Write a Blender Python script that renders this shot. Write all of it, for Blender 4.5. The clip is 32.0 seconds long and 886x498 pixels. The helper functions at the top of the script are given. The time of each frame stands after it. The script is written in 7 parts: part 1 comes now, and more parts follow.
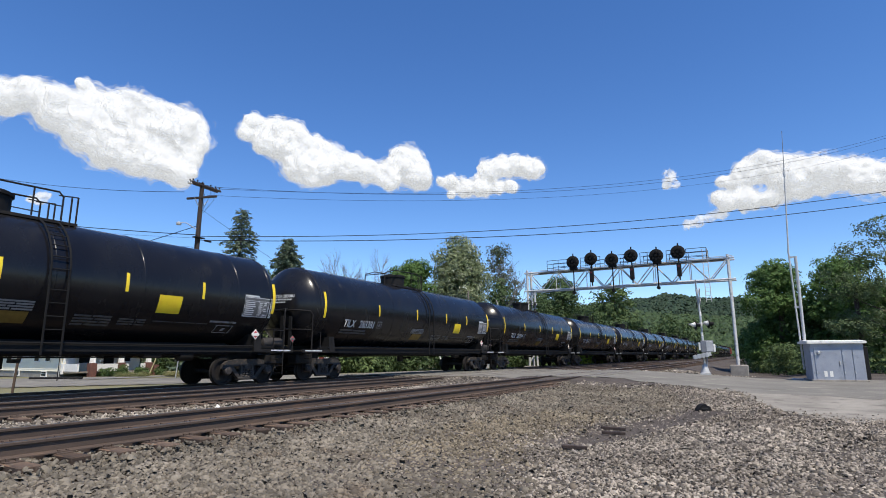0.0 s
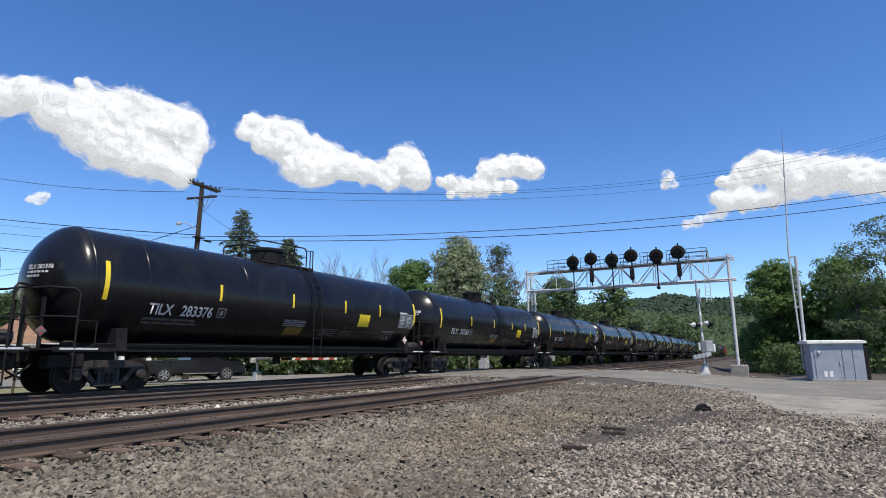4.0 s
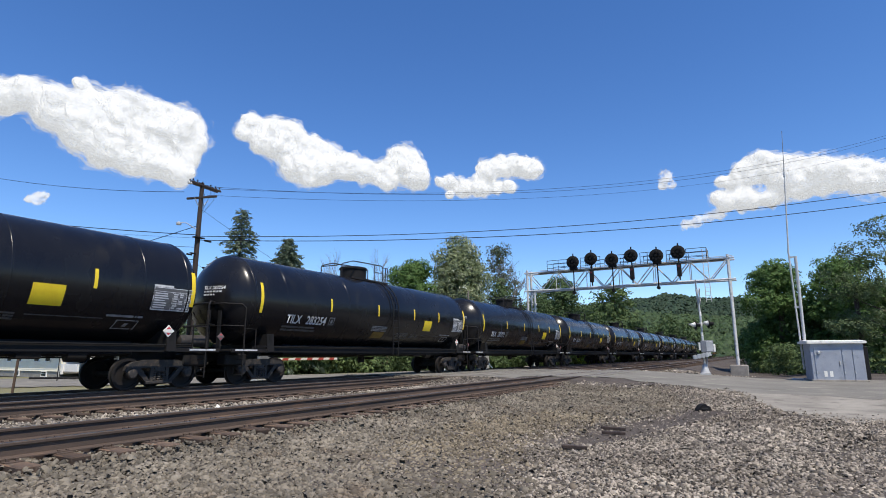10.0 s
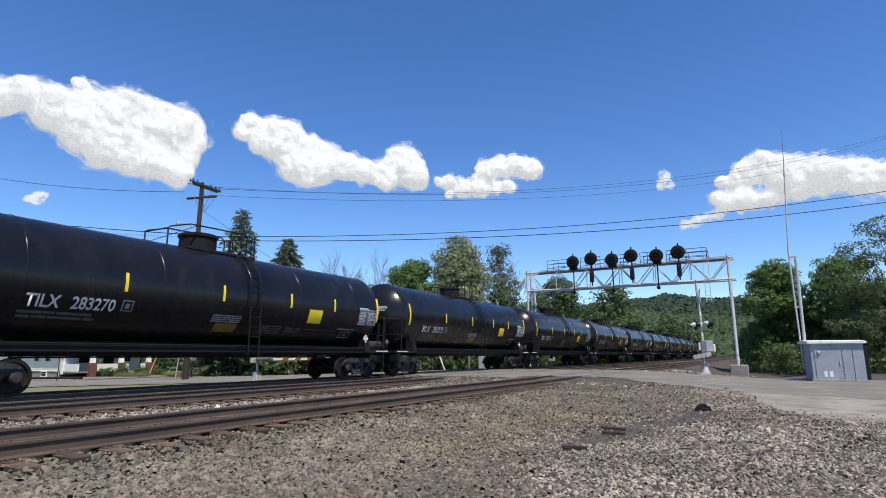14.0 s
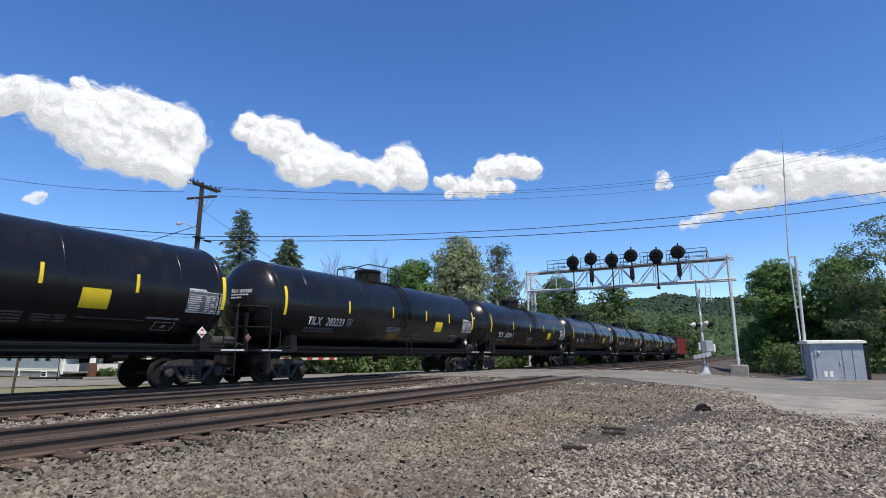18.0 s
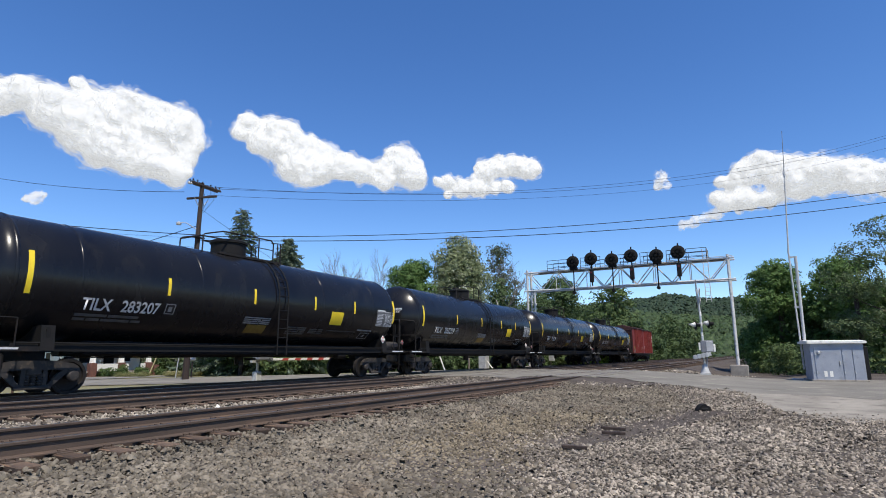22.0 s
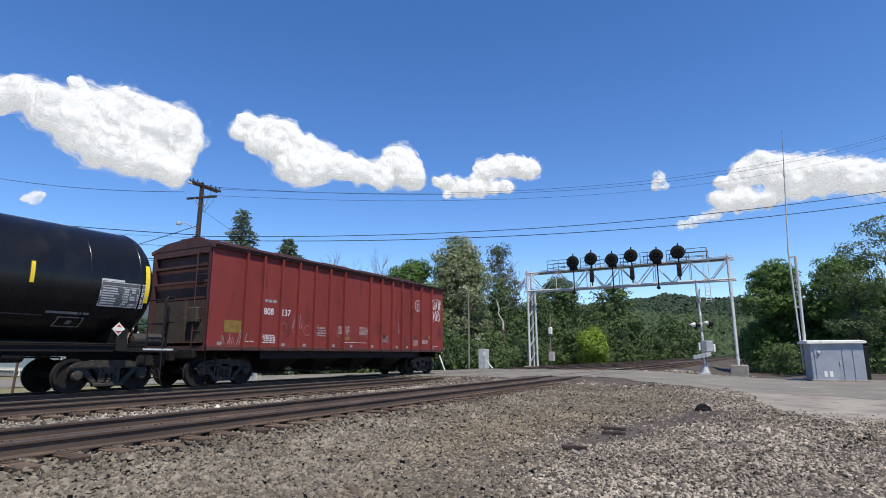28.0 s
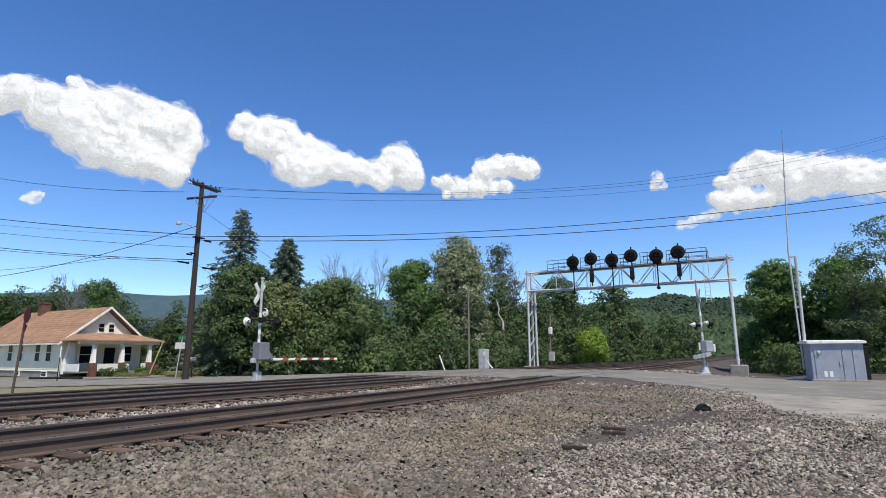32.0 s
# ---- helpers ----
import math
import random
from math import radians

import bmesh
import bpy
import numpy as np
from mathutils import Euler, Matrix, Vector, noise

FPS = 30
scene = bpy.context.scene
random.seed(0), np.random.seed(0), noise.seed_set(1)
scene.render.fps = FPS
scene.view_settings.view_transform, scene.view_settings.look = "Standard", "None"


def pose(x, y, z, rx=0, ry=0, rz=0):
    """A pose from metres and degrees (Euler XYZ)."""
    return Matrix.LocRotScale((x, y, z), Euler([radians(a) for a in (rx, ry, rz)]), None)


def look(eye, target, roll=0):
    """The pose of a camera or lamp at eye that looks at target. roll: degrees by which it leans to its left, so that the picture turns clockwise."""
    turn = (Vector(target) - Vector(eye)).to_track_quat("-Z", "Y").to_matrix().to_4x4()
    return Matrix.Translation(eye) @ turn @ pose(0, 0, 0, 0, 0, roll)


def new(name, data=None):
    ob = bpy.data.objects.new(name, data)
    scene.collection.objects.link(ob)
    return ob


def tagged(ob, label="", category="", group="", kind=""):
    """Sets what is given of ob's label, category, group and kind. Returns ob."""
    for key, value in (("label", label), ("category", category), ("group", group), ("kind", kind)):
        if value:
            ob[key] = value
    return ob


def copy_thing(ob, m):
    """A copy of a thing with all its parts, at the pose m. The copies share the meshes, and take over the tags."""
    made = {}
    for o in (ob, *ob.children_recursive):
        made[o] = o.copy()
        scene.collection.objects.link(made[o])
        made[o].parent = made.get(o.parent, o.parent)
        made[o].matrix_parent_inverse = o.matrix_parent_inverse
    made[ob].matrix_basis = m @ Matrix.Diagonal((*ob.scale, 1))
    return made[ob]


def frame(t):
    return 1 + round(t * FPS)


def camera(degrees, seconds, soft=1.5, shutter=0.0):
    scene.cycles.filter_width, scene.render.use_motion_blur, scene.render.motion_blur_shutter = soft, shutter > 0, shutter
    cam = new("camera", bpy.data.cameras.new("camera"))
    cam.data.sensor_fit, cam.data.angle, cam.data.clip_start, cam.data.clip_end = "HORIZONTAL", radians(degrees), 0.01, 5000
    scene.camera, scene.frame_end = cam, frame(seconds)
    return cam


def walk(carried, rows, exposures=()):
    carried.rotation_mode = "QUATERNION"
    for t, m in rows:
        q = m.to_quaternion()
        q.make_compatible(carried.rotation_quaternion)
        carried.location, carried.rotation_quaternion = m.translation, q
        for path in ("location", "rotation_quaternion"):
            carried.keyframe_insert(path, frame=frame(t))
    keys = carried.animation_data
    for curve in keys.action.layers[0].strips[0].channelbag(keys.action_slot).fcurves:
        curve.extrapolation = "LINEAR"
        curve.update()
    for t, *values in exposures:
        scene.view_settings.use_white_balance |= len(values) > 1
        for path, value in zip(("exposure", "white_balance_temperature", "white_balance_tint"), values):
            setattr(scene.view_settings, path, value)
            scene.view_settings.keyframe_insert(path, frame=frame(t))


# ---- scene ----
cam = camera(77.4153, 32.0, 0.95)
EYE = (0.0, 0.0, 0.9896)
STAND = look(EYE, (-0.48678 , 0.85294, 0.9896 + 0.18849), -0.114)
walk(cam, [(0.0, STAND), (32.0, STAND)])

# ---- light ----
SUN = Vector((0.41, -0.27, 0.87)).normalized()
world = bpy.data.worlds.new("sky")
scene.world = world
world.use_nodes = True
wn = world.node_tree.nodes
sky = wn.new("ShaderNodeTexSky")
sky.sky_type = "NISHITA"
sky.sun_disc = False
sky.sun_elevation = math.asin(SUN.z)
sky.sun_rotation = math.atan2(SUN.x, SUN.y)
sky.air_density, sky.dust_density, sky.ozone_density = 1.0, 0.0, 3.0
sky.altitude = 1200.0
wn["Background"].inputs["Strength"].default_value = 0.153
clear = wn.new("ShaderNodeHueSaturation")
clear.inputs["Saturation"].default_value, clear.inputs["Hue"].default_value = 1.23, 0.508
world.node_tree.links.new(sky.outputs[0], clear.inputs["Color"])
world.node_tree.links.new(clear.outputs[0], wn["Background"].inputs["Color"])
sun = new("sun", bpy.data.lights.new("sun", "SUN"))
sun.data.energy, sun.data.angle, sun.data.color = 4.6, radians(0.53), (1.0, 0.93, 0.82)
sun.matrix_world = look(SUN * 50, (0, 0, 0))
scene.view_settings.exposure = 0.25

# ---- materials ----


def mat(name, a, b=None, rough=0.7, metal=0.0, scale=3.0, fine=60.0, bump=0.2, spec=0.4, c=None, streak=None, vary=0.0, depth=0.01, coat=0.0, trans=0.0, island=0.0):
    """Two colours by a broad noise, a third by spots, fine grain and relief; vary: between objects."""
    m = bpy.data.materials.new(name)
    m.use_nodes = True
    n, l = m.node_tree.nodes, m.node_tree.links
    p = n["Principled BSDF"]
    b = b or tuple(v * 0.7 for v in a)
    co = n.new("ShaderNodeTexCoord")
    mp = n.new("ShaderNodeMapping")
    if streak:
        mp.inputs["Scale"].default_value = streak
    l.new(co.outputs["Object"], mp.inputs["Vector"])
    big = n.new("ShaderNodeTexNoise")
    big.inputs["Scale"].default_value, big.inputs["Detail"].default_value = scale, 5.0
    big.inputs["Roughness"].default_value = 0.62
    l.new(mp.outputs[0], big.inputs["Vector"])
    small = n.new("ShaderNodeTexNoise")
    small.inputs["Scale"].default_value, small.inputs["Detail"].default_value = fine, 3.0
    l.new(co.outputs["Object"], small.inputs["Vector"])
    ramp = n.new("ShaderNodeValToRGB")
    ramp.color_ramp.elements[0].position, ramp.color_ramp.elements[1].position = 0.36, 0.66
    ramp.color_ramp.elements[0].color, ramp.color_ramp.elements[1].color = (*a, 1), (*b, 1)
    l.new(big.outputs["Fac"], ramp.inputs["Fac"])
    out = ramp.outputs[0]
    if c:
        spots = n.new("ShaderNodeValToRGB")
        spots.color_ramp.elements[0].position, spots.color_ramp.elements[1].position = 0.56, 0.72
        other = n.new("ShaderNodeTexNoise")
        other.inputs["Scale"].default_value, other.inputs["Detail"].default_value = scale * 2.7, 6.0
        l.new(mp.outputs[0], other.inputs["Vector"])
        l.new(other.outputs["Fac"], spots.inputs["Fac"])
        mix = n.new("ShaderNodeMix")
        mix.data_type = "RGBA"
        mix.inputs[7].default_value = (*c, 1)
        l.new(spots.outputs[0], mix.inputs[0])
        l.new(out, mix.inputs[6])
        out = mix.outputs[2]
    grain = n.new("ShaderNodeMapRange")
    grain.inputs["To Min"].default_value, grain.inputs["To Max"].default_value = 0.8, 1.2
    l.new(small.outputs["Fac"], grain.inputs["Value"])
    val = grain.outputs[0]
    for amount, node, socket in ((vary, "ShaderNodeObjectInfo", "Random"), (island, "ShaderNodeNewGeometry", "Random Per Island")):
        if amount:
            src = n.new(node)
            r = n.new("ShaderNodeMapRange")
            r.inputs["To Min"].default_value, r.inputs["To Max"].default_value = 1 - amount, 1 + amount
            l.new(src.outputs[socket], r.inputs["Value"])
            mul = n.new("ShaderNodeMath")
            mul.operation = "MULTIPLY"
            l.new(val, mul.inputs[0])
            l.new(r.outputs[0], mul.inputs[1])
            val = mul.outputs[0]
    hsv = n.new("ShaderNodeHueSaturation")
    l.new(val, hsv.inputs["Value"])
    l.new(out, hsv.inputs["Color"])
    l.new(hsv.outputs[0], p.inputs["Base Color"])
    rr = n.new("ShaderNodeMapRange")
    rr.inputs["To Min"].default_value, rr.inputs["To Max"].default_value = max(rough - 0.12, 0.03), min(rough + 0.12, 1)
    l.new(big.outputs["Fac"], rr.inputs["Value"])
    l.new(rr.outputs[0], p.inputs["Roughness"])
    p.inputs["Metallic"].default_value = metal
    p.inputs["Specular IOR Level"].default_value = spec
    p.inputs["Coat Weight"].default_value = coat
    if bump:
        bm = n.new("ShaderNodeBump")
        bm.inputs["Strength"].default_value, bm.inputs["Distance"].default_value = bump, depth
        l.new(small.outputs["Fac"], bm.inputs["Height"])
        l.new(bm.outputs[0], p.inputs["Normal"])
    if trans:
        tr = n.new("ShaderNodeBsdfTranslucent")
        l.new(hsv.outputs[0], tr.inputs["Color"])
        mx = n.new("ShaderNodeMixShader")
        mx.inputs[0].default_value = trans
        l.new(p.outputs[0], mx.inputs[1])
        l.new(tr.outputs[0], mx.inputs[2])
        l.new(mx.outputs[0], n["Material Output"].inputs["Surface"])
    return m


BLACK = mat("black_tank_paint", (0.007, 0.007, 0.009), (0.011, 0.011, 0.012), 0.25, 0, 0.7, 40, 0.02, 0.31, c=(0.016, 0.015, 0.014), streak=(1, 1, 0.35))
DARK = mat("dark_steel", (0.010, 0.009, 0.009), (0.019, 0.016, 0.014), 0.65, 0.1, 2.5, 60, 0.25, 0.25, c=(0.034, 0.024, 0.018))
TRUCK = mat("grimy_cast_steel", (0.030, 0.027, 0.025), (0.050, 0.044, 0.040), 0.7, 0.1, 4, 70, 0.3, 0.3, c=(0.10, 0.075, 0.055))
WHEEL = mat("worn_wheel_steel", (0.012, 0.010, 0.009), (0.020, 0.016, 0.014), 0.7, 0.3, 3, 50, 0.2)
YELLOW = mat("yellow_reflector", (0.84, 0.62, 0.03), (0.78, 0.55, 0.025), 0.4, 0, 5, 80, 0.02)
DECAL = mat("white_stencil", (0.62, 0.62, 0.62), (0.42, 0.42, 0.42), 0.6, 0, 6, 90, 0.0)
STENCIL_WORN = mat("worn_white_stencil", (0.42, 0.38, 0.37), (0.27, 0.22, 0.21), 0.6, 0, 7, 90, 0.0)
GHOST = mat("ghost_of_old_paint", (0.26, 0.105, 0.092), (0.22, 0.072, 0.064), 0.65, 0, 3, 70, 0.0)
DIM = mat("faded_stencil", (0.10, 0.10, 0.10), (0.06, 0.06, 0.06), 0.6, 0, 6, 90, 0.0)
PANEL = mat("dull_grey_panel", (0.115, 0.115, 0.12), (0.08, 0.08, 0.083), 0.6, 0, 6, 90, 0.0)
GREY = mat("grey_stencil", (0.27, 0.27, 0.275), (0.18, 0.18, 0.185), 0.6, 0, 8, 90, 0.0)
OCHRE = mat("ochre_placard", (0.22, 0.14, 0.03), (0.16, 0.10, 0.02), 0.55, 0, 6, 70, 0.0)
RED = mat("red_diamond", (0.55, 0.06, 0.07), (0.45, 0.05, 0.06), 0.5, 0, 6, 70, 0.0)
DULL_PLACARD = mat("dull_placard", (0.16, 0.13, 0.125), (0.10, 0.08, 0.078), 0.6, 0, 6, 70, 0.0)
OXIDE = mat("oxide_red_paint", (0.202, 0.036, 0.032), (0.165, 0.031, 0.028), 0.65, 0, 0.9, 50, 0.12, 0.2, c=(0.095, 0.027, 0.024), streak=(1, 1, 0.3))
OXIDE2 = mat("weathered_oxide_paint", (0.078, 0.027, 0.024), (0.046, 0.022, 0.020), 0.7, 0, 1.6, 50, 0.2)
END_BROWN = mat("dirty_brown_steel", (0.060, 0.046, 0.034), (0.038, 0.030, 0.024), 0.75, 0.1, 2.2, 60, 0.2, c=(0.09, 0.066, 0.045))
RAIL_RUST = mat("rusty_rail", (0.098, 0.070, 0.054), (0.066, 0.049, 0.040), 0.85, 0.0, 1.2, 60, 0.3, 0.2, c=(0.135, 0.088, 0.060), streak=(1, 0.3, 1))
RAIL_TOP = mat("polished_rail_head", (0.36, 0.33, 0.30), (0.24, 0.21, 0.19), 0.42, 1.0, 2, 80, 0.05)
TIE = mat("weathered_tie", (0.115, 0.080, 0.058), (0.060, 0.044, 0.035), 0.9, 0, 3, 40, 0.6, 0.2, c=(0.19, 0.115, 0.07), streak=(0.4, 3, 3), vary=0.35)
STONE = mat("ballast_stone", (0.185, 0.160, 0.124), (0.104, 0.090, 0.070), 0.9, 0, 0.6, 90, 0.3, 0.2, c=(0.145, 0.116, 0.086), island=0.45)
STONE_TAN = mat("dusty_ballast_stone", (0.200, 0.166, 0.116), (0.110, 0.091, 0.065), 0.9, 0, 0.6, 90, 0.3, 0.2, c=(0.15, 0.122, 0.082), island=0.45)
STONE_L = mat("pale_crushed_stone", (0.272, 0.236, 0.190), (0.130, 0.111, 0.090), 0.9, 0, 0.45, 90, 0.3, 0.2, c=(0.12, 0.104, 0.088), island=0.8)
ASPHALT = mat("worn_asphalt", (0.205, 0.190, 0.160), (0.150, 0.139, 0.118), 0.92, 0, 0.35, 50, 0.5, 0.2, c=(0.265, 0.245, 0.20))
BOX_GREY = mat("grey_cast_housing", (0.22, 0.23, 0.245), (0.16, 0.165, 0.18), 0.6, 0.2, 3, 60, 0.08)
SAND = mat("pale_gravel", (0.30, 0.272, 0.226), (0.19, 0.172, 0.144), 0.95, 0, 0.7, 30, 0.5, 0.2, c=(0.135, 0.118, 0.096))
GALV = mat("galvanised_steel", (0.50, 0.50, 0.49), (0.38, 0.38, 0.37), 0.55, 0.2, 3, 60, 0.08)
SILVER = mat("aluminium_paint", (0.62, 0.61, 0.585), (0.50, 0.49, 0.475), 0.5, 0.15, 2, 60, 0.1, c=(0.32, 0.29, 0.26))
CABIN = mat("grey_enamel", (0.31, 0.33, 0.37), (0.26, 0.28, 0.32), 0.5, 0, 1.2, 60, 0.05, c=(0.22, 0.235, 0.26))
CONCRETE = mat("stained_concrete", (0.30, 0.27, 0.23), (0.20, 0.18, 0.155), 0.9, 0, 2, 40, 0.4)
WOOD = mat("creosoted_pole", (0.046, 0.031, 0.025), (0.027, 0.020, 0.017), 0.85, 0, 3, 60, 0.5, streak=(4, 4, 0.3))
WOOD_PALE = mat("grey_wood_post", (0.24, 0.21, 0.17), (0.16, 0.135, 0.11), 0.85, 0, 3, 60, 0.4, streak=(4, 4, 0.3))
MATT_BLACK = mat("matt_black_enamel", (0.008, 0.008, 0.008), (0.013, 0.012, 0.012), 0.75, 0, 3, 50, 0.05, 0.2)
WHITE = mat("white_paint", (0.78, 0.755, 0.69), (0.70, 0.68, 0.62), 0.6, 0, 1.5, 40, 0.06, c=(0.55, 0.54, 0.51))
SIDING = mat("cream_siding", (0.82, 0.77, 0.61), (0.76, 0.71, 0.56), 0.65, 0, 1.0, 40, 0.08)
SHINGLE = mat("brown_shingle", (0.315, 0.185, 0.108), (0.225, 0.132, 0.082), 0.92, 0, 0.9, 30, 0.5, 0.2, c=(0.37, 0.235, 0.14), vary=0.05)
BRICK = mat("brown_brick", (0.16, 0.07, 0.05), (0.11, 0.05, 0.04), 0.85, 0, 4, 50, 0.4)
BLOCK = mat("foundation_block", (0.27, 0.255, 0.225), (0.2, 0.19, 0.17), 0.9, 0, 2, 40, 0.3)
GLASS = mat("window_glass", (0.010, 0.013, 0.013), (0.016, 0.02, 0.02), 0.10, 0, 1, 30, 0.0, 0.03)
SIGN_RED = mat("faded_sign_back", (0.20, 0.035, 0.03), (0.15, 0.04, 0.035), 0.6, 0, 3, 40, 0.05)
SIGN_GREEN = mat("green_sign", (0.02, 0.22, 0.13), (0.02, 0.18, 0.10), 0.5, 0, 3, 40, 0.02)
STRIPE_RED = mat("red_reflective", (0.42, 0.07, 0.05), (0.36, 0.06, 0.05), 0.5, 0, 5, 60, 0.02)
LAMP_RED = mat("red_lens", (0.10, 0.01, 0.01), (0.08, 0.01, 0.01), 0.2, 0, 5, 60, 0.0, 0.6)
RUBBER = mat("tyre_rubber", (0.02, 0.02, 0.02), (0.03, 0.03, 0.03), 0.85, 0, 5, 60, 0.2)
CHROME = mat("alloy_rim", (0.55, 0.55, 0.56), (0.45, 0.45, 0.46), 0.25, 0.9, 5, 60, 0.0)
CAR_GREY = mat("charcoal_car_paint", (0.014, 0.015, 0.018), (0.012, 0.013, 0.015), 0.3, 0.1, 2, 60, 0.0, coat=0.6)
CAR_TAN = mat("tan_car_paint", (0.36, 0.29, 0.19), (0.33, 0.265, 0.175), 0.3, 0.3, 2, 60, 0.0, coat=0.6)
BARK = mat("tree_bark", (0.10, 0.078, 0.06), (0.065, 0.05, 0.04), 0.9, 0, 5, 50, 0.6, streak=(2, 2, 0.4))
BARK_GREY = mat("grey_twig_bark", (0.20, 0.185, 0.17), (0.13, 0.12, 0.11), 0.9, 0, 4, 50, 0.3)
BARK_PALE = mat("pale_bark", (0.42, 0.40, 0.36), (0.27, 0.25, 0.22), 0.9, 0, 4, 50, 0.4)


def leaf(name, a, b, c=None):
    return mat(name, a, b, 0.65, 0, 0.45, 6, 0.0, 0.25, c=c, island=0.30, trans=0.28)


LEAF = leaf("green_leaf", (0.080, 0.122, 0.042), (0.152, 0.208, 0.075))
LEAF_DEEP = leaf("deep_green_leaf", (0.058, 0.094, 0.036), (0.108, 0.158, 0.058))
LEAF_LIGHT = leaf("bright_green_leaf", (0.19, 0.29, 0.035), (0.23, 0.33, 0.05))
LEAF_BLOOM = leaf("blossoming_leaf", (0.125, 0.160, 0.072), (0.255, 0.290, 0.150), c=(0.70, 0.70, 0.54))
LEAF_GREY = leaf("grey_green_leaf", (0.085, 0.110, 0.058), (0.115, 0.140, 0.078))
NEEDLE = leaf("spruce_needles", (0.092, 0.126, 0.080), (0.140, 0.178, 0.115))
NEEDLE_PINE = leaf("pine_needles", (0.070, 0.105, 0.045), (0.130, 0.170, 0.070))
FOREST = leaf("forest_leaf", (0.052, 0.086, 0.030), (0.096, 0.136, 0.048))
FAR_WOOD = leaf("distant_wood", (0.034, 0.060, 0.036), (0.046, 0.076, 0.045))
SLOPE_WOOD = leaf("slope_wood", (0.046, 0.078, 0.033), (0.068, 0.105, 0.044))
LEAF_FRESH = leaf("fresh_green_leaf", (0.070, 0.132, 0.033), (0.128, 0.208, 0.056))
LEAF_OLIVE = leaf("olive_green_leaf", (0.100, 0.128, 0.045), (0.185, 0.215, 0.080))
# Woods of the far ridge: the blue of distance haze is put into the colour.
HAZED_RIDGE = mat("hazed_ridge_wood", (0.060, 0.098, 0.116), (0.050, 0.082, 0.098), 1.0, 0, 0.006, 0.03, 0.0, 0.0)
GRASS = leaf("dry_grass", (0.16, 0.17, 0.06), (0.22, 0.20, 0.09))
WEED = leaf("green_weed", (0.06, 0.10, 0.03), (0.09, 0.14, 0.04))


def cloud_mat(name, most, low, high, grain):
    """White droplets of the far backdrop: an even glow is added in place of light scattered many times inside, and the
    normals are leaned to the sun's side. The veils round the body are torn by noise.
    """
    m = bpy.data.materials.new(name)
    m.use_nodes = True
    n, l = m.node_tree.nodes, m.node_tree.links
    n.remove(n["Principled BSDF"])
    geo = n.new("ShaderNodeNewGeometry")
    lean = n.new("ShaderNodeVectorMath")
    lean.operation = "ADD"
    lean.inputs[1].default_value = SUN * (1.2 if most == 1 else 4.0)
    l.new(geo.outputs["Normal"], lean.inputs[0])
    unit = n.new("ShaderNodeVectorMath")
    unit.operation = "NORMALIZE"
    l.new(lean.outputs[0], unit.inputs[0])
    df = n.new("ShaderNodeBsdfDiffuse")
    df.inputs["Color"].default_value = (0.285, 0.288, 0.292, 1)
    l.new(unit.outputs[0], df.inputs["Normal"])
    # Added emission that brightens the cloud evenly, shaded side too.
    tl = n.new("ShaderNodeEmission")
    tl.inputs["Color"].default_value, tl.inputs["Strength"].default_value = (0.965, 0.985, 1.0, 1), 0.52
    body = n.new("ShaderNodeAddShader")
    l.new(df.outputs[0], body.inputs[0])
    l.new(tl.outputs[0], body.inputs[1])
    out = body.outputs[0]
    if most < 1:
        co = n.new("ShaderNodeTexCoord")
        noi = n.new("ShaderNodeTexNoise")
        noi.inputs["Scale"].default_value, noi.inputs["Detail"].default_value, noi.inputs["Roughness"].default_value = 1 / grain, 5.0, 0.6
        l.new(co.outputs["Object"], noi.inputs["Vector"])
        rg = n.new("ShaderNodeMapRange")
        rg.interpolation_type = "SMOOTHSTEP"
        rg.inputs["From Min"].default_value, rg.inputs["From Max"].default_value, rg.inputs["To Max"].default_value = low, high, most
        l.new(noi.outputs["Fac"], rg.inputs["Value"])
        clear_air = n.new("ShaderNodeBsdfTransparent")
        mx = n.new("ShaderNodeMixShader")
        l.new(rg.outputs[0], mx.inputs[0])
        l.new(clear_air.outputs[0], mx.inputs[1])
        l.new(out, mx.inputs[2])
        out = mx.outputs[0]
    l.new(out, n["Material Output"].inputs["Surface"])
    return m


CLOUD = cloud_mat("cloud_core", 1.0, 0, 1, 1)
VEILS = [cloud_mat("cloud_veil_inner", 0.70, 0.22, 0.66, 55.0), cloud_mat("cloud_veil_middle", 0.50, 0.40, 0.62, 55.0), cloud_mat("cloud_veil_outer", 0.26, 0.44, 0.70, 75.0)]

# ---- mesh helpers ----


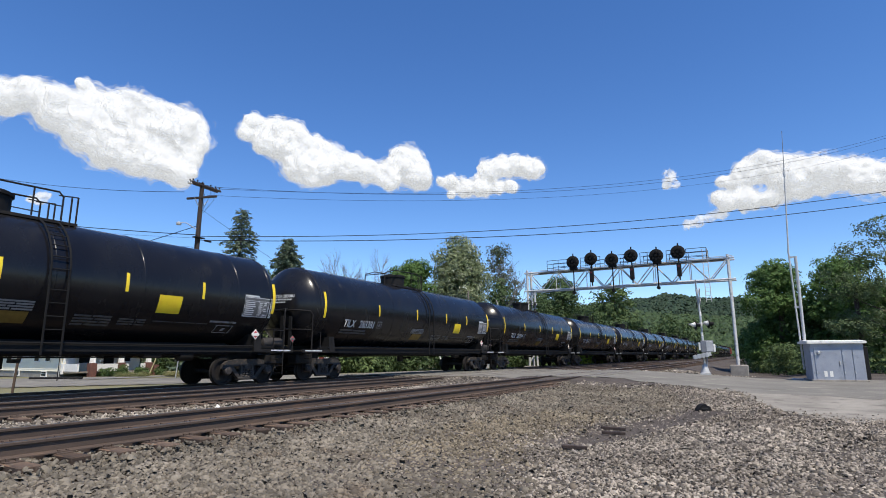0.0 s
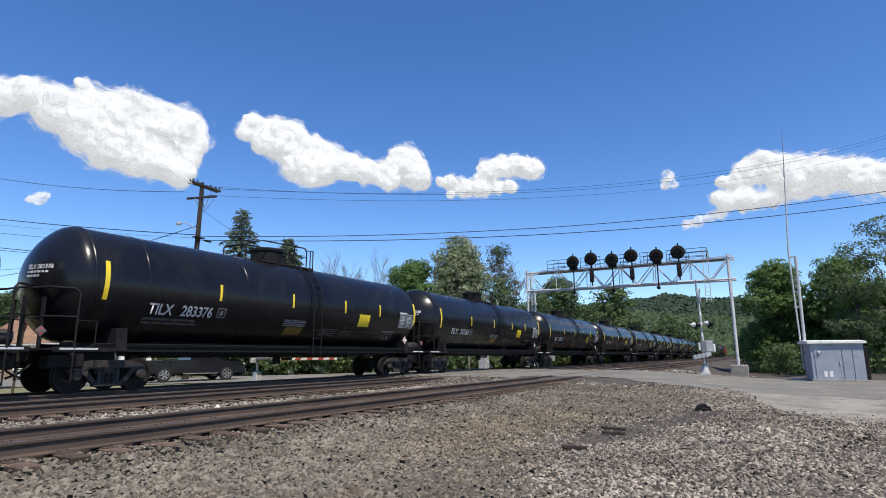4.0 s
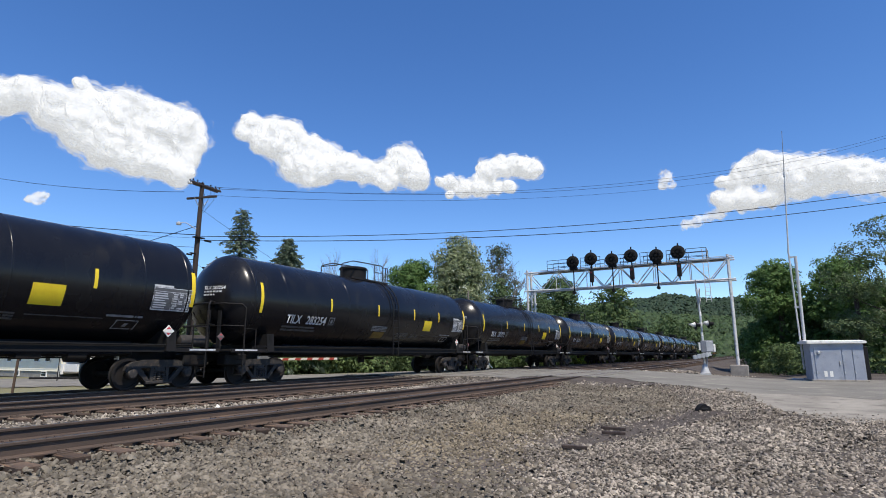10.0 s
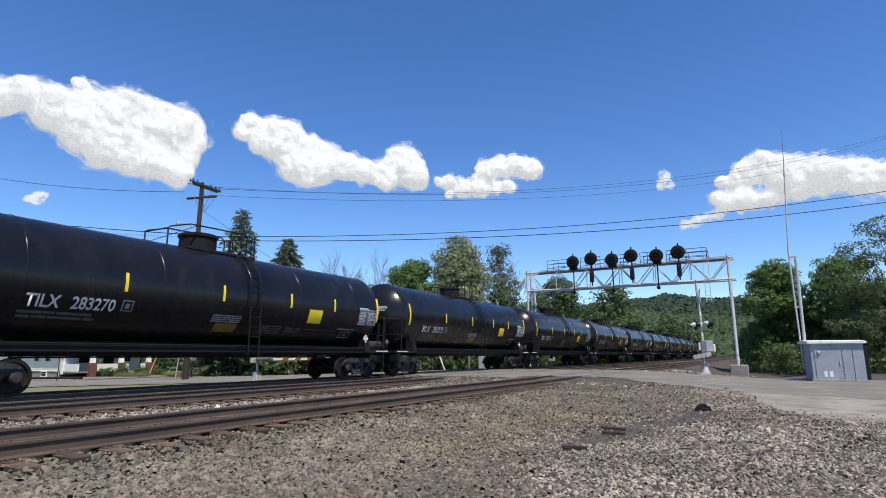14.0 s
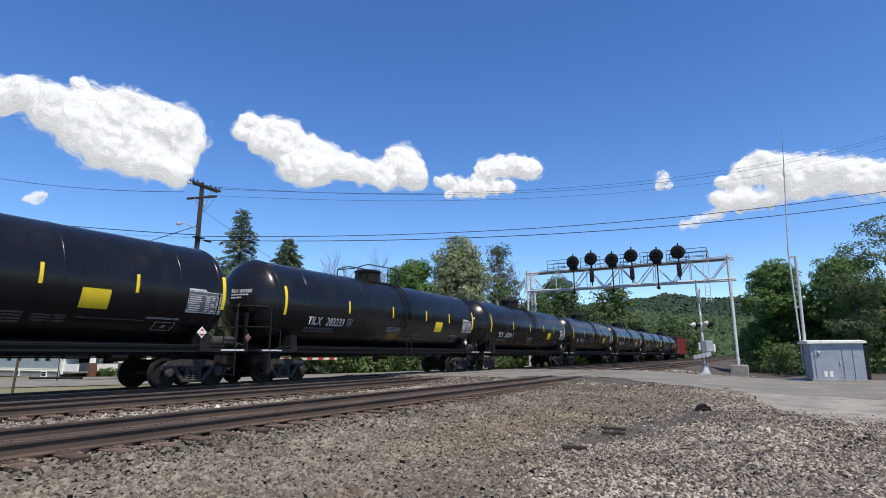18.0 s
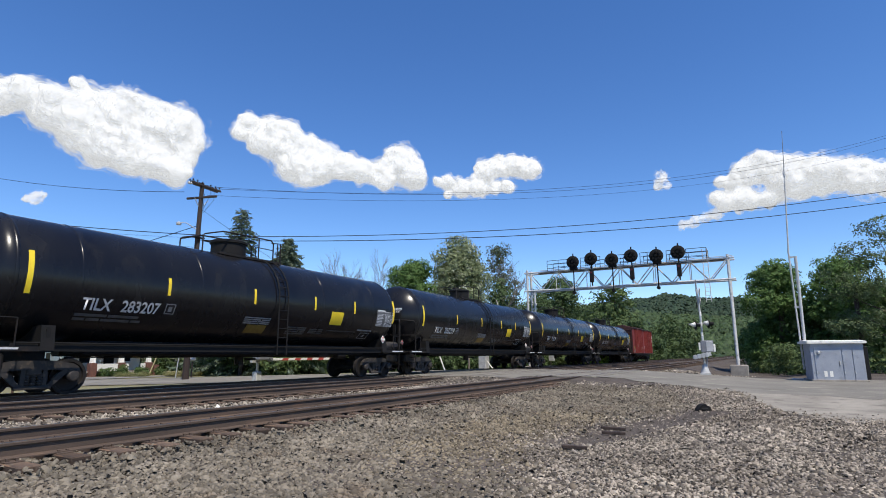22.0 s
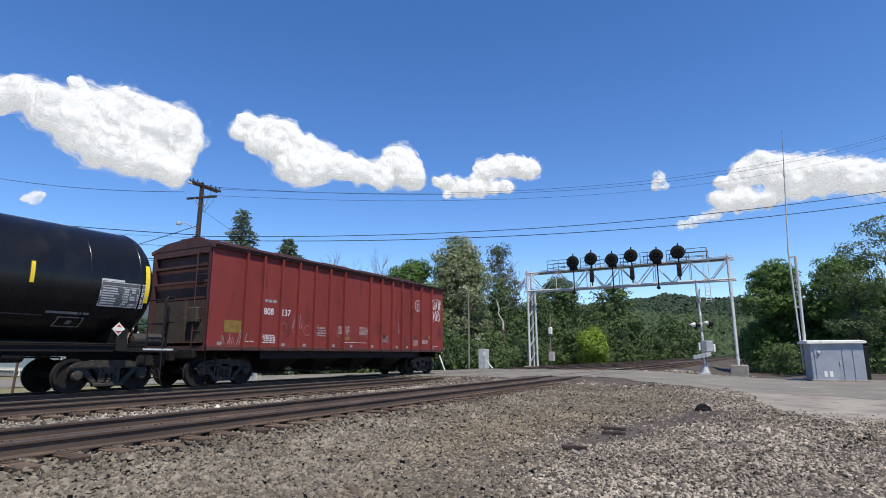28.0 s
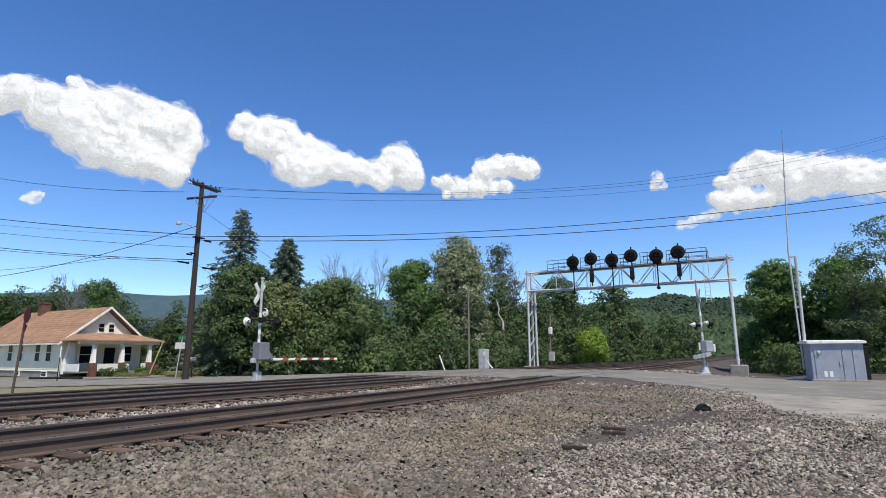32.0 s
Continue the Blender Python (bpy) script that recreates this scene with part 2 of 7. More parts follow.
class Shape:
    """Gathers vertices and faces of one mesh."""

    def __init__(self):
        self.v, self.f = [], []

    def add(self, verts, faces, m=None):
        k = len(self.v)
        self.v += [tuple(m @ Vector(p)) if m else tuple(p) for p in verts]
        self.f += [tuple(i + k for i in f) for f in faces]
        return self

    def box(self, c, s, bevel=0.0, m=None):
        x, y, z = (q / 2 for q in s)
        if not bevel:
            vs = [(c[0] + i * x, c[1] + j * y, c[2] + k * z) for i in (-1, 1) for j in (-1, 1) for k in (-1, 1)]
            return self.add(vs, [(0, 1, 3, 2), (4, 6, 7, 5), (0, 4, 5, 1), (2, 3, 7, 6), (0, 2, 6, 4), (1, 5, 7, 3)], m)
        b = min(bevel, x * 0.9, y * 0.9, z * 0.9)
        ring = [(x - b, y), (x, y - b), (x, -y + b), (x - b, -y), (-x + b, -y), (-x, -y + b), (-x, y - b), (-x + b, y)]
        inner = [(px * (x - b) / x, py * (y - b) / y) for px, py in ring]
        vs = []
        for pts, zz in ((inner, -z), (ring, -z + b), (ring, z - b), (inner, z)):
            vs += [(c[0] + p, c[1] + q, c[2] + zz) for p, q in pts]
        fs = [tuple(range(8)), tuple(range(31, 23, -1))]
        for r in range(3):
            fs += [(r * 8 + i, r * 8 + 8 + i, r * 8 + 8 + (i + 1) % 8, r * 8 + (i + 1) % 8) for i in range(8)]
        return self.add(vs, fs, m)

    def tube(self, pts, r, n=8, r2=None, cap=True):
        pts = [Vector(p) for p in pts]
        vs, fs = [], []
        for i, p in enumerate(pts):
            d = (pts[min(i + 1, len(pts) - 1)] - pts[max(i - 1, 0)]).normalized()
            a = d.orthogonal().normalized() if i == 0 else (last - d * last.dot(d)).normalized()
            last = a
            b = d.cross(a)
            rad = r + ((r2 if r2 is not None else r) - r) * i / max(len(pts) - 1, 1)
            vs += [p + (a * math.cos(2 * math.pi * k / n) + b * math.sin(2 * math.pi * k / n)) * rad for k in range(n)]
        for i in range(len(pts) - 1):
            fs += [(i * n + k, i * n + (k + 1) % n, i * n + n + (k + 1) % n, i * n + n + k) for k in range(n)]
        if cap:
            fs += [tuple(range(n - 1, -1, -1)), tuple((len(pts) - 1) * n + k for k in range(n))]
        return self.add(vs, fs)

    def lathe(self, prof, axis="z", n=24, m=None):
        """prof: (radius, height) pairs, turned round an axis through the origin."""
        vs = []
        for r, h in prof:
            for k in range(n):
                c, s = r * math.cos(2 * math.pi * k / n), r * math.sin(2 * math.pi * k / n)
                vs.append({"z": (c, s, h), "y": (c, h, s), "x": (h, c, s)}[axis])
        fs = [(i * n + k, i * n + (k + 1) % n, i * n + n + (k + 1) % n, i * n + n + k) for i in range(len(prof) - 1) for k in range(n)]
        fs += [tuple(range(n - 1, -1, -1)), tuple((len(prof) - 1) * n + k for k in range(n))]
        return self.add(vs, fs, m)

    def prism(self, poly, a, b, axis="x", m=None):
        """poly in the plane across axis (x: (y,z), y: (x,z), z: (x,y)), from a to b."""
        def put(p, h):
            return {"x": (h, p[0], p[1]), "y": (p[0], h, p[1]), "z": (p[0], p[1], h)}[axis]
        k = len(poly)
        vs = [put(p, a) for p in poly] + [put(p, b) for p in poly]
        fs = [tuple(range(k)), tuple(range(2 * k - 1, k - 1, -1))]
        fs += [(i, i + k, (i + 1) % k + k, (i + 1) % k) for i in range(k)]
        return self.add(vs, fs, m)

    def mesh(self, name, material, smooth=True):
        me = bpy.data.meshes.new(name)
        me.from_pydata(self.v, [], self.f)
        bm = bmesh.new()
        bm.from_mesh(me)
        bmesh.ops.recalc_face_normals(bm, faces=bm.faces)
        bm.to_mesh(me)
        bm.free()
        me.materials.append(material)
        if smooth:
            me.shade_smooth()
            me.set_sharp_from_angle(angle=radians(32))
        return me


def part(name, sh, material, parent=None, label="", at=None, smooth=True):
    """One mesh object under a thing or a part."""
    me = sh.mesh(name, material, smooth) if isinstance(sh, Shape) else sh
    ob = new(name, me)
    if parent:
        ob.parent = parent
    if at is not None:
        ob.matrix_basis = at if isinstance(at, Matrix) else Matrix.Translation(at)
    if label:
        ob["label"] = label
    return ob


def thing(name, label, category, group="", kind="", at=None):
    ob = new(name)
    if at is not None:
        ob.matrix_basis = at if isinstance(at, Matrix) else Matrix.Translation(at)
    return tagged(ob, label, category, group, kind)


def raw_mesh(name, verts, faces_n, n, material):
    """A mesh from arrays: verts (k, 3), faces (j, n)."""
    me = bpy.data.meshes.new(name)
    me.vertices.add(len(verts))
    me.vertices.foreach_set("co", np.asarray(verts, dtype=np.float32).ravel())
    j = len(faces_n)
    me.loops.add(j * n)
    me.loops.foreach_set("vertex_index", np.asarray(faces_n, dtype=np.int32).ravel())
    me.polygons.add(j)
    me.polygons.foreach_set("loop_start", np.arange(j, dtype=np.int32) * n)
    me.polygons.foreach_set("loop_total", np.full(j, n, dtype=np.int32))
    me.materials.append(material)
    me.update()
    me.validate()
    return me


def lettering(text, size, stretch=1.0):
    """A flat mesh of the built-in font: x along, y up, from the lower left corner."""
    cu = bpy.data.curves.new("letters", "FONT")
    cu.body, cu.size, cu.offset = text, size, size * 0.020
    cu.resolution_u = 3
    ob = bpy.data.objects.new("letters", cu)
    scene.collection.objects.link(ob)
    me = bpy.data.meshes.new_from_object(ob.evaluated_get(bpy.context.evaluated_depsgraph_get()))
    bpy.data.objects.remove(ob)
    for v in me.vertices:
        v.co.x *= stretch
    return me


# ---- ground ----
NEAR, MID, FAR = -8.49, -13.7, -17.0     # centre lines of the three tracks, rail heads at z = 0
CROSS = (24.0, 38.0)                     # the level crossing, along the tracks


def smooth(a, b, t):
    t = np.clip((t - a) / (b - a), 0, 1)
    return t * t * (3 - 2 * t)


def edge_shift(x):
    """How far the crossing road's near edge lies back beside the near track."""
    return 2.7 * (1 - smooth(-6.2, -2.2, x)) * smooth(-11.2, -10.2, x)


def ground_z(x, y):
    x, y = np.asarray(x, dtype=float), np.asarray(y, dtype=float)
    z = np.interp(x, [-400, -90, -55, -27, -22, -19.6, -18.9, -6.9, -5.4, -3.2, 4, 400], [-2.0, -1.4, -0.85, -0.42, -0.36, -0.36, -0.31, -0.30, -0.40, -0.52, -0.50, -0.6])
    start = CROSS[0] + edge_shift(x)
    up = smooth(start - 5, start, y) * (1 - smooth(CROSS[1], CROSS[1] + 4, y)) * smooth(-34, -26, x)
    deck = np.interp(x, [-30, -22, -19, -6.5, -3.5, 0, 3], [-0.42, -0.34, -0.055, -0.055, -0.22, -0.43, -0.47])
    z = z * (1 - up) + deck * up
    drop = smooth(44, 50, y) * (1 - smooth(70, 90, y)) * smooth(-6.4, -3.4, x) * (1 - smooth(1, 5, x))
    rut = np.exp(-((x + 2.1 - 0.24 * (y - 14.2)) / 0.6) ** 2) * smooth(9, 11, y) * (1 - smooth(16, 18, y))
    return z - 0.45 * drop - 0.10 * rut


def wobble(x, y, s, seed):
    return np.array([noise.noise((a / s, b / s, seed)) for a, b in zip(np.ravel(x), np.ravel(y))]).reshape(np.shape(x))


def sheet(name, xs, ys, lift, material, keep=None, rough=0.0):
    """A piece of ground on a grid of xs and ys."""
    gx, gy = np.meshgrid(xs, ys)
    gz = ground_z(gx, gy) + lift
    if rough:
        rough = rough * (1 - smooth(21.0, 23.0, gy)) * smooth(-19.5, -18.5, gx)
        gz = gz + rough * wobble(gx, gy, 0.7, 3.1) + rough * 1.4 * wobble(gx, gy, 2.6, 9.0)
    k = len(xs)
    i, j = np.meshgrid(np.arange(k - 1), np.arange(len(ys) - 1))
    a = (j * k + i).ravel()
    f = np.stack([a, a + 1, a + k + 1, a + k], 1)
    if keep is not None:
        cx, cy = gx.ravel()[f].mean(1), gy.ravel()[f].mean(1)
        f = f[keep(cx, cy)]
    me = raw_mesh(name, np.stack([gx.ravel(), gy.ravel(), gz.ravel()], 1), f, 4, material)
    me.shade_smooth()
    return new(name, me)


def ground_mat():
    """Grey-brown ballast near the tracks, dry grass beyond the road, pale rubble where the camera stands."""
    # Base soil is darkened to paint in the shade between the stones.
    m = mat("ground_soil", (0.10, 0.083, 0.070), (0.062, 0.052, 0.045), 0.95, 0, 0.8, 26, 0.9, 0.2, c=(0.12, 0.095, 0.075), depth=0.03)
    n, l = m.node_tree.nodes, m.node_tree.links
    p = n["Principled BSDF"]
    base = p.inputs["Base Color"].links[0].from_socket
    geo = n.new("ShaderNodeNewGeometry")
    sep = n.new("ShaderNodeSeparateXYZ")
    l.new(geo.outputs["Position"], sep.inputs[0])
    noi = n.new("ShaderNodeTexNoise")
    noi.inputs["Scale"].default_value, noi.inputs["Detail"].default_value = 0.8, 5
    l.new(geo.outputs["Position"], noi.inputs["Vector"])
    add = n.new("ShaderNodeMath")
    add.operation = "MULTIPLY_ADD"
    add.inputs[1].default_value = 5.0
    l.new(noi.outputs["Fac"], add.inputs[0])
    l.new(sep.outputs["X"], add.inputs[2])
    for lo, hi, colour in ((-19.8, -18.8, (0.19, 0.175, 0.095)), (13.0, 9.5, (0.13, 0.135, 0.06))):
        rg = n.new("ShaderNodeMapRange")
        rg.inputs["From Min"].default_value, rg.inputs["From Max"].default_value = lo + 2.5, hi + 2.5
        rg.inputs["To Min"].default_value, rg.inputs["To Max"].default_value = 1, 0
        l.new(add.outputs[0], rg.inputs["Value"])
        mix = n.new("ShaderNodeMix")
        mix.data_type = "RGBA"
        mix.inputs[7].default_value = (*colour, 1)
        l.new(rg.outputs[0], mix.inputs[0])
        l.new(base, mix.inputs[6])
        base = mix.outputs[2]
    l.new(base, p.inputs["Base Color"])
    return m


xs = np.concatenate([[-4500, -2500, -1200, -600, -300, -160, -100, -80], np.arange(-66, -19.5, 2), np.arange(-19.6, -6, 0.7), np.arange(-6, 6, 0.25), np.arange(6, 20, 1.5), [25, 40, 80, 200, 600, 1500, 4500]])
ys = np.concatenate([[-4500, -1500, -400, -100, -40, -20, -10, -5], np.arange(-2, 20, 0.3), np.arange(20, 50, 1.0), np.arange(52, 90, 4), [100, 140, 200, 300, 600, 1500, 4500]])
ground = tagged(sheet("ground", xs, ys, 0.0, ground_mat(), rough=0.012), "uneven grey-brown gravel and dry grass ground", "ground", kind="structure")

# The crossing road runs across the tracks; the main road comes in at a slant behind them.
road = tagged(sheet("road", np.concatenate([np.arange(-24, -7, 0.8), np.arange(-7, 9, 0.2), [14, 30, 60]]), np.concatenate([np.arange(CROSS[0] - 2, CROSS[0] + 4, 0.15), np.arange(CROSS[0] + 4, CROSS[1] + 6, 0.5)]), 0.018, ASPHALT,
                    keep=lambda x, y: (y > CROSS[0] + edge_shift(x) + 0.3 * np.sin(x * 1.7) - 0.10 * np.clip(x + 2, 0, 9) + 0.2 * np.sin(x * 4.1)) & (y < CROSS[1] + 0.35 * np.clip(x + 6, 0, 8) + 0.4 * np.sin(x))),
              "sun-bleached grey asphalt road over the level crossing", "road", kind="structure")


def main_road(x, y):
    a = (x + 37.0) * 0.719 - (y - 23.5) * 0.695
    return ((a > np.where(x < -40, -9.3, 0)) & (a < 12.2) & (x < -20)) | ((x > -27) & (x < -20.5) & (y > 24) & (y < 46) & (a < 11.2))


street = tagged(sheet("road", np.arange(-80, -20, 0.7), np.arange(-30, 47, 0.7), 0.035, ASPHALT, keep=main_road), "pale grey asphalt street behind the tracks", "road", kind="structure")
tagged(sheet("pavement", np.arange(-1.6, 12, 0.2), np.arange(13.0, 25, 0.2), 0.012, SAND,
                     keep=lambda x, y: (y > np.interp(x, [-0.9, -0.35, 0.4, 1.3, 2.2, 6], [24.0, 20.8, 16.9, 16.2, 15.9, 14.8]) + 0.4 * np.sin(x * 3)) & (y < 24.4)), "pale packed gravel driveway beside the road", "gravel drive", kind="structure")

# ---- tracks ----
RAIL = [(-0.070, -0.185), (-0.070, -0.172), (-0.013, -0.150), (-0.009, -0.045), (-0.036, -0.036), (-0.037, -0.008), (-0.026, 0.0), (0.026, 0.0), (0.037, -0.008), (0.036, -0.036), (0.009, -0.045), (0.013, -0.150), (0.070, -0.172), (0.070, -0.185)]


def track(x, name, label):
    """Two rails with polished heads, tie plates and ties in ballast."""
    tr = thing(name, label, "railway track", group="parallel tracks")
    for dx in (-0.754, 0.754):
        r = part("rail", Shape().prism(RAIL, -160, 420, "y"), RAIL_RUST, tr, at=(x + dx, 0, 0))
        part("railhead", Shape().box((0, 130, 0.001), (0.045, 580, 0.006)), RAIL_TOP, r, "polished steel running surface")
    tie = Shape().box((0, 0, 0), (2.6, 0.23, 0.17), 0.012).mesh("tie", TIE)
    plate = Shape().box((0, 0, 0.088), (0.36, 0.19, 0.016))
    for ex in (-0.10, 0.10):
        for ey in (-0.05, 0.05):
            plate.box((ex, ey, 0.11), (0.03, 0.03, 0.035))
    plate = plate.mesh("tie_plate", RAIL_RUST)
    rest = Shape()
    rng = random.Random(int(-x * 10))
    for k in range(-20, 160):
        y = k * 0.56
        if CROSS[0] - 0.3 + (2.7 if x == NEAR else 0) < y < CROSS[1] + 0.3:
            continue
        m = pose(x + rng.uniform(-0.05, 0.06), y + rng.uniform(-0.02, 0.02), -0.283 + rng.uniform(-0.012, 0.006), 0, 0, rng.uniform(-1.2, 1.2))
        if -2 <= k < 45:
            t = part("tie", tie, TIE, tr, at=m)
            for sx in (-0.754, 0.754):
                part("tie_plate", plate, RAIL_RUST, t, at=(sx, 0, 0))
        else:
            rest.box((0, 0, 0), (2.6, 0.23, 0.17), 0, m)
    tagged(part("tie_bed", rest, TIE, tr), kind="stuff")
    return tr


track(NEAR, "railway_track", "rusty steel rails on weathered wooden ties beside the gravel bank")
track(MID, "railway_track", "rusty steel rails on wooden ties, between two other tracks")
track(FAR, "railway_track", "rusty steel rails on wooden ties, carrying the freight train")

# Planks of the crossing between and beside the rails.
for x in (NEAR, MID, FAR):
    for dx, w in ((0.0, 1.30), (-1.15, 0.62), (1.15, 0.62)):
        y0 = CROSS[0] + (2.7 if x == NEAR else 0)
        panel = tagged(part("crossing_panel", Shape().box((x + dx, (y0 + CROSS[1]) / 2, -0.055), (w, CROSS[1] - y0, 0.10), 0.01), ASPHALT), "worn asphalt panel set between the rails of the crossing", "crossing panel", group="crossing panels", kind="structure")

# ---- ballast stones ----


def block_shape():
    """A broken stone: six corners of a slanted block, the underside left open."""
    v = np.array([(-1, -1, -0.6), (1, -1, -0.6), (1, 1, -0.6), (-1, 1, -0.6), (-0.7, -0.65, 0.62), (0.65, -0.75, 0.5), (0.7, 0.6, 0.7), (-0.6, 0.72, 0.55)], float)
    f = np.array([(4, 5, 6, 7), (0, 1, 5, 4), (1, 2, 6, 5), (2, 3, 7, 6), (3, 0, 4, 7)])
    return v, f


def chip_shape():
    v = np.array([(1, 0, 0), (-1, 0, 0), (0, 1, 0), (0, -1, 0), (0, 0, 1)], float)
    f = np.array([(0, 2, 4), (2, 1, 4), (1, 3, 4), (3, 0, 4)])
    return v, f


def scatter(name, pts, sizes, material, seed, label, lift=0.22, flat=0.95, category="gravel", blocky=False):
    """Angular stones at pts (k, 3), in one mesh."""
    g = np.random.default_rng(seed)
    bv, bf = block_shape() if blocky else chip_shape()
    k, m = len(pts), len(bv)
    ang = g.uniform(0, 2 * np.pi, (k, 3))
    ang[:, :2] = g.normal(0, 0.5 if blocky else 0.42, (k, 2))
    cx, sx, cy, sy, cz, sz = np.cos(ang[:, 0]), np.sin(ang[:, 0]), np.cos(ang[:, 1]), np.sin(ang[:, 1]), np.cos(ang[:, 2]), np.sin(ang[:, 2])
    rot = np.empty((k, 3, 3))
    rot[:, 0] = np.stack([cz * cy, cz * sy * sx - sz * cx, cz * sy * cx + sz * sx], 1)
    rot[:, 1] = np.stack([sz * cy, sz * sy * sx + cz * cx, sz * sy * cx - cz * sx], 1)
    rot[:, 2] = np.stack([-sy, cy * sx, cy * cx], 1)
    if blocky:
        loc = (bv[None] + g.normal(0, 0.2, (k, m, 3))) * g.uniform(0.55, 1.15, (k, 1, 3)) * np.array([0.95, 0.72, 0.72])
    else:
        loc = bv[None] * g.uniform(0.5, 1.3, (k, m, 1)) * g.uniform(0.6, 1.35, (k, 1, 3)) + g.normal(0, 0.2, (k, m, 3))
    v = np.einsum("kij,kpj->kpi", rot, loc) * sizes[:, None, None]
    v[:, :, 2] *= flat
    v += pts[:, None, :]
    v[:, :, 2] += (sizes * lift)[:, None]
    f = bf[None] + (np.arange(k) * m)[:, None, None]
    w = bf.shape[1]
    ob = new(name, raw_mesh(name, v.reshape(-1, 3), f.reshape(-1, w), w, material))
    return tagged(ob, label, category, kind="stuff")


def on_ground(g, n, x0, x1, y0, y1):
    p = np.stack([g.uniform(x0, x1, n), g.uniform(y0, y1, n), np.zeros(n)], 1)
    p[:, 2] = ground_z(p[:, 0], p[:, 1])
    return p


def loose(g, x0, x1, y0, y1, gap, jitter=0.5):
    """Points on the ground, one for each cell of a jittered grid."""
    gx, gy = np.meshgrid(np.arange(x0, x1, gap), np.arange(y0, y1, gap))
    p = np.stack([gx.ravel(), gy.ravel(), np.zeros(gx.size)], 1)
    p[:, :2] += g.uniform(-jitter, jitter, (len(p), 2)) * gap
    p[:, 2] = ground_z(p[:, 0], p[:, 1])
    return p


def in_rut(p, g):
    return (np.abs(p[:, 0] + 2.1 - 0.24 * (p[:, 1] - 14.2)) < 0.62 + g.normal(0, 0.3, len(p))) & (p[:, 1] > 9.6) & (p[:, 1] < 17.3) & (g.uniform(0, 1, len(p)) < 0.9)


def drive_edge(x):
    """The near edge of the packed drive beside the cabin."""
    return np.interp(x, [-9, -0.9, -0.35, 0.4, 1.3, 2.2, 6], [23.4, 23.4, 20.4, 16.5, 15.9, 15.6, 14.5])


def bank_edge(p, g):
    """Where the brown ballast of the bank gives way to pale rubble."""
    return -3.0 + 0.8 * np.sin(p[:, 1] * 0.45) + g.normal(0, 0.45, len(p))


def bed():
    g = np.random.default_rng(4)
    # Ballast of the bank and rubble of the verge: whole stones near by, chips farther off.
    for gap, near_, far_, base, blocky in ((0.034, 2.0, 7.0, 0.0290, True), (0.042, 7.0, 12.0, 0.0300, True), (0.052, 12.0, 26.0, 0.034, False)):
        p = loose(g, -8.6, 6.6, 1.5, 24.2, gap, 0.95)
        dist = np.hypot(p[:, 0], p[:, 1]) + g.normal(0, 0.3, len(p))
        p = p[(dist > near_) & (dist <= far_) & (p[:, 1] > -0.28 * p[:, 0] - 0.2) & (p[:, 0] < 1.3 + 0.24 * p[:, 1])]
        p = p[~in_rut(p, g)]
        drive_ = p[:, 1] > drive_edge(p[:, 0]) + g.normal(0, 0.5, len(p))
        p = p[~drive_ & (p[:, 1] < 23.6 + 0.4 * np.sin(p[:, 0] * 3))]
        left = p[:, 0] < bank_edge(p, g)
        dirty = left & (((p[:, 0] + 3.9) / 1.7) ** 2 + ((p[:, 1] - 10.6) / 4.0) ** 2 + g.normal(0, 0.45, len(p)) < 1)
        for mask, material, label, grow in ((left & ~dirty, STONE, "grey-brown crushed ballast stones on the track bank", 1.0), (dirty, STONE_TAN, "dusty ochre-brown ballast stones on the bank", 0.85), (~left, STONE_L, "pale coarse crushed stone rubble on the verge", 0.74)):
            q = p[mask]
            q[:, 2] += g.uniform(-0.012, 0.010, len(q))
            sizes = base * grow * (0.5 + g.gamma(3.5, 0.14, len(q)))
            scatter("ballast" if grow != 0.74 else "rubble", q, sizes, material, int(near_ * 10 + grow * 100), label, 0.3, 0.95, blocky=blocky)
    s = on_ground(g, 9000, -7.2, 5.5, -7, 2.4)
    scatter("rubble", s, g.gamma(4, 0.008, len(s)) + 0.014, STONE_L, 9, "grey coarse crushed stone along the bank")
    s = on_ground(g, 15000, -7, 3.5, 38.5, 64)
    s = s[(s[:, 1] < 60 - 2.2 * np.abs(s[:, 0] + 3)) & (s[:, 0] < -4.5 + 0.35 * (s[:, 1] - 38) + g.normal(0, 0.8, len(s)))]
    scatter("rubble", s, g.gamma(4, 0.010, len(s)) + 0.015, STONE_L, 8, "pale stones round the foot of the signal bridge")
    # Strips between and beside the tracks.
    for a, b, n, m in ((-12.55, -9.75, 42000, STONE_L), (-15.9, -14.9, 12000, STONE), (-19.6, -18.3, 8000, STONE), (-9.2, -7.8, 9000, STONE), (-7.75, -6.9, 7000, STONE), (-10.2, -9.25, 8000, STONE), (-14.5, -12.5, 22000, STONE)):
        s = on_ground(g, n, a, b, 1, 60)
        s = s[((s[:, 1] < CROSS[0]) | (s[:, 1] > CROSS[1])) & (g.uniform(0, 1, n) < 16.0 / np.hypot(s[:, 0], s[:, 1]))]
        s[:, 2] += 0.035 if a < -12 else (0.055 if a in (-7.75, -10.2) else 0.0)
        scatter("ballast", s, g.gamma(6, 0.0034, len(s)) + 0.010, m, int(-a * 7), "pale grey ballast stones between the tracks", blocky=a == -7.75)


bed()


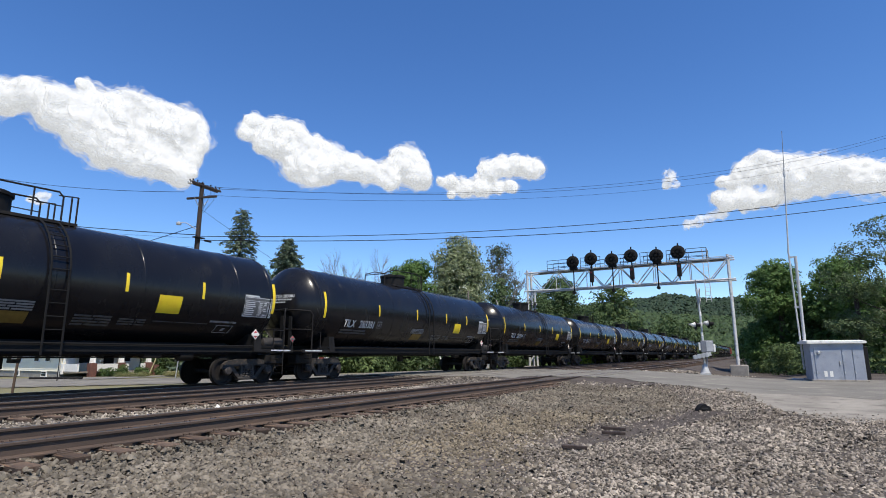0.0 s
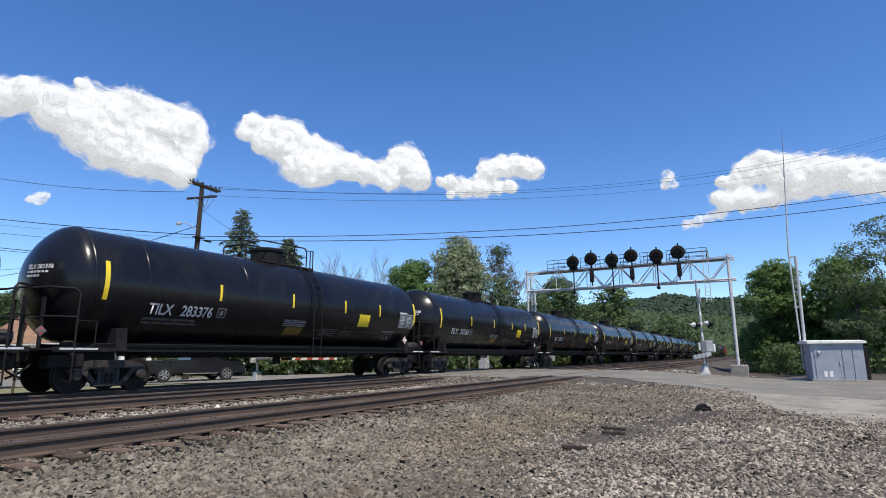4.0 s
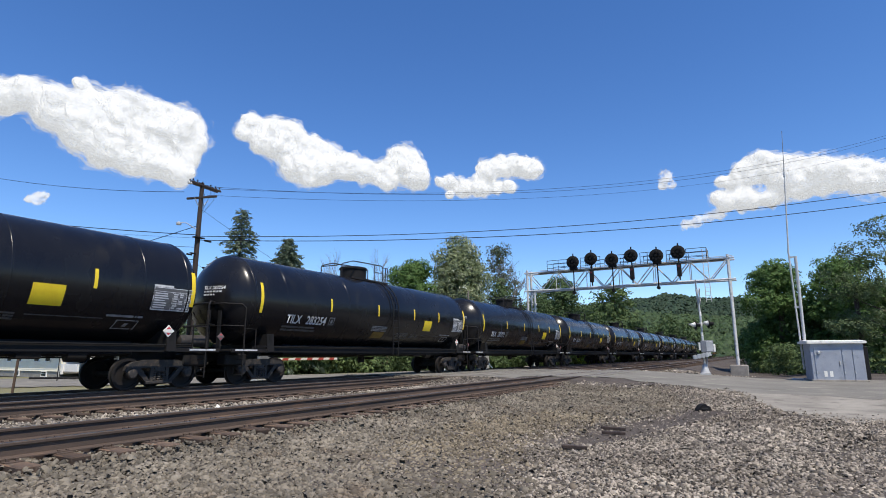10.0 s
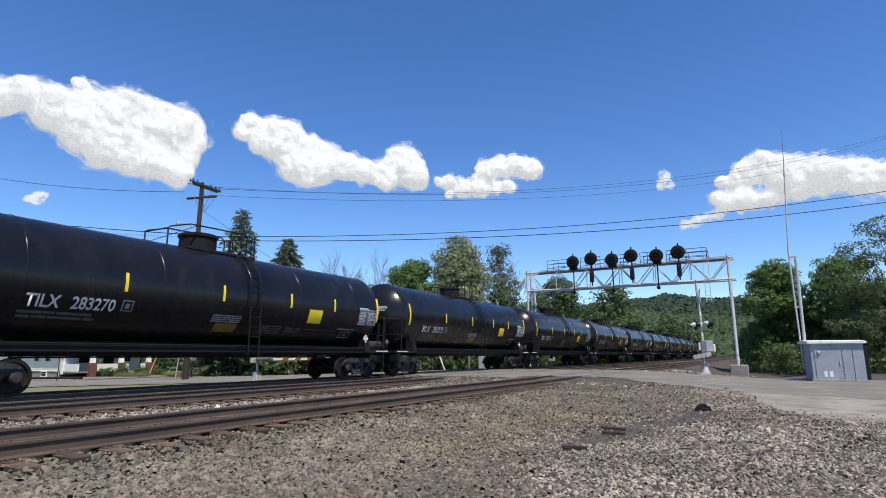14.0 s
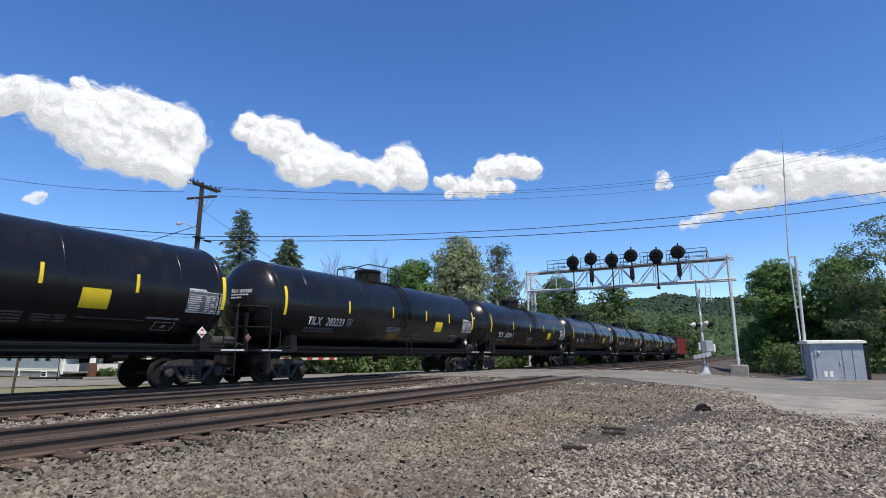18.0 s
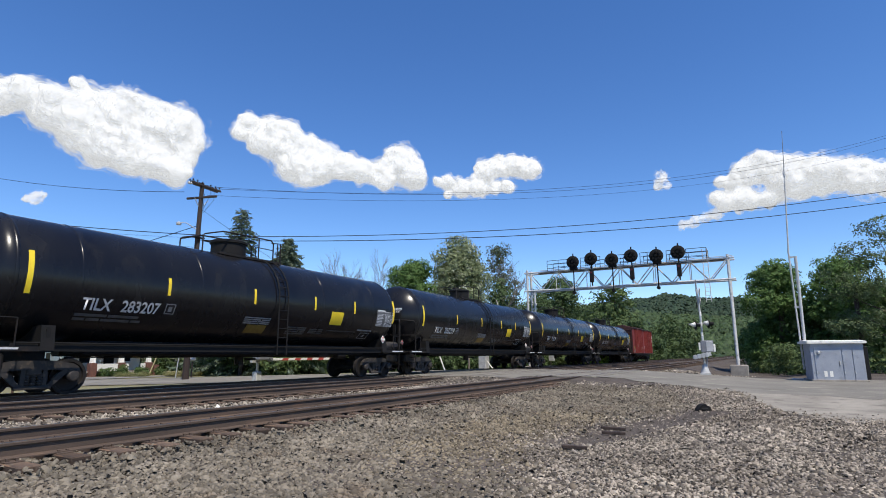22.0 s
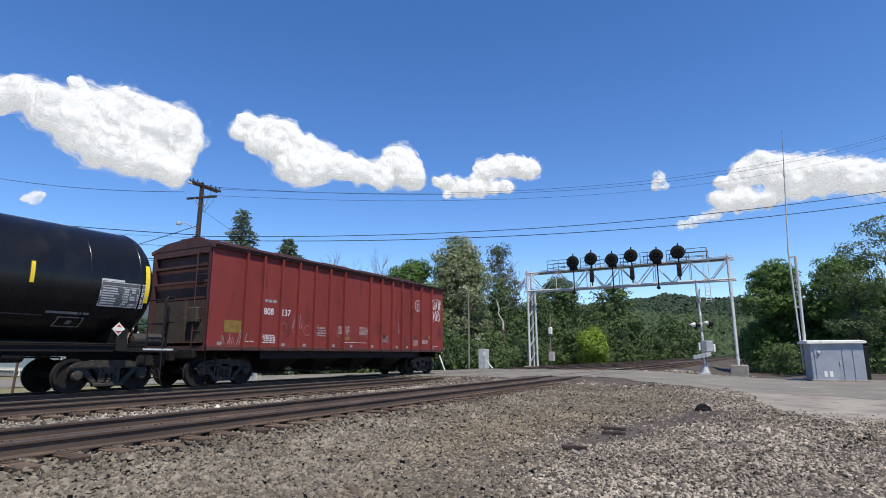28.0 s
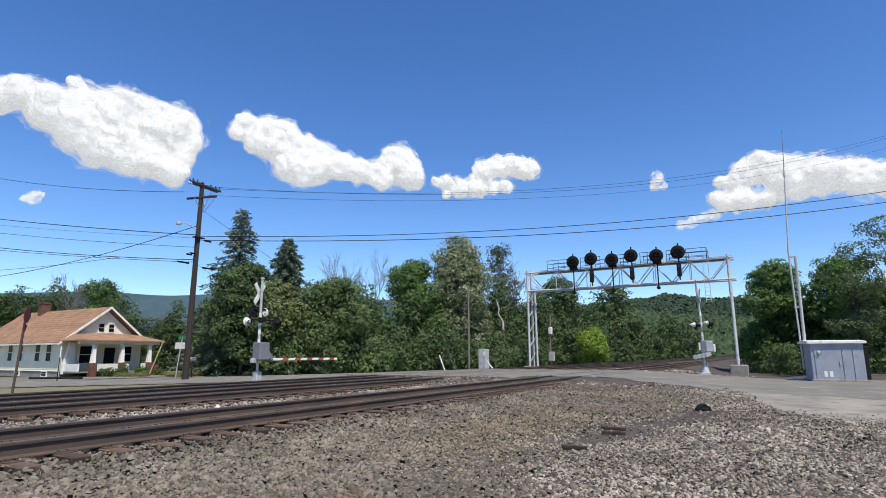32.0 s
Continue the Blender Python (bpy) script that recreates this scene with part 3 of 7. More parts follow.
def fringe():
    """Loose gravel over the edges of the asphalt and the drive."""
    g = np.random.default_rng(17)
    p = on_ground(g, 26000, -7, 9, 12, 24.8)
    line = np.minimum(drive_edge(p[:, 0]) + 0.3, CROSS[0] - 0.1)
    p = p[np.abs(p[:, 1] - line) < np.abs(g.normal(0, 0.8, len(p)))]
    scatter("gravel_fringe", p, g.gamma(3, 0.007, len(p)) + 0.01, STONE_L, 18, "loose pale gravel along the asphalt edge")


fringe()
# ---- the train ----
PITCH = 18.3
TANK_R, TANK_Z = 1.63, 3.0
WHEEL_R = 0.457


KNUCKLE, CROWN = 0.42, 2.0
FRONT, REAR = -8.12, 7.50                # where the tank heads begin


def head_depth(r):
    """How far the dished tank head stands out at a radius: a crown with a tight knuckle round it."""
    rim = TANK_R - KNUCKLE
    turn = CROWN * rim / (CROWN - KNUCKLE)
    if r > turn:
        return math.sqrt(max(KNUCKLE ** 2 - (r - rim) ** 2, 0))
    drop = math.sqrt((CROWN - KNUCKLE) ** 2 - rim ** 2)
    return math.sqrt(CROWN ** 2 - r * r) - drop


def on_shell(me, y0, z0, off=0.018):
    """Lays a flat drawing (x along the car, y up) on the near side of the tank."""
    for v in me.vertices:
        y, z = y0 + v.co.x, z0 + v.co.y
        v.co = (math.sqrt(max((TANK_R + off) ** 2 - (z - TANK_Z) ** 2, 0.01)), y, z)
    return me


def patch(y0, y1, z0, z1, nz=8, off=0.006, slant=0.0):
    s = Shape()
    vs = []
    for k in range(nz + 1):
        z = z0 + (z1 - z0) * k / nz
        x = math.sqrt(max((TANK_R + off) ** 2 - (z - TANK_Z) ** 2, 0.01))
        vs += [(x, y0 + slant * k / nz, z), (x, y1 + slant * k / nz, z)]
    return s.add(vs, [(2 * k, 2 * k + 1, 2 * k + 3, 2 * k + 2) for k in range(nz)])


def bars(y0, y1, z0, z1, rows, seed, gap=0.35):
    """Lines of unreadable stencilled writing as plain bars."""
    rng = random.Random(seed)
    s = Shape()
    h = (z1 - z0) / rows
    for r in range(rows):
        y = y0
        zb = z1 - (r + 1) * h
        while y < y1 - 0.08:
            w = min(rng.uniform(0.3, 0.9), y1 - y)
            q = patch(y, y + w, zb, zb + h * (1 - gap), 2)
            s.add(q.v, q.f)
            y += w + 0.035
    return s


def wheelset(parent, y):
    s = Shape()
    prof = [(0.10, 0.14), (0.10, 0.09), (0.16, 0.075), (0.36, 0.085), (0.38, 0.135), (0.457, 0.135), (0.462, 0.05), (0.485, 0.035), (0.485, 0.005), (0.38, 0.0), (0.36, 0.03), (0.14, 0.03), (0.10, 0.0), (0.075, -0.05)]
    for side in (-1, 1):
        s.lathe([(r, side * (h + 0.72)) for r, h in prof], "x", 28)
    s.lathe([(0.08, -1.05), (0.08, 1.05)], "x", 12)
    return part("wheelset", s, WHEEL, parent, "rust-brown steel wheels on an axle", at=(0, y, WHEEL_R))


def truck(parent, y):
    """A three-piece freight truck: side frames, bolster, springs, bearing caps and two wheelsets."""
    b = part("truck", Shape().box((0, 0, 0.62), (2.1, 0.36, 0.26), 0.04).box((0, 0, 0.80), (0.7, 0.7, 0.14), 0.04), TRUCK, parent, "grimy cast-steel freight truck", at=(0, y, 0))
    for side in (-1, 1):
        s = Shape()
        top = [(-1.04, 0.70), (-0.88, 0.80), (-0.45, 0.87), (0.45, 0.87), (0.88, 0.80), (1.04, 0.70), (1.08, 0.55), (1.0, 0.50), (0.82, 0.58), (0.50, 0.64), (-0.50, 0.64), (-0.82, 0.58), (-1.0, 0.50), (-1.08, 0.55)]
        x = side * 0.98
        s.prism(top, x - 0.07, x + 0.07, "x")
        for sg in (-1, 1):
            s.prism([(sg * 0.80, 0.60), (sg * 0.62, 0.62), (sg * 0.28, 0.24), (sg * 0.40, 0.20)], x - 0.06, x + 0.06, "x")
            s.prism([(sg * 0.30, 0.68), (sg * 0.20, 0.68), (sg * 0.20, 0.24), (sg * 0.30, 0.24)], x - 0.05, x + 0.05, "x")
        s.box((x, 0, 0.205), (0.15, 0.84, 0.10), 0.02)
        part("side_frame", s, TRUCK, b)
        sp = Shape()
        for k in range(3):
            for r in range(5):
                sp.lathe([(0.055, 0), (0.075, 0.03), (0.055, 0.06)], "z", 10, pose(x, -0.15 + k * 0.15, 0.26 + r * 0.062))
        tagged(part("spring_nest", sp, TRUCK, b, "bolster springs"), kind="stuff")
        for sg in (-1, 1):
            cap = Shape().lathe([(0.15, 0), (0.15, side * 0.10), (0.12, side * 0.14), (0.06, side * 0.15)], "x", 14, pose(x + side * 0.03, sg * 0.89, 0.48))
            cap.box((x, sg * 0.89, 0.60), (0.16, 0.26, 0.12), 0.02)
            part("bearing_cap", cap, TRUCK, b)
    for sg in (-1, 1):
        wheelset(b, sg * 0.89)
        part("brake_beam", Shape().box((0, sg * 0.36, 0.42), (1.5, 0.08, 0.10), 0.02).box((0.76, sg * 0.40, 0.42), (0.09, 0.10, 0.3), 0.02).box((-0.76, sg * 0.40, 0.42), (0.09, 0.10, 0.3), 0.02), TRUCK, b)
    return b


def coupler(parent, y, d):
    s = Shape().box((0, y + d * 0.30, 0.86), (0.16, 0.62, 0.18), 0.03)
    s.prism([(-0.17, y + d * 0.58), (0.12, y + d * 0.58), (0.17, y + d * 0.70), (0.05, y + d * 0.84), (-0.05, y + d * 0.74), (-0.17, y + d * 0.76)], 0.72, 1.0, "z")
    s.tube([(0.2, y + d * 0.2, 0.80), (0.26, y + d * 0.5, 0.55), (0.22, y + d * 0.78, 0.42)], 0.03, 6)
    return part("coupler", s, TRUCK, parent, "rusty knuckle coupler with air hose")


def tank_car():
    """Origin at the middle of the car on the rail heads; y runs towards the rear."""
    car = thing("tank_car", "black glossy tank car with white stencils and yellow reflector stripes", "tank car", "cars of the train")
    rim = TANK_R - KNUCKLE
    cap = [(r, head_depth(r)) for r in (0.02, 0.3, 0.6, 0.9, 1.2, 1.4, 1.509)] + [(rim + KNUCKLE * math.cos(radians(q)), KNUCKLE * math.sin(radians(q))) for q in (42, 35, 28, 21, 14, 7, 0)]
    prof = [(r, FRONT - h) for r, h in cap] + [(TANK_R, y) for y in (-6.66, -3.3, 0, 3.3, 6.66)] + [(r, REAR + h) for r, h in reversed(cap)]
    shell = part("tank_shell", Shape().lathe(prof, "y", 72, pose(0, 0, TANK_Z)), BLACK, car)
    for y, w in ((FRONT + 0.01, 0.055), (-6.60, 0.03), (-2.95, 0.03), (0.38, 0.03), (2.75, 0.03), (6.1, 0.03), (REAR - 0.01, 0.04)):
        ring = Shape().lathe([(TANK_R - 0.012 + (0.012 + w * 0.4) * math.cos(a), y + w * math.sin(a)) for a in [radians(q) for q in (-90, -60, -30, 0, 30, 60, 90)]], "y", 72, pose(0, 0, TANK_Z))
        part("weld_band", ring, BLACK, shell)
    # Reflector stripes, from the car's middle.
    o = -7.83
    for y, z0, z1, w in ((0.0, 2.49, 3.56, 0.13), (3.71, 2.76, 3.29, 0.095), (7.0, 2.76, 3.29, 0.095), (10.06, 2.76, 3.29, 0.095), (12.54, 2.76, 3.29, 0.095), (15.50, 2.48, 3.56, 0.13)):
        part("reflector_stripe", patch(o + y - w / 2, o + y + w / 2, z0, z1, 10), YELLOW, car, "yellow reflective stripe")
    part("hazard_panel", patch(o + 11.07, o + 11.83, 2.24, 2.77), YELLOW, car, "bright yellow marking panel")
    part("ochre_panel", patch(o + 6.95, o + 7.85, 1.78, 2.06), OCHRE, car, "faded ochre panel")
    for name, y0, y1, z0, z1, rows, m, seed in (("stencil_line", 6.72, 7.9, 2.09, 2.34, 4, GREY, 1), ("stencil_line", 1.22, 3.1, 1.92, 2.14, 2, DIM, 2), ("stencil_line", 8.9, 9.9, 1.80, 2.10, 4, DIM, 3),
                                              ("stencil_line", 10.1, 10.9, 1.86, 2.06, 3, DIM, 4), ("stencil_line", 11.1, 13.0, 1.99, 2.03, 1, DIM, 5), ("stencil_line", 13.05, 14.1, 2.06, 2.15, 1, GREY, 6)):
        tagged(part(name, bars(o + y0, o + y1, z0, z1, rows, seed), m, car, "stencilled lines of small writing"), kind="stuff")
    # Data block: a ruled table with a heading, lines of writing and three columns of figures.
    tb = Shape()
    y0, y1, z0, z1 = 14.2, 15.46, 2.32, 2.99
    ruled = [(y0, y1, z0, z0 + 0.02), (y0, y1, z1 - 0.02, z1), (y0, y0 + 0.025, z0, z1), (y1 - 0.025, y1, z0, z1), (y0, y0 + 0.62, z1 + 0.01, z1 + 0.07)]
    ruled += [(y0 + 0.62 + 0.21 * k, y0 + 0.635 + 0.21 * k, z0, z1 - 0.1) for k in range(4)] + [(y0 + 0.02, y1, z1 - 0.13, z1 - 0.115)]
    rng = random.Random(11)
    for r in range(8):
        zz = z1 - 0.2 - r * 0.068
        ruled.append((y0 + 0.05, y0 + 0.05 + rng.uniform(0.3, 0.52), zz, zz + 0.035))
        for k in range(3):
            if rng.random() < 0.85:
                ruled.append((y0 + 0.65 + 0.21 * k, y0 + 0.65 + 0.21 * k + rng.uniform(0.09, 0.15), zz, zz + 0.045))
    for a, b, c, d in ruled:
        q = patch(o + a, o + b, c, d, 2, 0.008)
        tb.add(q.v, q.f)
    block_ = part("data_block", patch(o + y0, o + y1, z0, z1, 4, 0.004), PANEL, car, "dull grey data table panel")
    tagged(part("table_rule", tb, DECAL, block_, "grey ruled lines and figures"), kind="stuff")
    for y0, y1, z0, z1, m in ((3.70, 4.02, 2.22, 2.52, GREY), (13.35, 14.0, 1.74, 1.99, GREY)):
        fr = Shape()
        for a, b, c, d in ((y0, y1, z0, z0 + 0.025), (y0, y1, z1 - 0.025, z1), (y0, y0 + 0.03, z0, z1), (y1 - 0.03, y1, z0, z1), ((y0 + y1) / 2 - 0.06, (y0 + y1) / 2 + 0.06, z0 + 0.07, z1 - 0.09)):
            q = patch(o + a, o + b, c, d, 2, slant=0.05 if y0 > 10 else 0)
            fr.add(q.v, q.f)
        part("stencil_box", fr, m, car, "stencilled square mark")
    # Placards on the end corners.
    for x, y, z, w, board in ((1.05, -9.04, 1.62, 0.14, DULL_PLACARD), (1.44, 7.06, 1.72, 0.18, WHITE)):
        d = part("placard", Shape().prism([(y, z - w), (y + w, z), (y, z + w), (y - w, z)], x, x + 0.02, "x"), board, car, "white and red diamond placard")
        part("placard_face", Shape().prism([(y, z - w * 0.72), (y + w * 0.72, z), (y, z + w * 0.72), (y - w * 0.72, z)], x + 0.02, x + 0.026, "x"), RED, d)
        part("placard_bar", Shape().box((x + 0.03, y, z), (0.01, w * 1.4, w * 0.55)), board, d)
        part("placard_bracket", Shape().tube([(x + 0.01, y, 1.15), (x + 0.01, y, z - w)], 0.02, 6), DARK, d)
    # Fittings housing, platform and railing on top, near the middle.
    top = TANK_Z + TANK_R
    part("fittings_housing", Shape().lathe([(0.62, top - 0.25), (0.62, top + 0.40), (0.67, top + 0.42), (0.67, top + 0.50), (0.60, top + 0.54), (0.10, top + 0.55)], "z", 28, pose(0, o + 7.02, 0)), MATT_BLACK, car, "round black fittings housing with a lid")
    plat = Shape().box((0, o + 7.6, top - 0.06), (1.25, 2.9, 0.04))
    for k in (-1, 1):
        plat.box((k * 0.62, o + 7.6, top - 0.06), (0.04, 2.9, 0.08))
    part("platform", plat, DARK, car, "black steel grating platform")
    for sx in (-0.62, 0.62):
        rl = Shape()
        hz = top + 0.78
        ends = (o + 5.45, o + 9.0)
        rl.tube([(sx, ends[0], top - 0.2), (sx, ends[0], hz - 0.34), (sx, ends[0] + 0.06, hz - 0.28), (sx, ends[0] + 0.8, hz - 0.06), (sx, ends[1] - 0.5, hz), (sx, ends[1] - 0.38, hz - 0.12), (sx, ends[1] - 0.38, top)], 0.026, 8)
        rl.tube([(sx, ends[1] - 1.2, top + 0.4), (sx, ends[1] - 0.38, top + 0.4)], 0.018, 6)
        for py in (ends[1], ends[1] - 0.16, o + 7.9):
            rl.tube([(sx, py, top - 0.4 if py > o + 8.5 else top), (sx, py, hz if py < o + 8.5 else hz - 0.05)], 0.024, 6)
        rl.tube([(sx, ends[1], hz - 0.05), (sx, ends[1] - 0.5, hz - 0.10)], 0.02, 6)
        part("platform_railing", rl, DARK, car, "thin black pipe railing")
    for ye in (o + 5.45, ):
        part("platform_railing", Shape().tube([(-0.62, ye, top + 0.44), (0.62, ye, top + 0.44)], 0.022, 6), DARK, car)
    # Ladders down both sides.
    for sg in (-1, 1):
        ld = Shape()
        for py in (o + 8.05, o + 8.5):
            ld.tube([(sg * (TANK_R + 0.09) * math.cos(radians(a)), py, TANK_Z + (TANK_R + 0.09) * math.sin(radians(a))) for a in (66, 52, 38, 24, 10, -5)] + [(sg * (TANK_R + 0.09), py, 1.0)], 0.028, 6)
        for k in range(11):
            a = radians(60 - 11 * k) if k < 6 else None
            x, z = ((TANK_R + 0.09) * math.cos(a), TANK_Z + (TANK_R + 0.09) * math.sin(a)) if a is not None else (TANK_R + 0.09, 2.95 - 0.33 * (k - 5))
            ld.tube([(sg * x, o + 8.05, z), (sg * x, o + 8.5, z)], 0.016, 6)
        part("ladder", ld, MATT_BLACK, car, "black side ladder")
    # Side running pipe, bolsters, sill stubs and end platforms.
    for sg in (-1, 1):
        part("running_pipe", Shape().box((sg * 1.36, 0, 1.20), (0.04, 15.9, 0.20)).tube([(sg * 1.43, -7.9, 1.31), (sg * 1.43, 7.9, 1.31)], 0.022, 6), MATT_BLACK, car)
    for d in (-1, 1):
        yb = d * 7.18
        sill = Shape().box((0, d * 7.9, 0.98), (0.42, 2.6, 0.36), 0.03)
        part("stub_sill", sill, DARK, car)
        saddle = Shape().prism([(-1.5, 1.12), (1.5, 1.12), (1.42, 1.75), (0.9, 1.72), (0.45, 1.54), (-0.45, 1.54), (-0.9, 1.72), (-1.42, 1.75)], yb - 0.16, yb + 0.16, "y")
        part("tank_saddle", saddle, MATT_BLACK, car)
        deck = Shape().box((0, d * 8.63, 1.16), (2.9, 0.62, 0.06), 0.01).box((1.44, d * 8.0, 1.16), (0.08, 1.8, 0.12)).box((-1.44, d * 8.0, 1.16), (0.08, 1.8, 0.12))
        part("end_platform", deck, DARK, car, "black end platform")
        part("edge_marking", Shape().box((1.486, d * 8.28, 1.17), (0.006, 0.95, 0.05)), DECAL, car, "white reflective edge strip")
        hr = Shape()
        ye = d * 8.40
        bow = [(1.47, 8.40, 1.18), (1.47, 8.40, 2.62), (1.40, 8.50, 2.74), (1.05, 8.92, 2.76), (0.5, 9.03, 2.76)]
        hr.tube([(x, d * y, z) for x, y, z in bow] + [(-x, d * y, z) for x, y, z in reversed(bow)], 0.03, 8)
        hr.tube([(1.47, ye, 2.0), (1.1, d * 8.95, 2.0), (-1.1, d * 8.95, 2.0), (-1.47, ye, 2.0)], 0.02, 6)
        for sx in (-0.8, 0.8):
            part("grab_post", Shape().box((sx, d * 8.93, 1.85), (0.16, 0.05, 1.32), 0.01), MATT_BLACK, car)
        for sx in (-1.47, 1.47):
            hr.tube([(sx, ye, 1.9), (sx, ye - d * 0.5, 1.9), (sx, ye - d * 0.5, 1.18)], 0.022, 6)
            for k in range(4):
                hr.tube([(sx - 0.0, ye, 0.35 + k * 0.26), (sx - math.copysign(0.45, sx), ye, 0.35 + k * 0.26)], 0.016, 6)
            hr.tube([(sx, ye, 0.3), (sx, ye, 1.18)], 0.022, 6)
            hr.tube([(sx - math.copysign(0.45, sx), ye, 0.3), (sx - math.copysign(0.45, sx), ye, 1.18)], 0.022, 6)
        part("end_railing", hr, DARK, car, "black bent-pipe end railing and steps")
        for sx in (-0.85, 0.85):
            part("draft_pocket", Shape().box((sx, d * 8.35, 0.86), (0.5, 0.9, 0.40), 0.05), DARK, car)
        coupler(car, d * 8.55, d)
        tr = truck(car, yb)
        part("gusset", Shape().prism([(1.46, 1.7), (1.46, 1.12), (1.2, 1.12)], yb - 0.05, yb + 0.05, "y"), MATT_BLACK, car)
    # Bottom outlet, brake cylinder, rods.
    part("outlet_valve", Shape().lathe([(0.30, 1.0), (0.30, 1.5)], "z", 16).lathe([(0.16, 0.66), (0.16, 1.0)], "z", 14).box((0, 0, 1.28), (0.9, 1.4, 0.16), 0.03).box((0.25, 0.3, 0.86), (0.5, 0.1, 0.1)), DARK, car, "bottom outlet valve in a skid")
    part("brake_cylinder", Shape().lathe([(0.12, 0), (0.16, 0.03), (0.16, 0.5), (0.10, 0.55)], "y", 14, pose(0.7, 4.6, 0.98)), DARK, car)
    part("air_reservoir", Shape().lathe([(0.05, 7.62), (0.17, 7.66), (0.19, 7.74), (0.19, 8.52), (0.17, 8.60), (0.05, 8.64)], "y", 16, pose(1.1, 0, 1.45)), TRUCK, car, "dull grey air reservoir")
    part("brake_reservoir", Shape().box((0.7, 3.7, 1.05), (0.3, 0.6, 0.28), 0.03), DARK, car)
    # Added black box: stands in for the dark, shaded underframe and closes the gap.
    part("belly_skid", Shape().box((0, 0.2, 1.19), (1.7, 12.4, 0.42), 0.05), MATT_BLACK, car, "black box added for the shaded underframe below the tank")
    rods = Shape()
    for x, z in ((0.35, 0.95), (-0.3, 1.0)):
        rods.tube([(x, -6.2, z), (x, 6.2, z)], 0.025, 6)
    for k in range(9):
        rods.box((0.35 if k % 2 else -0.3, -6 + k * 1.5, 1.22), (0.05, 0.08, 0.5))
    part("brake_rod", rods, DARK, car)
    tagged(part("end_stencil", end_writing(), DECAL, car, "white stencilled writing on the tank head"), kind="stuff")
    return car


def end_writing():
    """Bars on the front tank head, on the side towards the near end."""
    s = Shape()
    rng = random.Random(8)
    for row, (h, w) in enumerate(((0.055, 0.72), (0.055, 0.46))):
        z = 3.19 - row * 0.11
        x = 0.10
        while x < 0.10 + w:
            q = min(rng.uniform(0.06, 0.13), 0.10 + w - x)
            if q > 0.02:
                vs = []
                for xx, zz in ((x, z - h / 2), (x + q, z - h / 2), (x + q, z + h / 2), (x, z + h / 2)):
                    vs.append((xx, FRONT - head_depth(math.hypot(xx, zz - TANK_Z)) - 0.008, zz))
                s.add(vs, [(0, 1, 2, 3)])
            x += q + 0.035
    return s


def hopper_car():
    """The last car: an oxide-red covered hopper. Origin in its middle on the rail heads."""
    car = thing("hopper_car", "oxide-red covered hopper car with faded white stencils and graffiti", "hopper car", "cars of the train")
    h = 7.58
    X = 1.60
    for sx in (-1, 1):
        side = part("side_wall", Shape().box((sx * (X - 0.02), 0, 2.88), (0.05, 2 * h, 3.40)), OXIDE, car)
        for y in (-6.2, -5.43, -4.55, -3.66, -2.76, -1.89, -0.95, 0.85, 1.72, 2.60, 3.43, 4.34, 5.21, 6.25):
            part("side_post", Shape().box((sx * (X + 0.06), y, 2.86), (0.15, 0.075, 3.30), 0.012), OXIDE, side)
        part("top_chord", Shape().box((sx * X, 0, 4.56), (0.16, 2 * h + 0.1, 0.14), 0.015), OXIDE2, car)
        part("side_sill", Shape().box((sx * X, 0, 1.22), (0.12, 2 * h, 0.14), 0.01), OXIDE2, car)
    part("roof", Shape().prism([(-1.76, 4.62), (-0.9, 4.84), (0, 4.91), (0.9, 4.84), (1.76, 4.62), (1.74, 4.57), (-1.74, 4.57)], -h, h, "y"), OXIDE2, car, "low peaked brown-red roof")
    walk_way = Shape().box((0, 0, 4.97), (0.9, 2 * h - 0.4, 0.05))
    for k in range(10):
        walk_way.box((0, -7 + k * 1.55, 4.93), (0.8, 0.06, 0.1))
    part("running_board", walk_way, OXIDE2, car)
    for k in range(5):
        part("hatch", Shape().box((0.0, -5.6 + k * 2.8, 5.0), (0.7, 1.9, 0.10), 0.03), OXIDE2, car)
    for d in (-1, 1):
        e = part("end_frame", Shape().box((1.5, d * (h - 0.06), 2.88), (0.16, 0.12, 3.3)).box((-1.5, d * (h - 0.06), 2.88), (0.16, 0.12, 3.3)).box((0, d * (h - 0.06), 4.45), (3.0, 0.10, 0.22)).box((0, d * (h - 0.06), 1.22), (3.0, 0.14, 0.16)), OXIDE2, car)
        for z in (3.40, 3.95):
            part("end_brace", Shape().box((0, d * (h - 0.05), z), (2.9, 0.08, 0.09), 0.01), OXIDE2, e)
        part("slope_sheet", Shape().prism([(d * (h - 0.15), 4.5), (d * (h - 0.15), 2.85), (d * (h - 2.6), 1.25), (d * (h - 2.7), 1.3), (d * (h - 0.6), 4.5)], -1.5, 1.5, "x"), OXIDE2, car)
        part("end_panel", Shape().box((0, d * (h - 0.10), 2.1), (2.7, 0.05, 1.4)).box((0.4, d * (h - 0.02), 2.1), (0.08, 0.08, 1.4)).box((-0.7, d * (h - 0.02), 2.1), (0.08, 0.08, 1.4)).box((0.9, d * (h + 0.02), 2.3), (0.5, 0.18, 0.5), 0.03), END_BROWN, car)
        lad = Shape()
        for k in range(9):
            lad.tube([(1.36, d * (h + 0.05), 1.4 + k * 0.37), (0.92, d * (h + 0.05), 1.4 + k * 0.37)], 0.016, 6)
        lad.tube([(0.92, d * (h + 0.05), 1.3), (0.92, d * (h + 0.05), 4.5)], 0.02, 6)
        part("ladder", lad, OXIDE2, car)
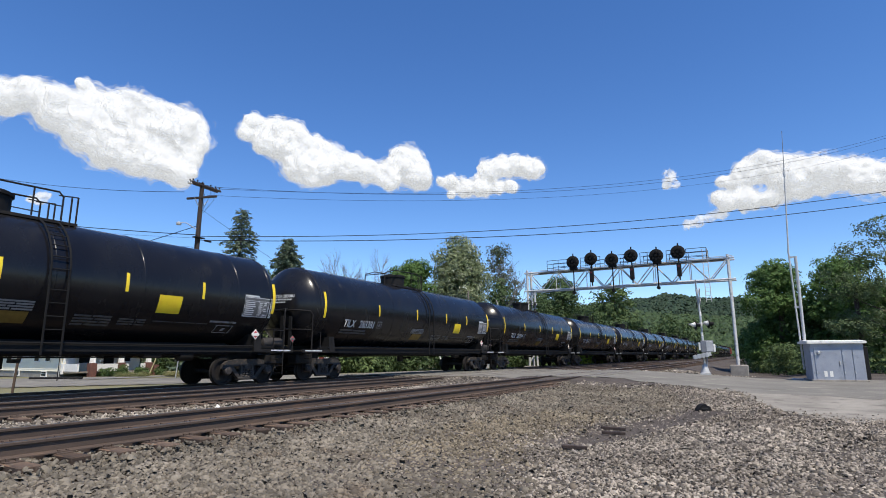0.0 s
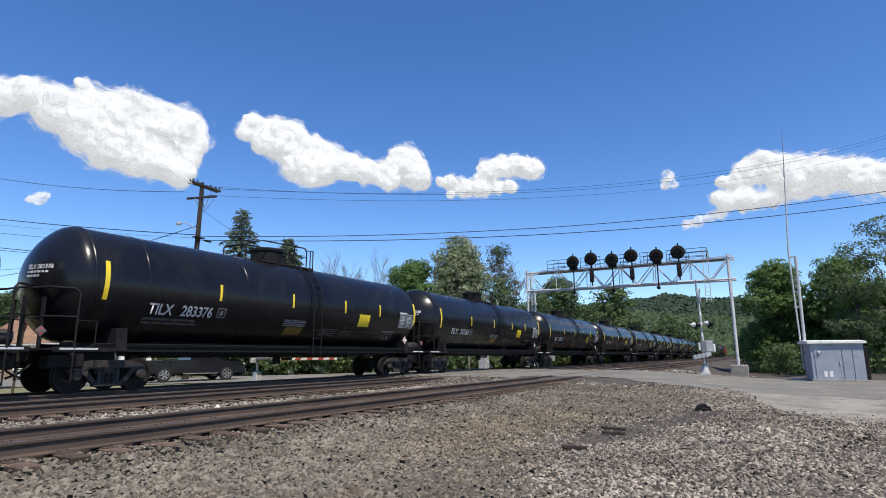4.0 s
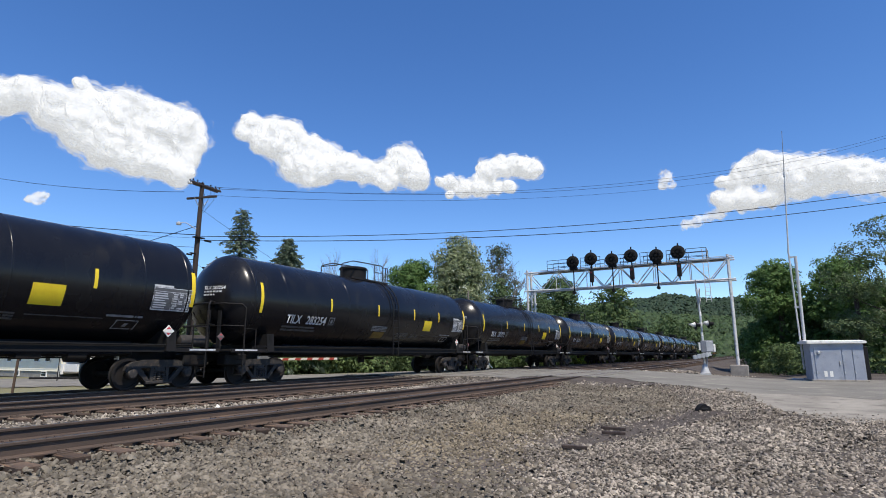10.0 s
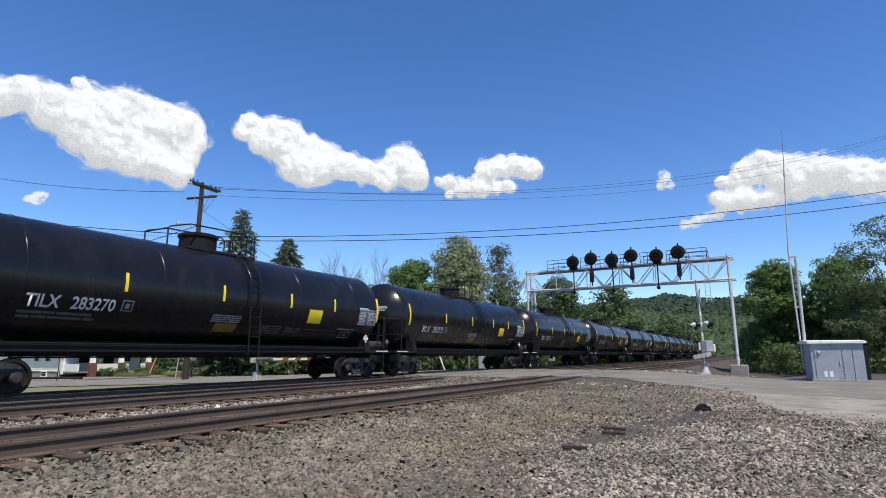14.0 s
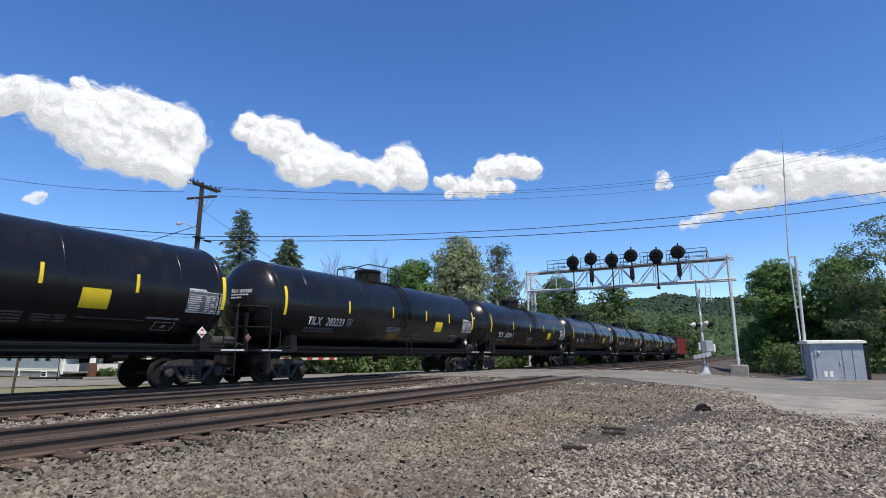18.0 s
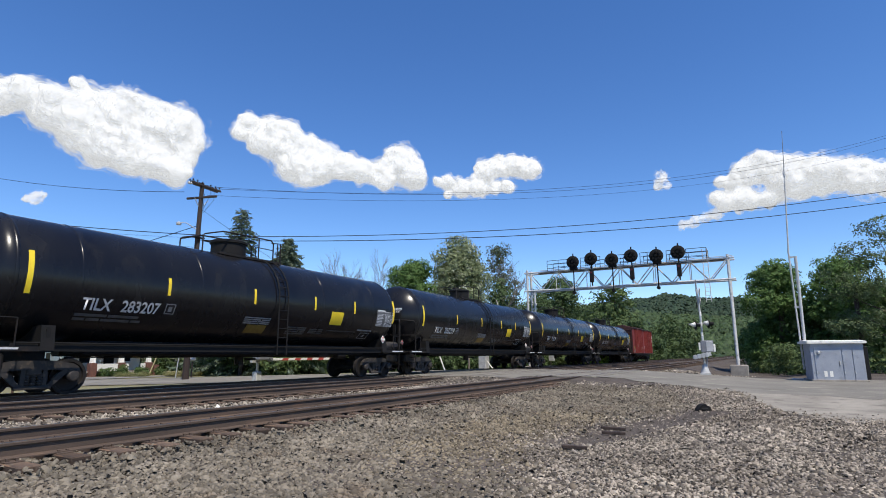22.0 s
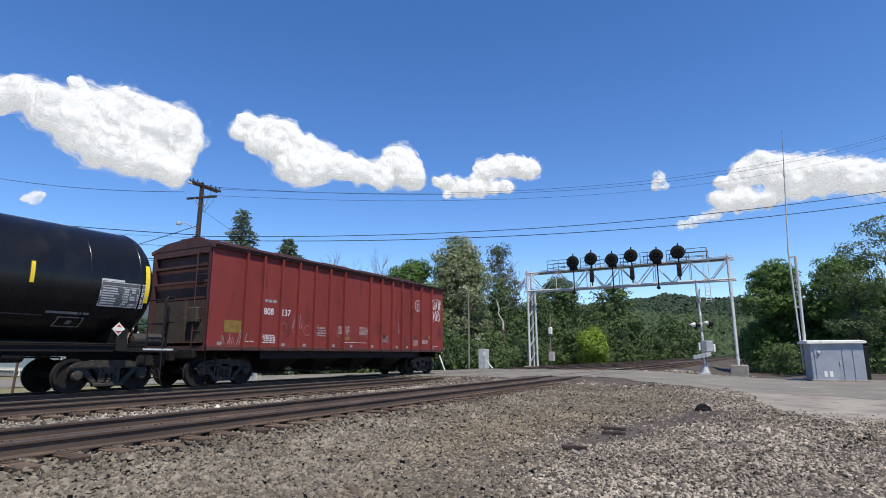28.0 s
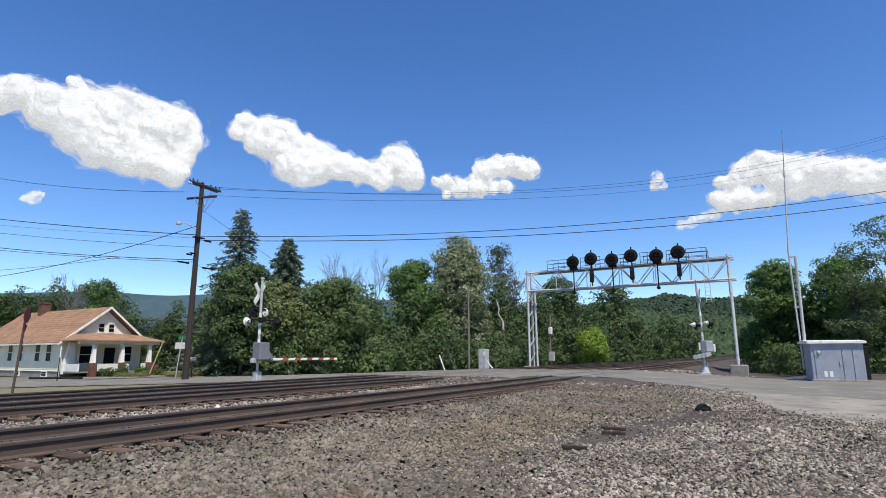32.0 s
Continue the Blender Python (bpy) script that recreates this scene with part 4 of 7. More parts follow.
        part("stub_sill", Shape().box((0, d * 7.0, 0.98), (0.42, 2.9, 0.34), 0.03).box((0, d * 7.62, 1.05), (2.2, 0.12, 0.3), 0.02), DARK, car)
        coupler(car, d * 7.9, d)
        truck(car, d * 6.35)
        st = Shape()
        for sx in (-1.4, 1.4):
            for yy in (0.0, 0.4):
                st.tube([(sx, d * (h - 0.15 - yy), 1.2), (sx, d * (h - 0.15 - yy), 0.42)], 0.02, 6)
            for zz in (0.42, 0.75):
                st.tube([(sx, d * (h - 0.15), zz), (sx, d * (h - 0.55), zz)], 0.018, 6)
        part("sill_step", st, DARK, car)
    part("centre_sill", Shape().box((0, 0, 1.08), (0.5, 12, 0.3), 0.02).box((1.45, 0, 1.02), (0.06, 10.5, 0.28)), DARK, car)
    for k, y in enumerate((-3.6, -1.2, 1.2, 3.6)):
        bay = part("hopper_bay", Shape().add([(sx * a, y + sy * b, z) for a, b, z in ((1.5, 1.15, 1.25), (0.55, 0.35, 0.42)) for sx, sy in ((-1, -1), (1, -1), (1, 1), (-1, 1))],
                   [(0, 1, 5, 4), (1, 2, 6, 5), (2, 3, 7, 6), (3, 0, 4, 7), (0, 3, 2, 1), (4, 5, 6, 7)]), DARK, car, "dark hopper discharge bay")
        part("outlet_gate", Shape().box((0, y, 0.38), (1.3, 0.8, 0.10), 0.02).box((1.0, y, 0.42), (0.7, 0.06, 0.06)), DARK, bay)
    # Stencils on the near side.
    xo = X + 0.008

    def flat(y0, y1, z0, z1):
        return Shape().box((xo, (y0 + y1) / 2, (z0 + z1) / 2), (0.004, y1 - y0, z1 - z0))
    for text, y, z, size in (("808", -5.30, 2.44, 0.33), ("137", -4.46, 2.44, 0.33)):
        me = lettering(text, size, 0.95)
        for v in me.vertices:
            v.co = (xo, y + v.co.x, z + v.co.y)
        me.materials.append(DECAL)
        part("car_number", me, DECAL, car, "white stencilled car number")
    rng = random.Random(31)
    for y0, y1, z0, z1, rows, m in ((-5.3, -4.7, 1.40, 1.72, 5, DECAL), (-5.28, -4.7, 2.8, 2.98, 1, GREY), (-1.25, -0.5, 1.85, 2.2, 7, STENCIL_WORN), (0.15, 0.78, 1.85, 2.2, 7, STENCIL_WORN), (1.85, 2.4, 1.55, 1.85, 4, GREY),
                                    (-0.9, 0.7, 1.50, 1.54, 1, DECAL), (4.5, 5.0, 1.45, 1.75, 6, STENCIL_WORN), (5.4, 6.0, 1.55, 1.75, 4, STENCIL_WORN), (6.35, 7.0, 1.42, 1.46, 1, DECAL), (-2.5, -2.0, 1.7, 2.1, 4, GREY), (-6.1, -5.6, 1.44, 1.48, 1, DECAL)):
        s = Shape()
        hh = (z1 - z0) / rows
        for r in range(rows):
            a = y0 + rng.uniform(0, 0.12) * (y1 - y0)
            while a < y1 - 0.05:
                w = min(rng.uniform(0.06, 0.2), y1 - a)
                q = flat(a, a + w, z1 - (r + 0.58) * hh, z1 - r * hh)
                s.add(q.v, q.f)
                a += w + 0.04
        tagged(part("stencil_line", s, m, car, "faded lines of stencilled writing"), kind="stuff")
    for y in (-7.1, -4.3, -3.2, -1.5, -0.35, 1.15, 3.1, 4.0, 6.5):
        part("reflector", flat(y - 0.08, y + 0.08, 1.32, 1.43), GREY, car)
    for y in (2.05, 4.75, 5.9):
        part("patch", flat(y - 0.12, y + 0.12, 1.75, 1.95), OXIDE2, car)
    for y0, y1, z0, z1 in ((-6.95, -6.25, 1.75, 2.15), (6.0, 6.45, 1.82, 2.0), (-1.0, -0.45, 1.62, 1.75)):
        part("ochre_patch", flat(y0, y1, z0, z1), OCHRE, car, "yellow paint patch")
    logo = part("round_emblem", Shape().lathe([(0.31, 0.0), (0.31, 0.004)], "x", 28, pose(xo - 0.002, 5.0, 3.50)), STENCIL_WORN, car, "faded pale round emblem")
    part("emblem_field", Shape().lathe([(0.25, 0.0), (0.25, 0.003)], "x", 28, pose(xo + 0.003, 5.0, 3.50)), OXIDE, logo)
    mark = Shape()
    for y, z, a, b in ((4.90, 3.5, 0.05, 0.34), (5.10, 3.5, 0.05, 0.34), (5.0, 3.58, 0.14, 0.04), (5.0, 3.45, 0.14, 0.04), (5.0, 3.30, 0.22, 0.03)):
        mark.box((xo + 0.008, y, z), (0.003, a, b))
    part("emblem_mark", mark, STENCIL_WORN, logo)
    # Ghosts of old painted-over graffiti.
    for k in range(9):
        y, z = -4.3 + k * 0.62, 1.98 + 0.05 * math.sin(k * 2.1)
        if k not in (4, 7):
            gh = Shape().tube([(xo - 0.012, y + 0.16 * math.cos(q) * (1 + 0.3 * math.sin(k)), z + 0.2 * math.sin(q)) for q in np.linspace(0.5 * k, 0.5 * k + 4.6, 10)], 0.022, 4)
            part("old_paint_stroke", gh, GHOST, car, "ghost of an old painted stroke")
    graf = Shape()
    for base, letters in ((3.62, 5), (3.08, 4)):
        for k in range(letters):
            y = 6.45 + k * 0.2 + (0.06 if letters == 4 else 0)
            for _ in range(2):
                pts = [(xo, y + rng.uniform(-0.07, 0.13), base + w + rng.uniform(-0.05, 0.05)) for w in (0.24, 0.08, -0.06, -0.22)]
                graf.tube(pts if rng.random() < 0.6 else pts[:2] + pts[1:2] + pts[3:], 0.016, 4)
    graf.tube([(xo, 6.35, 3.88), (xo, 6.9, 3.98), (xo, 7.4, 3.92)], 0.014, 4)
    graf.tube([(xo, 6.55, 2.78), (xo, 6.9, 2.86), (xo, 7.1, 2.80)], 0.014, 4)
    part("graffiti", graf, DECAL, car, "scribbled white graffiti strokes")
    for y0, z0, n in ((-7.0, 1.35, 10), (-3.9, 2.0, 6), (0.2, 2.1, 0), (3.2, 2.0, 5)):
        sc = Shape()
        for k in range(n):
            y = y0 + k * 0.1
            sc.tube([(xo, y, z0), (xo, y + rng.uniform(-0.1, 0.15), z0 + rng.uniform(0.2, 0.55))], 0.010, 4)
        if n:
            part("graffiti", sc, GREY, car, "faded scrawled paint strokes")
    return car


NUMBERS = ["", "283381", "283384", "283376", "283268", "283262", "283232", "283254", "283371", "283270", "283273", "283272", "283233", "283204", "283207", "283209", "283238", "283356"]
tank_cars = [tank_car()]
for k in range(1, len(NUMBERS)):
    tank_cars.append(copy_thing(tank_cars[0], pose(FAR, 0, 0)))
for ob, number in zip(tank_cars, NUMBERS):
    if number:
        for text, y, size in (("TILX", 1.32, 0.44), (number, 2.38, 0.44)):
            me = on_shell(lettering(text, size, 0.86), -7.83 + y, 2.20)
            me.materials.append(DECAL)
            part("car_number", me, DECAL, ob, "white stencilled reporting mark")
        me = lettering("TILX " + number, 0.17, 0.92)
        for v in me.vertices:
            x, z = 0.08 + v.co.x, 3.27 + v.co.y
            v.co = (x, FRONT - head_depth(math.hypot(x, z - TANK_Z)) - 0.010, z)
        me.materials.append(DECAL)
        part("head_number", me, DECAL, ob, "small white reporting mark on the tank head")
    else:
        part("stencil_line", bars(-6.6, -4.4, 2.24, 2.48, 1, 3), DECAL, ob, "white stencilled mark")
last_car = hopper_car()
# ---- signal bridge and trackside things ----


def gz(x, y):
    return float(ground_z(x, y))


def signal_bridge():
    """A truss of tubes over the tracks on two braced legs, with six round signal heads and a railed catwalk."""
    Y = 54.0
    br = thing("signal_bridge", "silver-painted steel signal bridge with a railed catwalk over the tracks", "signal bridge", at=(0, Y, 0))
    xl, xr = -20.5, -2.0
    lo, hi = 7.40, 9.25
    for x, s in ((xl, -1), (xr, 1)):
        for dy in (-0.55, 0.55):
            part("leg", Shape().tube([(x, dy, -0.2), (x, dy, hi + 0.32)], 0.118, 12), SILVER, br)
        if s < 0:
            lat = Shape()
            for k in range(5):
                z = 0.2 + k * 1.5
                lat.tube([(x, -0.55, z), (x + 0.55, 0.55, z + 1.5)], 0.05, 6).tube([(x, 0.55, z), (x + 0.55, -0.55, z)], 0.05, 6)
            part("leg_lattice", lat, SILVER, br)
            part("inner_leg", Shape().tube([(x + 0.62, 0, -0.2), (x + 0.55, 0, lo)], 0.10, 10), SILVER, br)
    part("footing", Shape().box((xr + 0.05, 0, -0.35), (1.35, 1.7, 0.95), 0.06), CONCRETE, br, "stained concrete footing")
    part("footing", Shape().box((xl + 0.3, 0, -0.35), (1.6, 1.9, 0.5), 0.06), CONCRETE, br, "stained concrete footing")
    for dy in (-0.6, 0.6):
        for z in (lo, hi):
            part("chord", Shape().tube([(xl - 0.3, dy, z), (xr + 0.5, dy, z)], 0.085, 10), SILVER, br)
        n = 12
        w = (xr - xl) / n
        for k in range(n + 1):
            x = xl + k * w
            if k < n:
                a, b = (lo, hi) if k % 2 else (hi, lo)
                part("diagonal", Shape().tube([(x, dy, a), (x + w, dy, b)], 0.05, 8), SILVER, br)
            if k % 2 == 0:
                part("upright", Shape().tube([(x, dy, lo), (x, dy, hi)], 0.036, 8), SILVER, br)
    part("deck", Shape().box(((xl + xr) / 2 + 0.3, 0.1, hi + 0.10), (xr - xl - 1.0, 0.9, 0.05)), DARK, br, "steel grating catwalk")
    for dy in (-0.9, 1.0):
        for a, b in ((-18.2, -15.9), (-14.8, -12.9), (-11.4, -10.0), (-9.2, -7.9), (-6.9, -3.6)):
            for z in (0.42, 0.82, 1.2):
                part("handrail", Shape().tube([(a, dy, hi + z - 0.15), (b, dy, hi + z - 0.15)], 0.024, 6), DARK, br)
            for q in np.linspace(a, b, 3):
                part("rail_post", Shape().tube([(q, dy, hi), (q, dy, hi + 1.05)], 0.028, 6), DARK, br)
    for k, x in enumerate((-15.48, -13.70, -11.73, -9.95, -7.73, -5.89)):
        zc = (9.92, 10.1, 9.84, 10.06, 9.86, 10.02)[k]
        head = part("signal_head", Shape().lathe([(0.05, -1.3), (0.55, -1.3), (0.62, -1.26), (0.62, -1.20), (0.05, -1.18)], "y", 28, pose(x, 0, zc)), MATT_BLACK, br, "round black signal target")
        hood = Shape()
        for q in range(9):
            a = q * math.pi / 4
            ox, oz = (0.34 * math.cos(a), 0.34 * math.sin(a)) if q < 8 else (0, 0)
            hood.lathe([(0.085, -1.50), (0.095, -1.50), (0.095, -1.30), (0.085, -1.30)], "y", 10, pose(x + ox, 0, zc + oz))
        part("lamp_hood", hood, MATT_BLACK, head)
        part("mast", Shape().tube([(x + 0.02, -1.1, lo - 0.5 if k % 2 == 0 else lo + 0.1), (x + 0.02, -1.1, zc + 0.85)], 0.06, 8), MATT_BLACK, head)
        if k % 2:
            part("lower_unit", Shape().box((x, -1.12, 8.45), (0.38, 0.30, 1.25), 0.06), MATT_BLACK, head, "black oblong lower signal unit")
            part("lens", Shape().lathe([(0.10, -1.32), (0.10, -1.26)], "y", 12, pose(x, 0, 8.75)), LAMP_RED, head)
        else:
            part("junction_box", Shape().box((x + 0.02, -1.05, 9.28), (0.75, 0.35, 0.28), 0.04), MATT_BLACK, head)
            part("drop_lamp", Shape().lathe([(0.16, -1.2), (0.16, -0.95)], "y", 12, pose(x, 0, lo - 0.45)), MATT_BLACK, head)
    for x in (-3.95, -3.55):
        part("ladder_rail", Shape().tube([(x, -0.75, 5.5), (x, -0.75, hi + 0.95)], 0.035, 6), SILVER, br, "side rail of a hanging ladder")
    for k in range(12):
        part("ladder_rung", Shape().tube([(-3.95, -0.75, 5.7 + k * 0.36), (-3.55, -0.75, 5.7 + k * 0.36)], 0.02, 5), SILVER, br)
    for k in range(6):
        x = -19.0 + k * 3.0
        part("conduit", Shape().tube([(x, -0.7, hi + 0.15), (x + 2.4, -0.7, hi + 0.15)], 0.03, 6), GALV, br)
    return br


signal_bridge()


def crossing_mast(x, y, arm, label, face, high, spin):
    """A crossing signal: mast, crossbuck, two pairs of hooded lamps, gate machine, lowered arm."""
    z = gz(x, y)
    g = thing("crossing_gate", label, "crossing gate", "crossing gates", at=pose(x, y, z, 0, 0, spin))
    part("base", Shape().box((0, 0, 0.28), (0.34, 0.34, 0.6), 0.04).box((0, 0, 0.05), (0.55, 0.55, 0.16), 0.03), GALV, g, "silver cast base")
    part("mast", Shape().tube([(0, 0, 0.4), (0, 0, high)], 0.066, 12), GALV, g, "silver tubular mast")
    cross = Shape()
    for a in (52, -52):
        cross.box((0, 0, 0), (0.03, 1.25, 0.23), 0, pose(0, 0, high - 0.72, 0, 0, face) @ pose(-0.12, 0, 0, a))
    part("crossbuck", cross, WHITE, g, "white crossed boards")
    for sx, zz, ys in ((-1, 3.62, (-0.36, 0.42)), (1, 3.08, (-0.95, 0.95))):
        part("lamp_bar", Shape().tube([(sx * 0.1, ys[0], zz), (sx * 0.1, ys[1], zz)], 0.045, 8), MATT_BLACK, g)
        for dy in ys:
            lamp = part("flasher", Shape().lathe([(0.02, 0.0), (0.20, 0.02), (0.20, 0.05), (0.13, 0.06), (0.13, 0.18), (0.05, 0.27)], "x", 18, pose(sx * 0.1, dy, zz - 0.12) @ pose(0, 0, 0, 0, 0, 180 if sx < 0 else 0)), WHITE if (dy > 0) == (sx < 0) else MATT_BLACK, g, "round flasher on a disc")
            part("hood", Shape().tube([(sx * 0.1, dy, zz - 0.12), (sx * 0.38, dy, zz - 0.16)], 0.11, 12, 0.11, False), MATT_BLACK, lamp)
        part("background", Shape().lathe([(0.02, 0.0), (0.29, 0.0), (0.29, 0.015), (0.02, 0.015)], "x", 20, pose(sx * 0.13, ys[0 if sx < 0 else 1], zz - 0.12)), MATT_BLACK, g, "round black background disc")
        part("junction_box", Shape().box((sx * 0.12, 0, zz), (0.2, 0.34, 0.26), 0.03), MATT_BLACK, g)
    part("sign_plate", Shape().box((-0.1, 0.05, 3.98), (0.03, 0.5, 0.35)), MATT_BLACK, g)
    part("gate_machine", Shape().box((0.25, -0.05, 1.55), (0.55, 0.62, 0.85), 0.04).prism([(0.2, 1.35), (0.62, 1.05), (0.62, 1.28), (0.2, 1.75)], 0.1, 0.4, "x"), BOX_GREY, g, "grey gate machine box")
    part("counterweight", Shape().box((0.15, -0.3, 1.1), (0.2, 0.5, 0.22), 0.03), GALV, g)
    for k in range(4):
        part("reflective_band", Shape().tube([(0, 0, 1.95 + k * 0.42), (0, 0, 2.15 + k * 0.42)], 0.070, 12), WHITE, g, "white reflective band")
    part("bell", Shape().lathe([(0.05, high), (0.10, high + 0.03), (0.10, high + 0.08), (0.03, high + 0.11)], "z", 12), GALV, g)
    if arm:
        a = part("gate_arm", Shape().box((0.3, arm / 2 + 0.6, 1.16), (0.03, arm, 0.12), 0.008), WHITE, g, "lowered white gate arm with red bands")
        for k in range(5):
            c = 1.0 + (k + 0.6) * arm / 5.6
            part("band", Shape().prism([(c - 0.24, 1.098), (c + 0.16, 1.098), (c + 0.24, 1.222), (c - 0.16, 1.222)], 0.281, 0.319, "x"), STRIPE_RED, a, "red reflective band")
        part("arm_tip", Shape().box((0.3, arm + 0.66, 1.16), (0.05, 0.12, 0.12), 0.01), MATT_BLACK, a)
    return g


crossing_mast(-21.6, 19.5, 4.95, "silver crossing signal with a lowered red and white gate arm", 14, 5.1, 0)


def far_mast(x, y, high):
    """The crossing signal across the road, seen along the track: its boards edge-on, its machine from behind."""
    g = thing("crossing_gate", "silver crossing signal mast with a grey gate machine beside the road", "crossing gate", "crossing gates", at=pose(x, y, gz(x, y), 0, 0, 4))
    part("base", Shape().box((0, 0, 0.06), (0.62, 0.55, 0.16), 0.03).lathe([(0.26, 0.1), (0.20, 0.35), (0.13, 0.62), (0.08, 0.64)], "z", 14), GALV, g, "silver cast base")
    part("mast", Shape().tube([(0, 0, 0.4), (0, 0, 3.4), (-0.10, 0, high - 0.6)], 0.066, 12), GALV, g, "silver tubular mast")
    part("finial", Shape().tube([(-0.10, 0, high - 0.62), (-0.12, 0, high)], 0.05, 8, 0.035), BOX_GREY, g)
    cross = Shape()
    for a in (48, -48):
        cross.box((0, 0, 0), (0.03, 1.22, 0.23), 0, pose(0.04, -0.02, high - 1.05, 0, 0, 6) @ pose(0, 0, 0, a))
    part("crossbuck", cross, GALV, g, "grey backs of crossed boards")
    part("sign_plate", Shape().box((-0.16, 0.02, high - 1.62), (0.05, 0.5, 0.34), 0.01), MATT_BLACK, g)
    for k in range(3):
        part("reflective_band", Shape().tube([(-0.005 * k, 0, 2.35 + k * 0.62), (-0.005 * k, 0, 2.62 + k * 0.62)], 0.071, 12), WHITE, g, "white reflective band")
    part("lamp_bar", Shape().tube([(-0.72, 0, 3.10), (0.62, 0, 3.16)], 0.04, 8), GALV, g)
    for dx, zz, m in ((-0.36, 3.06, WHITE), (0.38, 3.14, GALV)):
        lamp = part("flasher", Shape().lathe([(0.02, -0.02), (0.16, 0.0), (0.16, 0.05), (0.12, 0.06), (0.12, 0.17), (0.05, 0.25)], "x", 18, pose(dx, -0.10, zz, 0, 0, 200)), m, g, "round flasher housing")
        part("hood", Shape().tube([(dx + 0.02, -0.10, zz), (dx + 0.30, -0.02, zz - 0.04)], 0.11, 12, 0.11, False), MATT_BLACK, lamp)
        part("background", Shape().lathe([(0.02, 0.0), (0.28, 0.0), (0.28, 0.015), (0.02, 0.015)], "x", 20, pose(dx + 0.02, -0.09, zz - 0.06, 0, 0, 20)), MATT_BLACK, g, "round black background disc")
    part("gate_machine", Shape().box((0.22, 0, 1.72), (0.72, 0.48, 0.72), 0.04), BOX_GREY, g, "grey gate machine box")
    part("machine_door", Shape().box((0.36, -0.25, 1.72), (0.36, 0.03, 0.60), 0.01), GALV, g, "pale hinged door")
    for dx, zz in ((-0.19, 1.72), (0.62, 1.62)):
        part("side_arm", Shape().box((dx, -0.05, zz), (0.12, 0.30, 0.46), 0.02), WHITE, g, "pale crank arm")
    part("counterweight", Shape().box((0, -0.32, 0), (1.05, 0.12, 0.22), 0.02, pose(-0.10, 0, 1.16, 0, -12)), GALV, g, "pale slotted counterweight arm")
    for k in range(4):
        part("weight_plate", Shape().box((0, -0.40, 0), (0.16, 0.06, 0.28), 0.01, pose(-0.48 + k * 0.22, 0, 1.08 + k * 0.045, 0, -12)), GALV, g)
    part("foot_bracket", Shape().tube([(0.16, 0, 1.4), (0.12, 0, 0.3)], 0.05, 8), BOX_GREY, g)
    return g


far_mast(-3.25, 38.2, 5.9)


def cabin():
    z = gz(3.3, 37.6)
    c = thing("equipment_cabin", "grey steel equipment cabin with double doors beside the road", "equipment cabin", at=pose(3.25, 37.9, z, 0, 0, 9))
    part("body", Shape().box((0, 0, 1.02), (2.45, 1.5, 2.04), 0.02, pose(0, -0.2, 0)), CABIN, c)
    part("plinth", Shape().box((0, 0, 0.05), (2.6, 2.05, 0.14), 0.02), CONCRETE, c)
    part("roof", Shape().prism([(-1.12, 2.04), (1.12, 2.04), (1.12, 2.16), (0, 2.24), (-1.12, 2.16)], -1.36, 1.36, "x"), WHITE, c, "pale sheet-metal roof")
    for k, (a, b) in enumerate(((-1.05, 0.20), (0.23, 0.68), (0.71, 1.18))):
        d = part("door_panel", Shape().box(((a + b) / 2, -0.965, 0.98), (b - a, 0.03, 1.74), 0.008), CABIN, c)
        part("hinge", Shape().box((a + 0.03, -0.99, 0.5), (0.04, 0.03, 0.12)).box((a + 0.03, -0.99, 1.5), (0.04, 0.03, 0.12)), GALV, d)
    for x in (-0.62, -0.36):
        part("sticker", Shape().box((x, -0.984, 0.42), (0.15, 0.008, 0.30)), WHITE, c, "white notice sticker")
    part("handle", Shape().box((0.08, -1.0, 1.0), (0.05, 0.05, 0.22), 0.01), GALV, c)
    part("lamp", Shape().box((-0.85, -1.02, 1.55), (0.14, 0.12, 0.14), 0.02), GALV, c)
    part("side_hood", Shape().box((1.36, 0.1, 1.0), (0.26, 1.6, 1.75), 0.03), MATT_BLACK, c, "black louvred side hood")
    return c


cabin()

ant = thing("radio_mast", "tall slim grey radio mast beside the cabin", "radio mast", at=(2.0, 38.9, gz(2, 38.9)))
part("lower_pole", Shape().tube([(0.09, 0, 0), (0.17, 0, 7.25)], 0.085, 10), GALV, ant)
part("guide_pole", Shape().tube([(-0.08, 0, 0.6), (-0.16, 0, 7.6)], 0.05, 8), GALV, ant)
part("upper_pole", Shape().tube([(-0.16, 0, 7.4), (0.14, 0, 12.8)], 0.045, 8, 0.03), GALV, ant)
part("whip", Shape().tube([(0.14, 0, 12.7), (0.27, 0, 15.2)], 0.026, 6, 0.012), BOX_GREY, ant)
part("bracket", Shape().box((0.0, 0, 7.2), (0.4, 0.12, 0.10)).box((0.0, 0, 4.2), (0.4, 0.10, 0.08)).box((0.12, 0, 12.4), (0.12, 0.12, 0.3), 0.02), GALV, ant)
part("foot", Shape().box((0.0, -0.3, 0.04), (1.5, 0.4, 0.08), 0.02), GALV, ant)


def wire(pts, r, label="thin black overhead wire"):
    """A sagging wire through points; each piece hangs by its own sag."""
    w = Shape()
    for (a, b, sag) in pts:
        a, b = Vector(a), Vector(b)
        w.tube([a.lerp(b, k / 24) - Vector((0, 0, sag * 4 * (k / 24) * (1 - k / 24))) for k in range(25)], r, 5)
    return tagged(part("overhead_wire", w, MATT_BLACK), label, "overhead wire", "overhead wires")


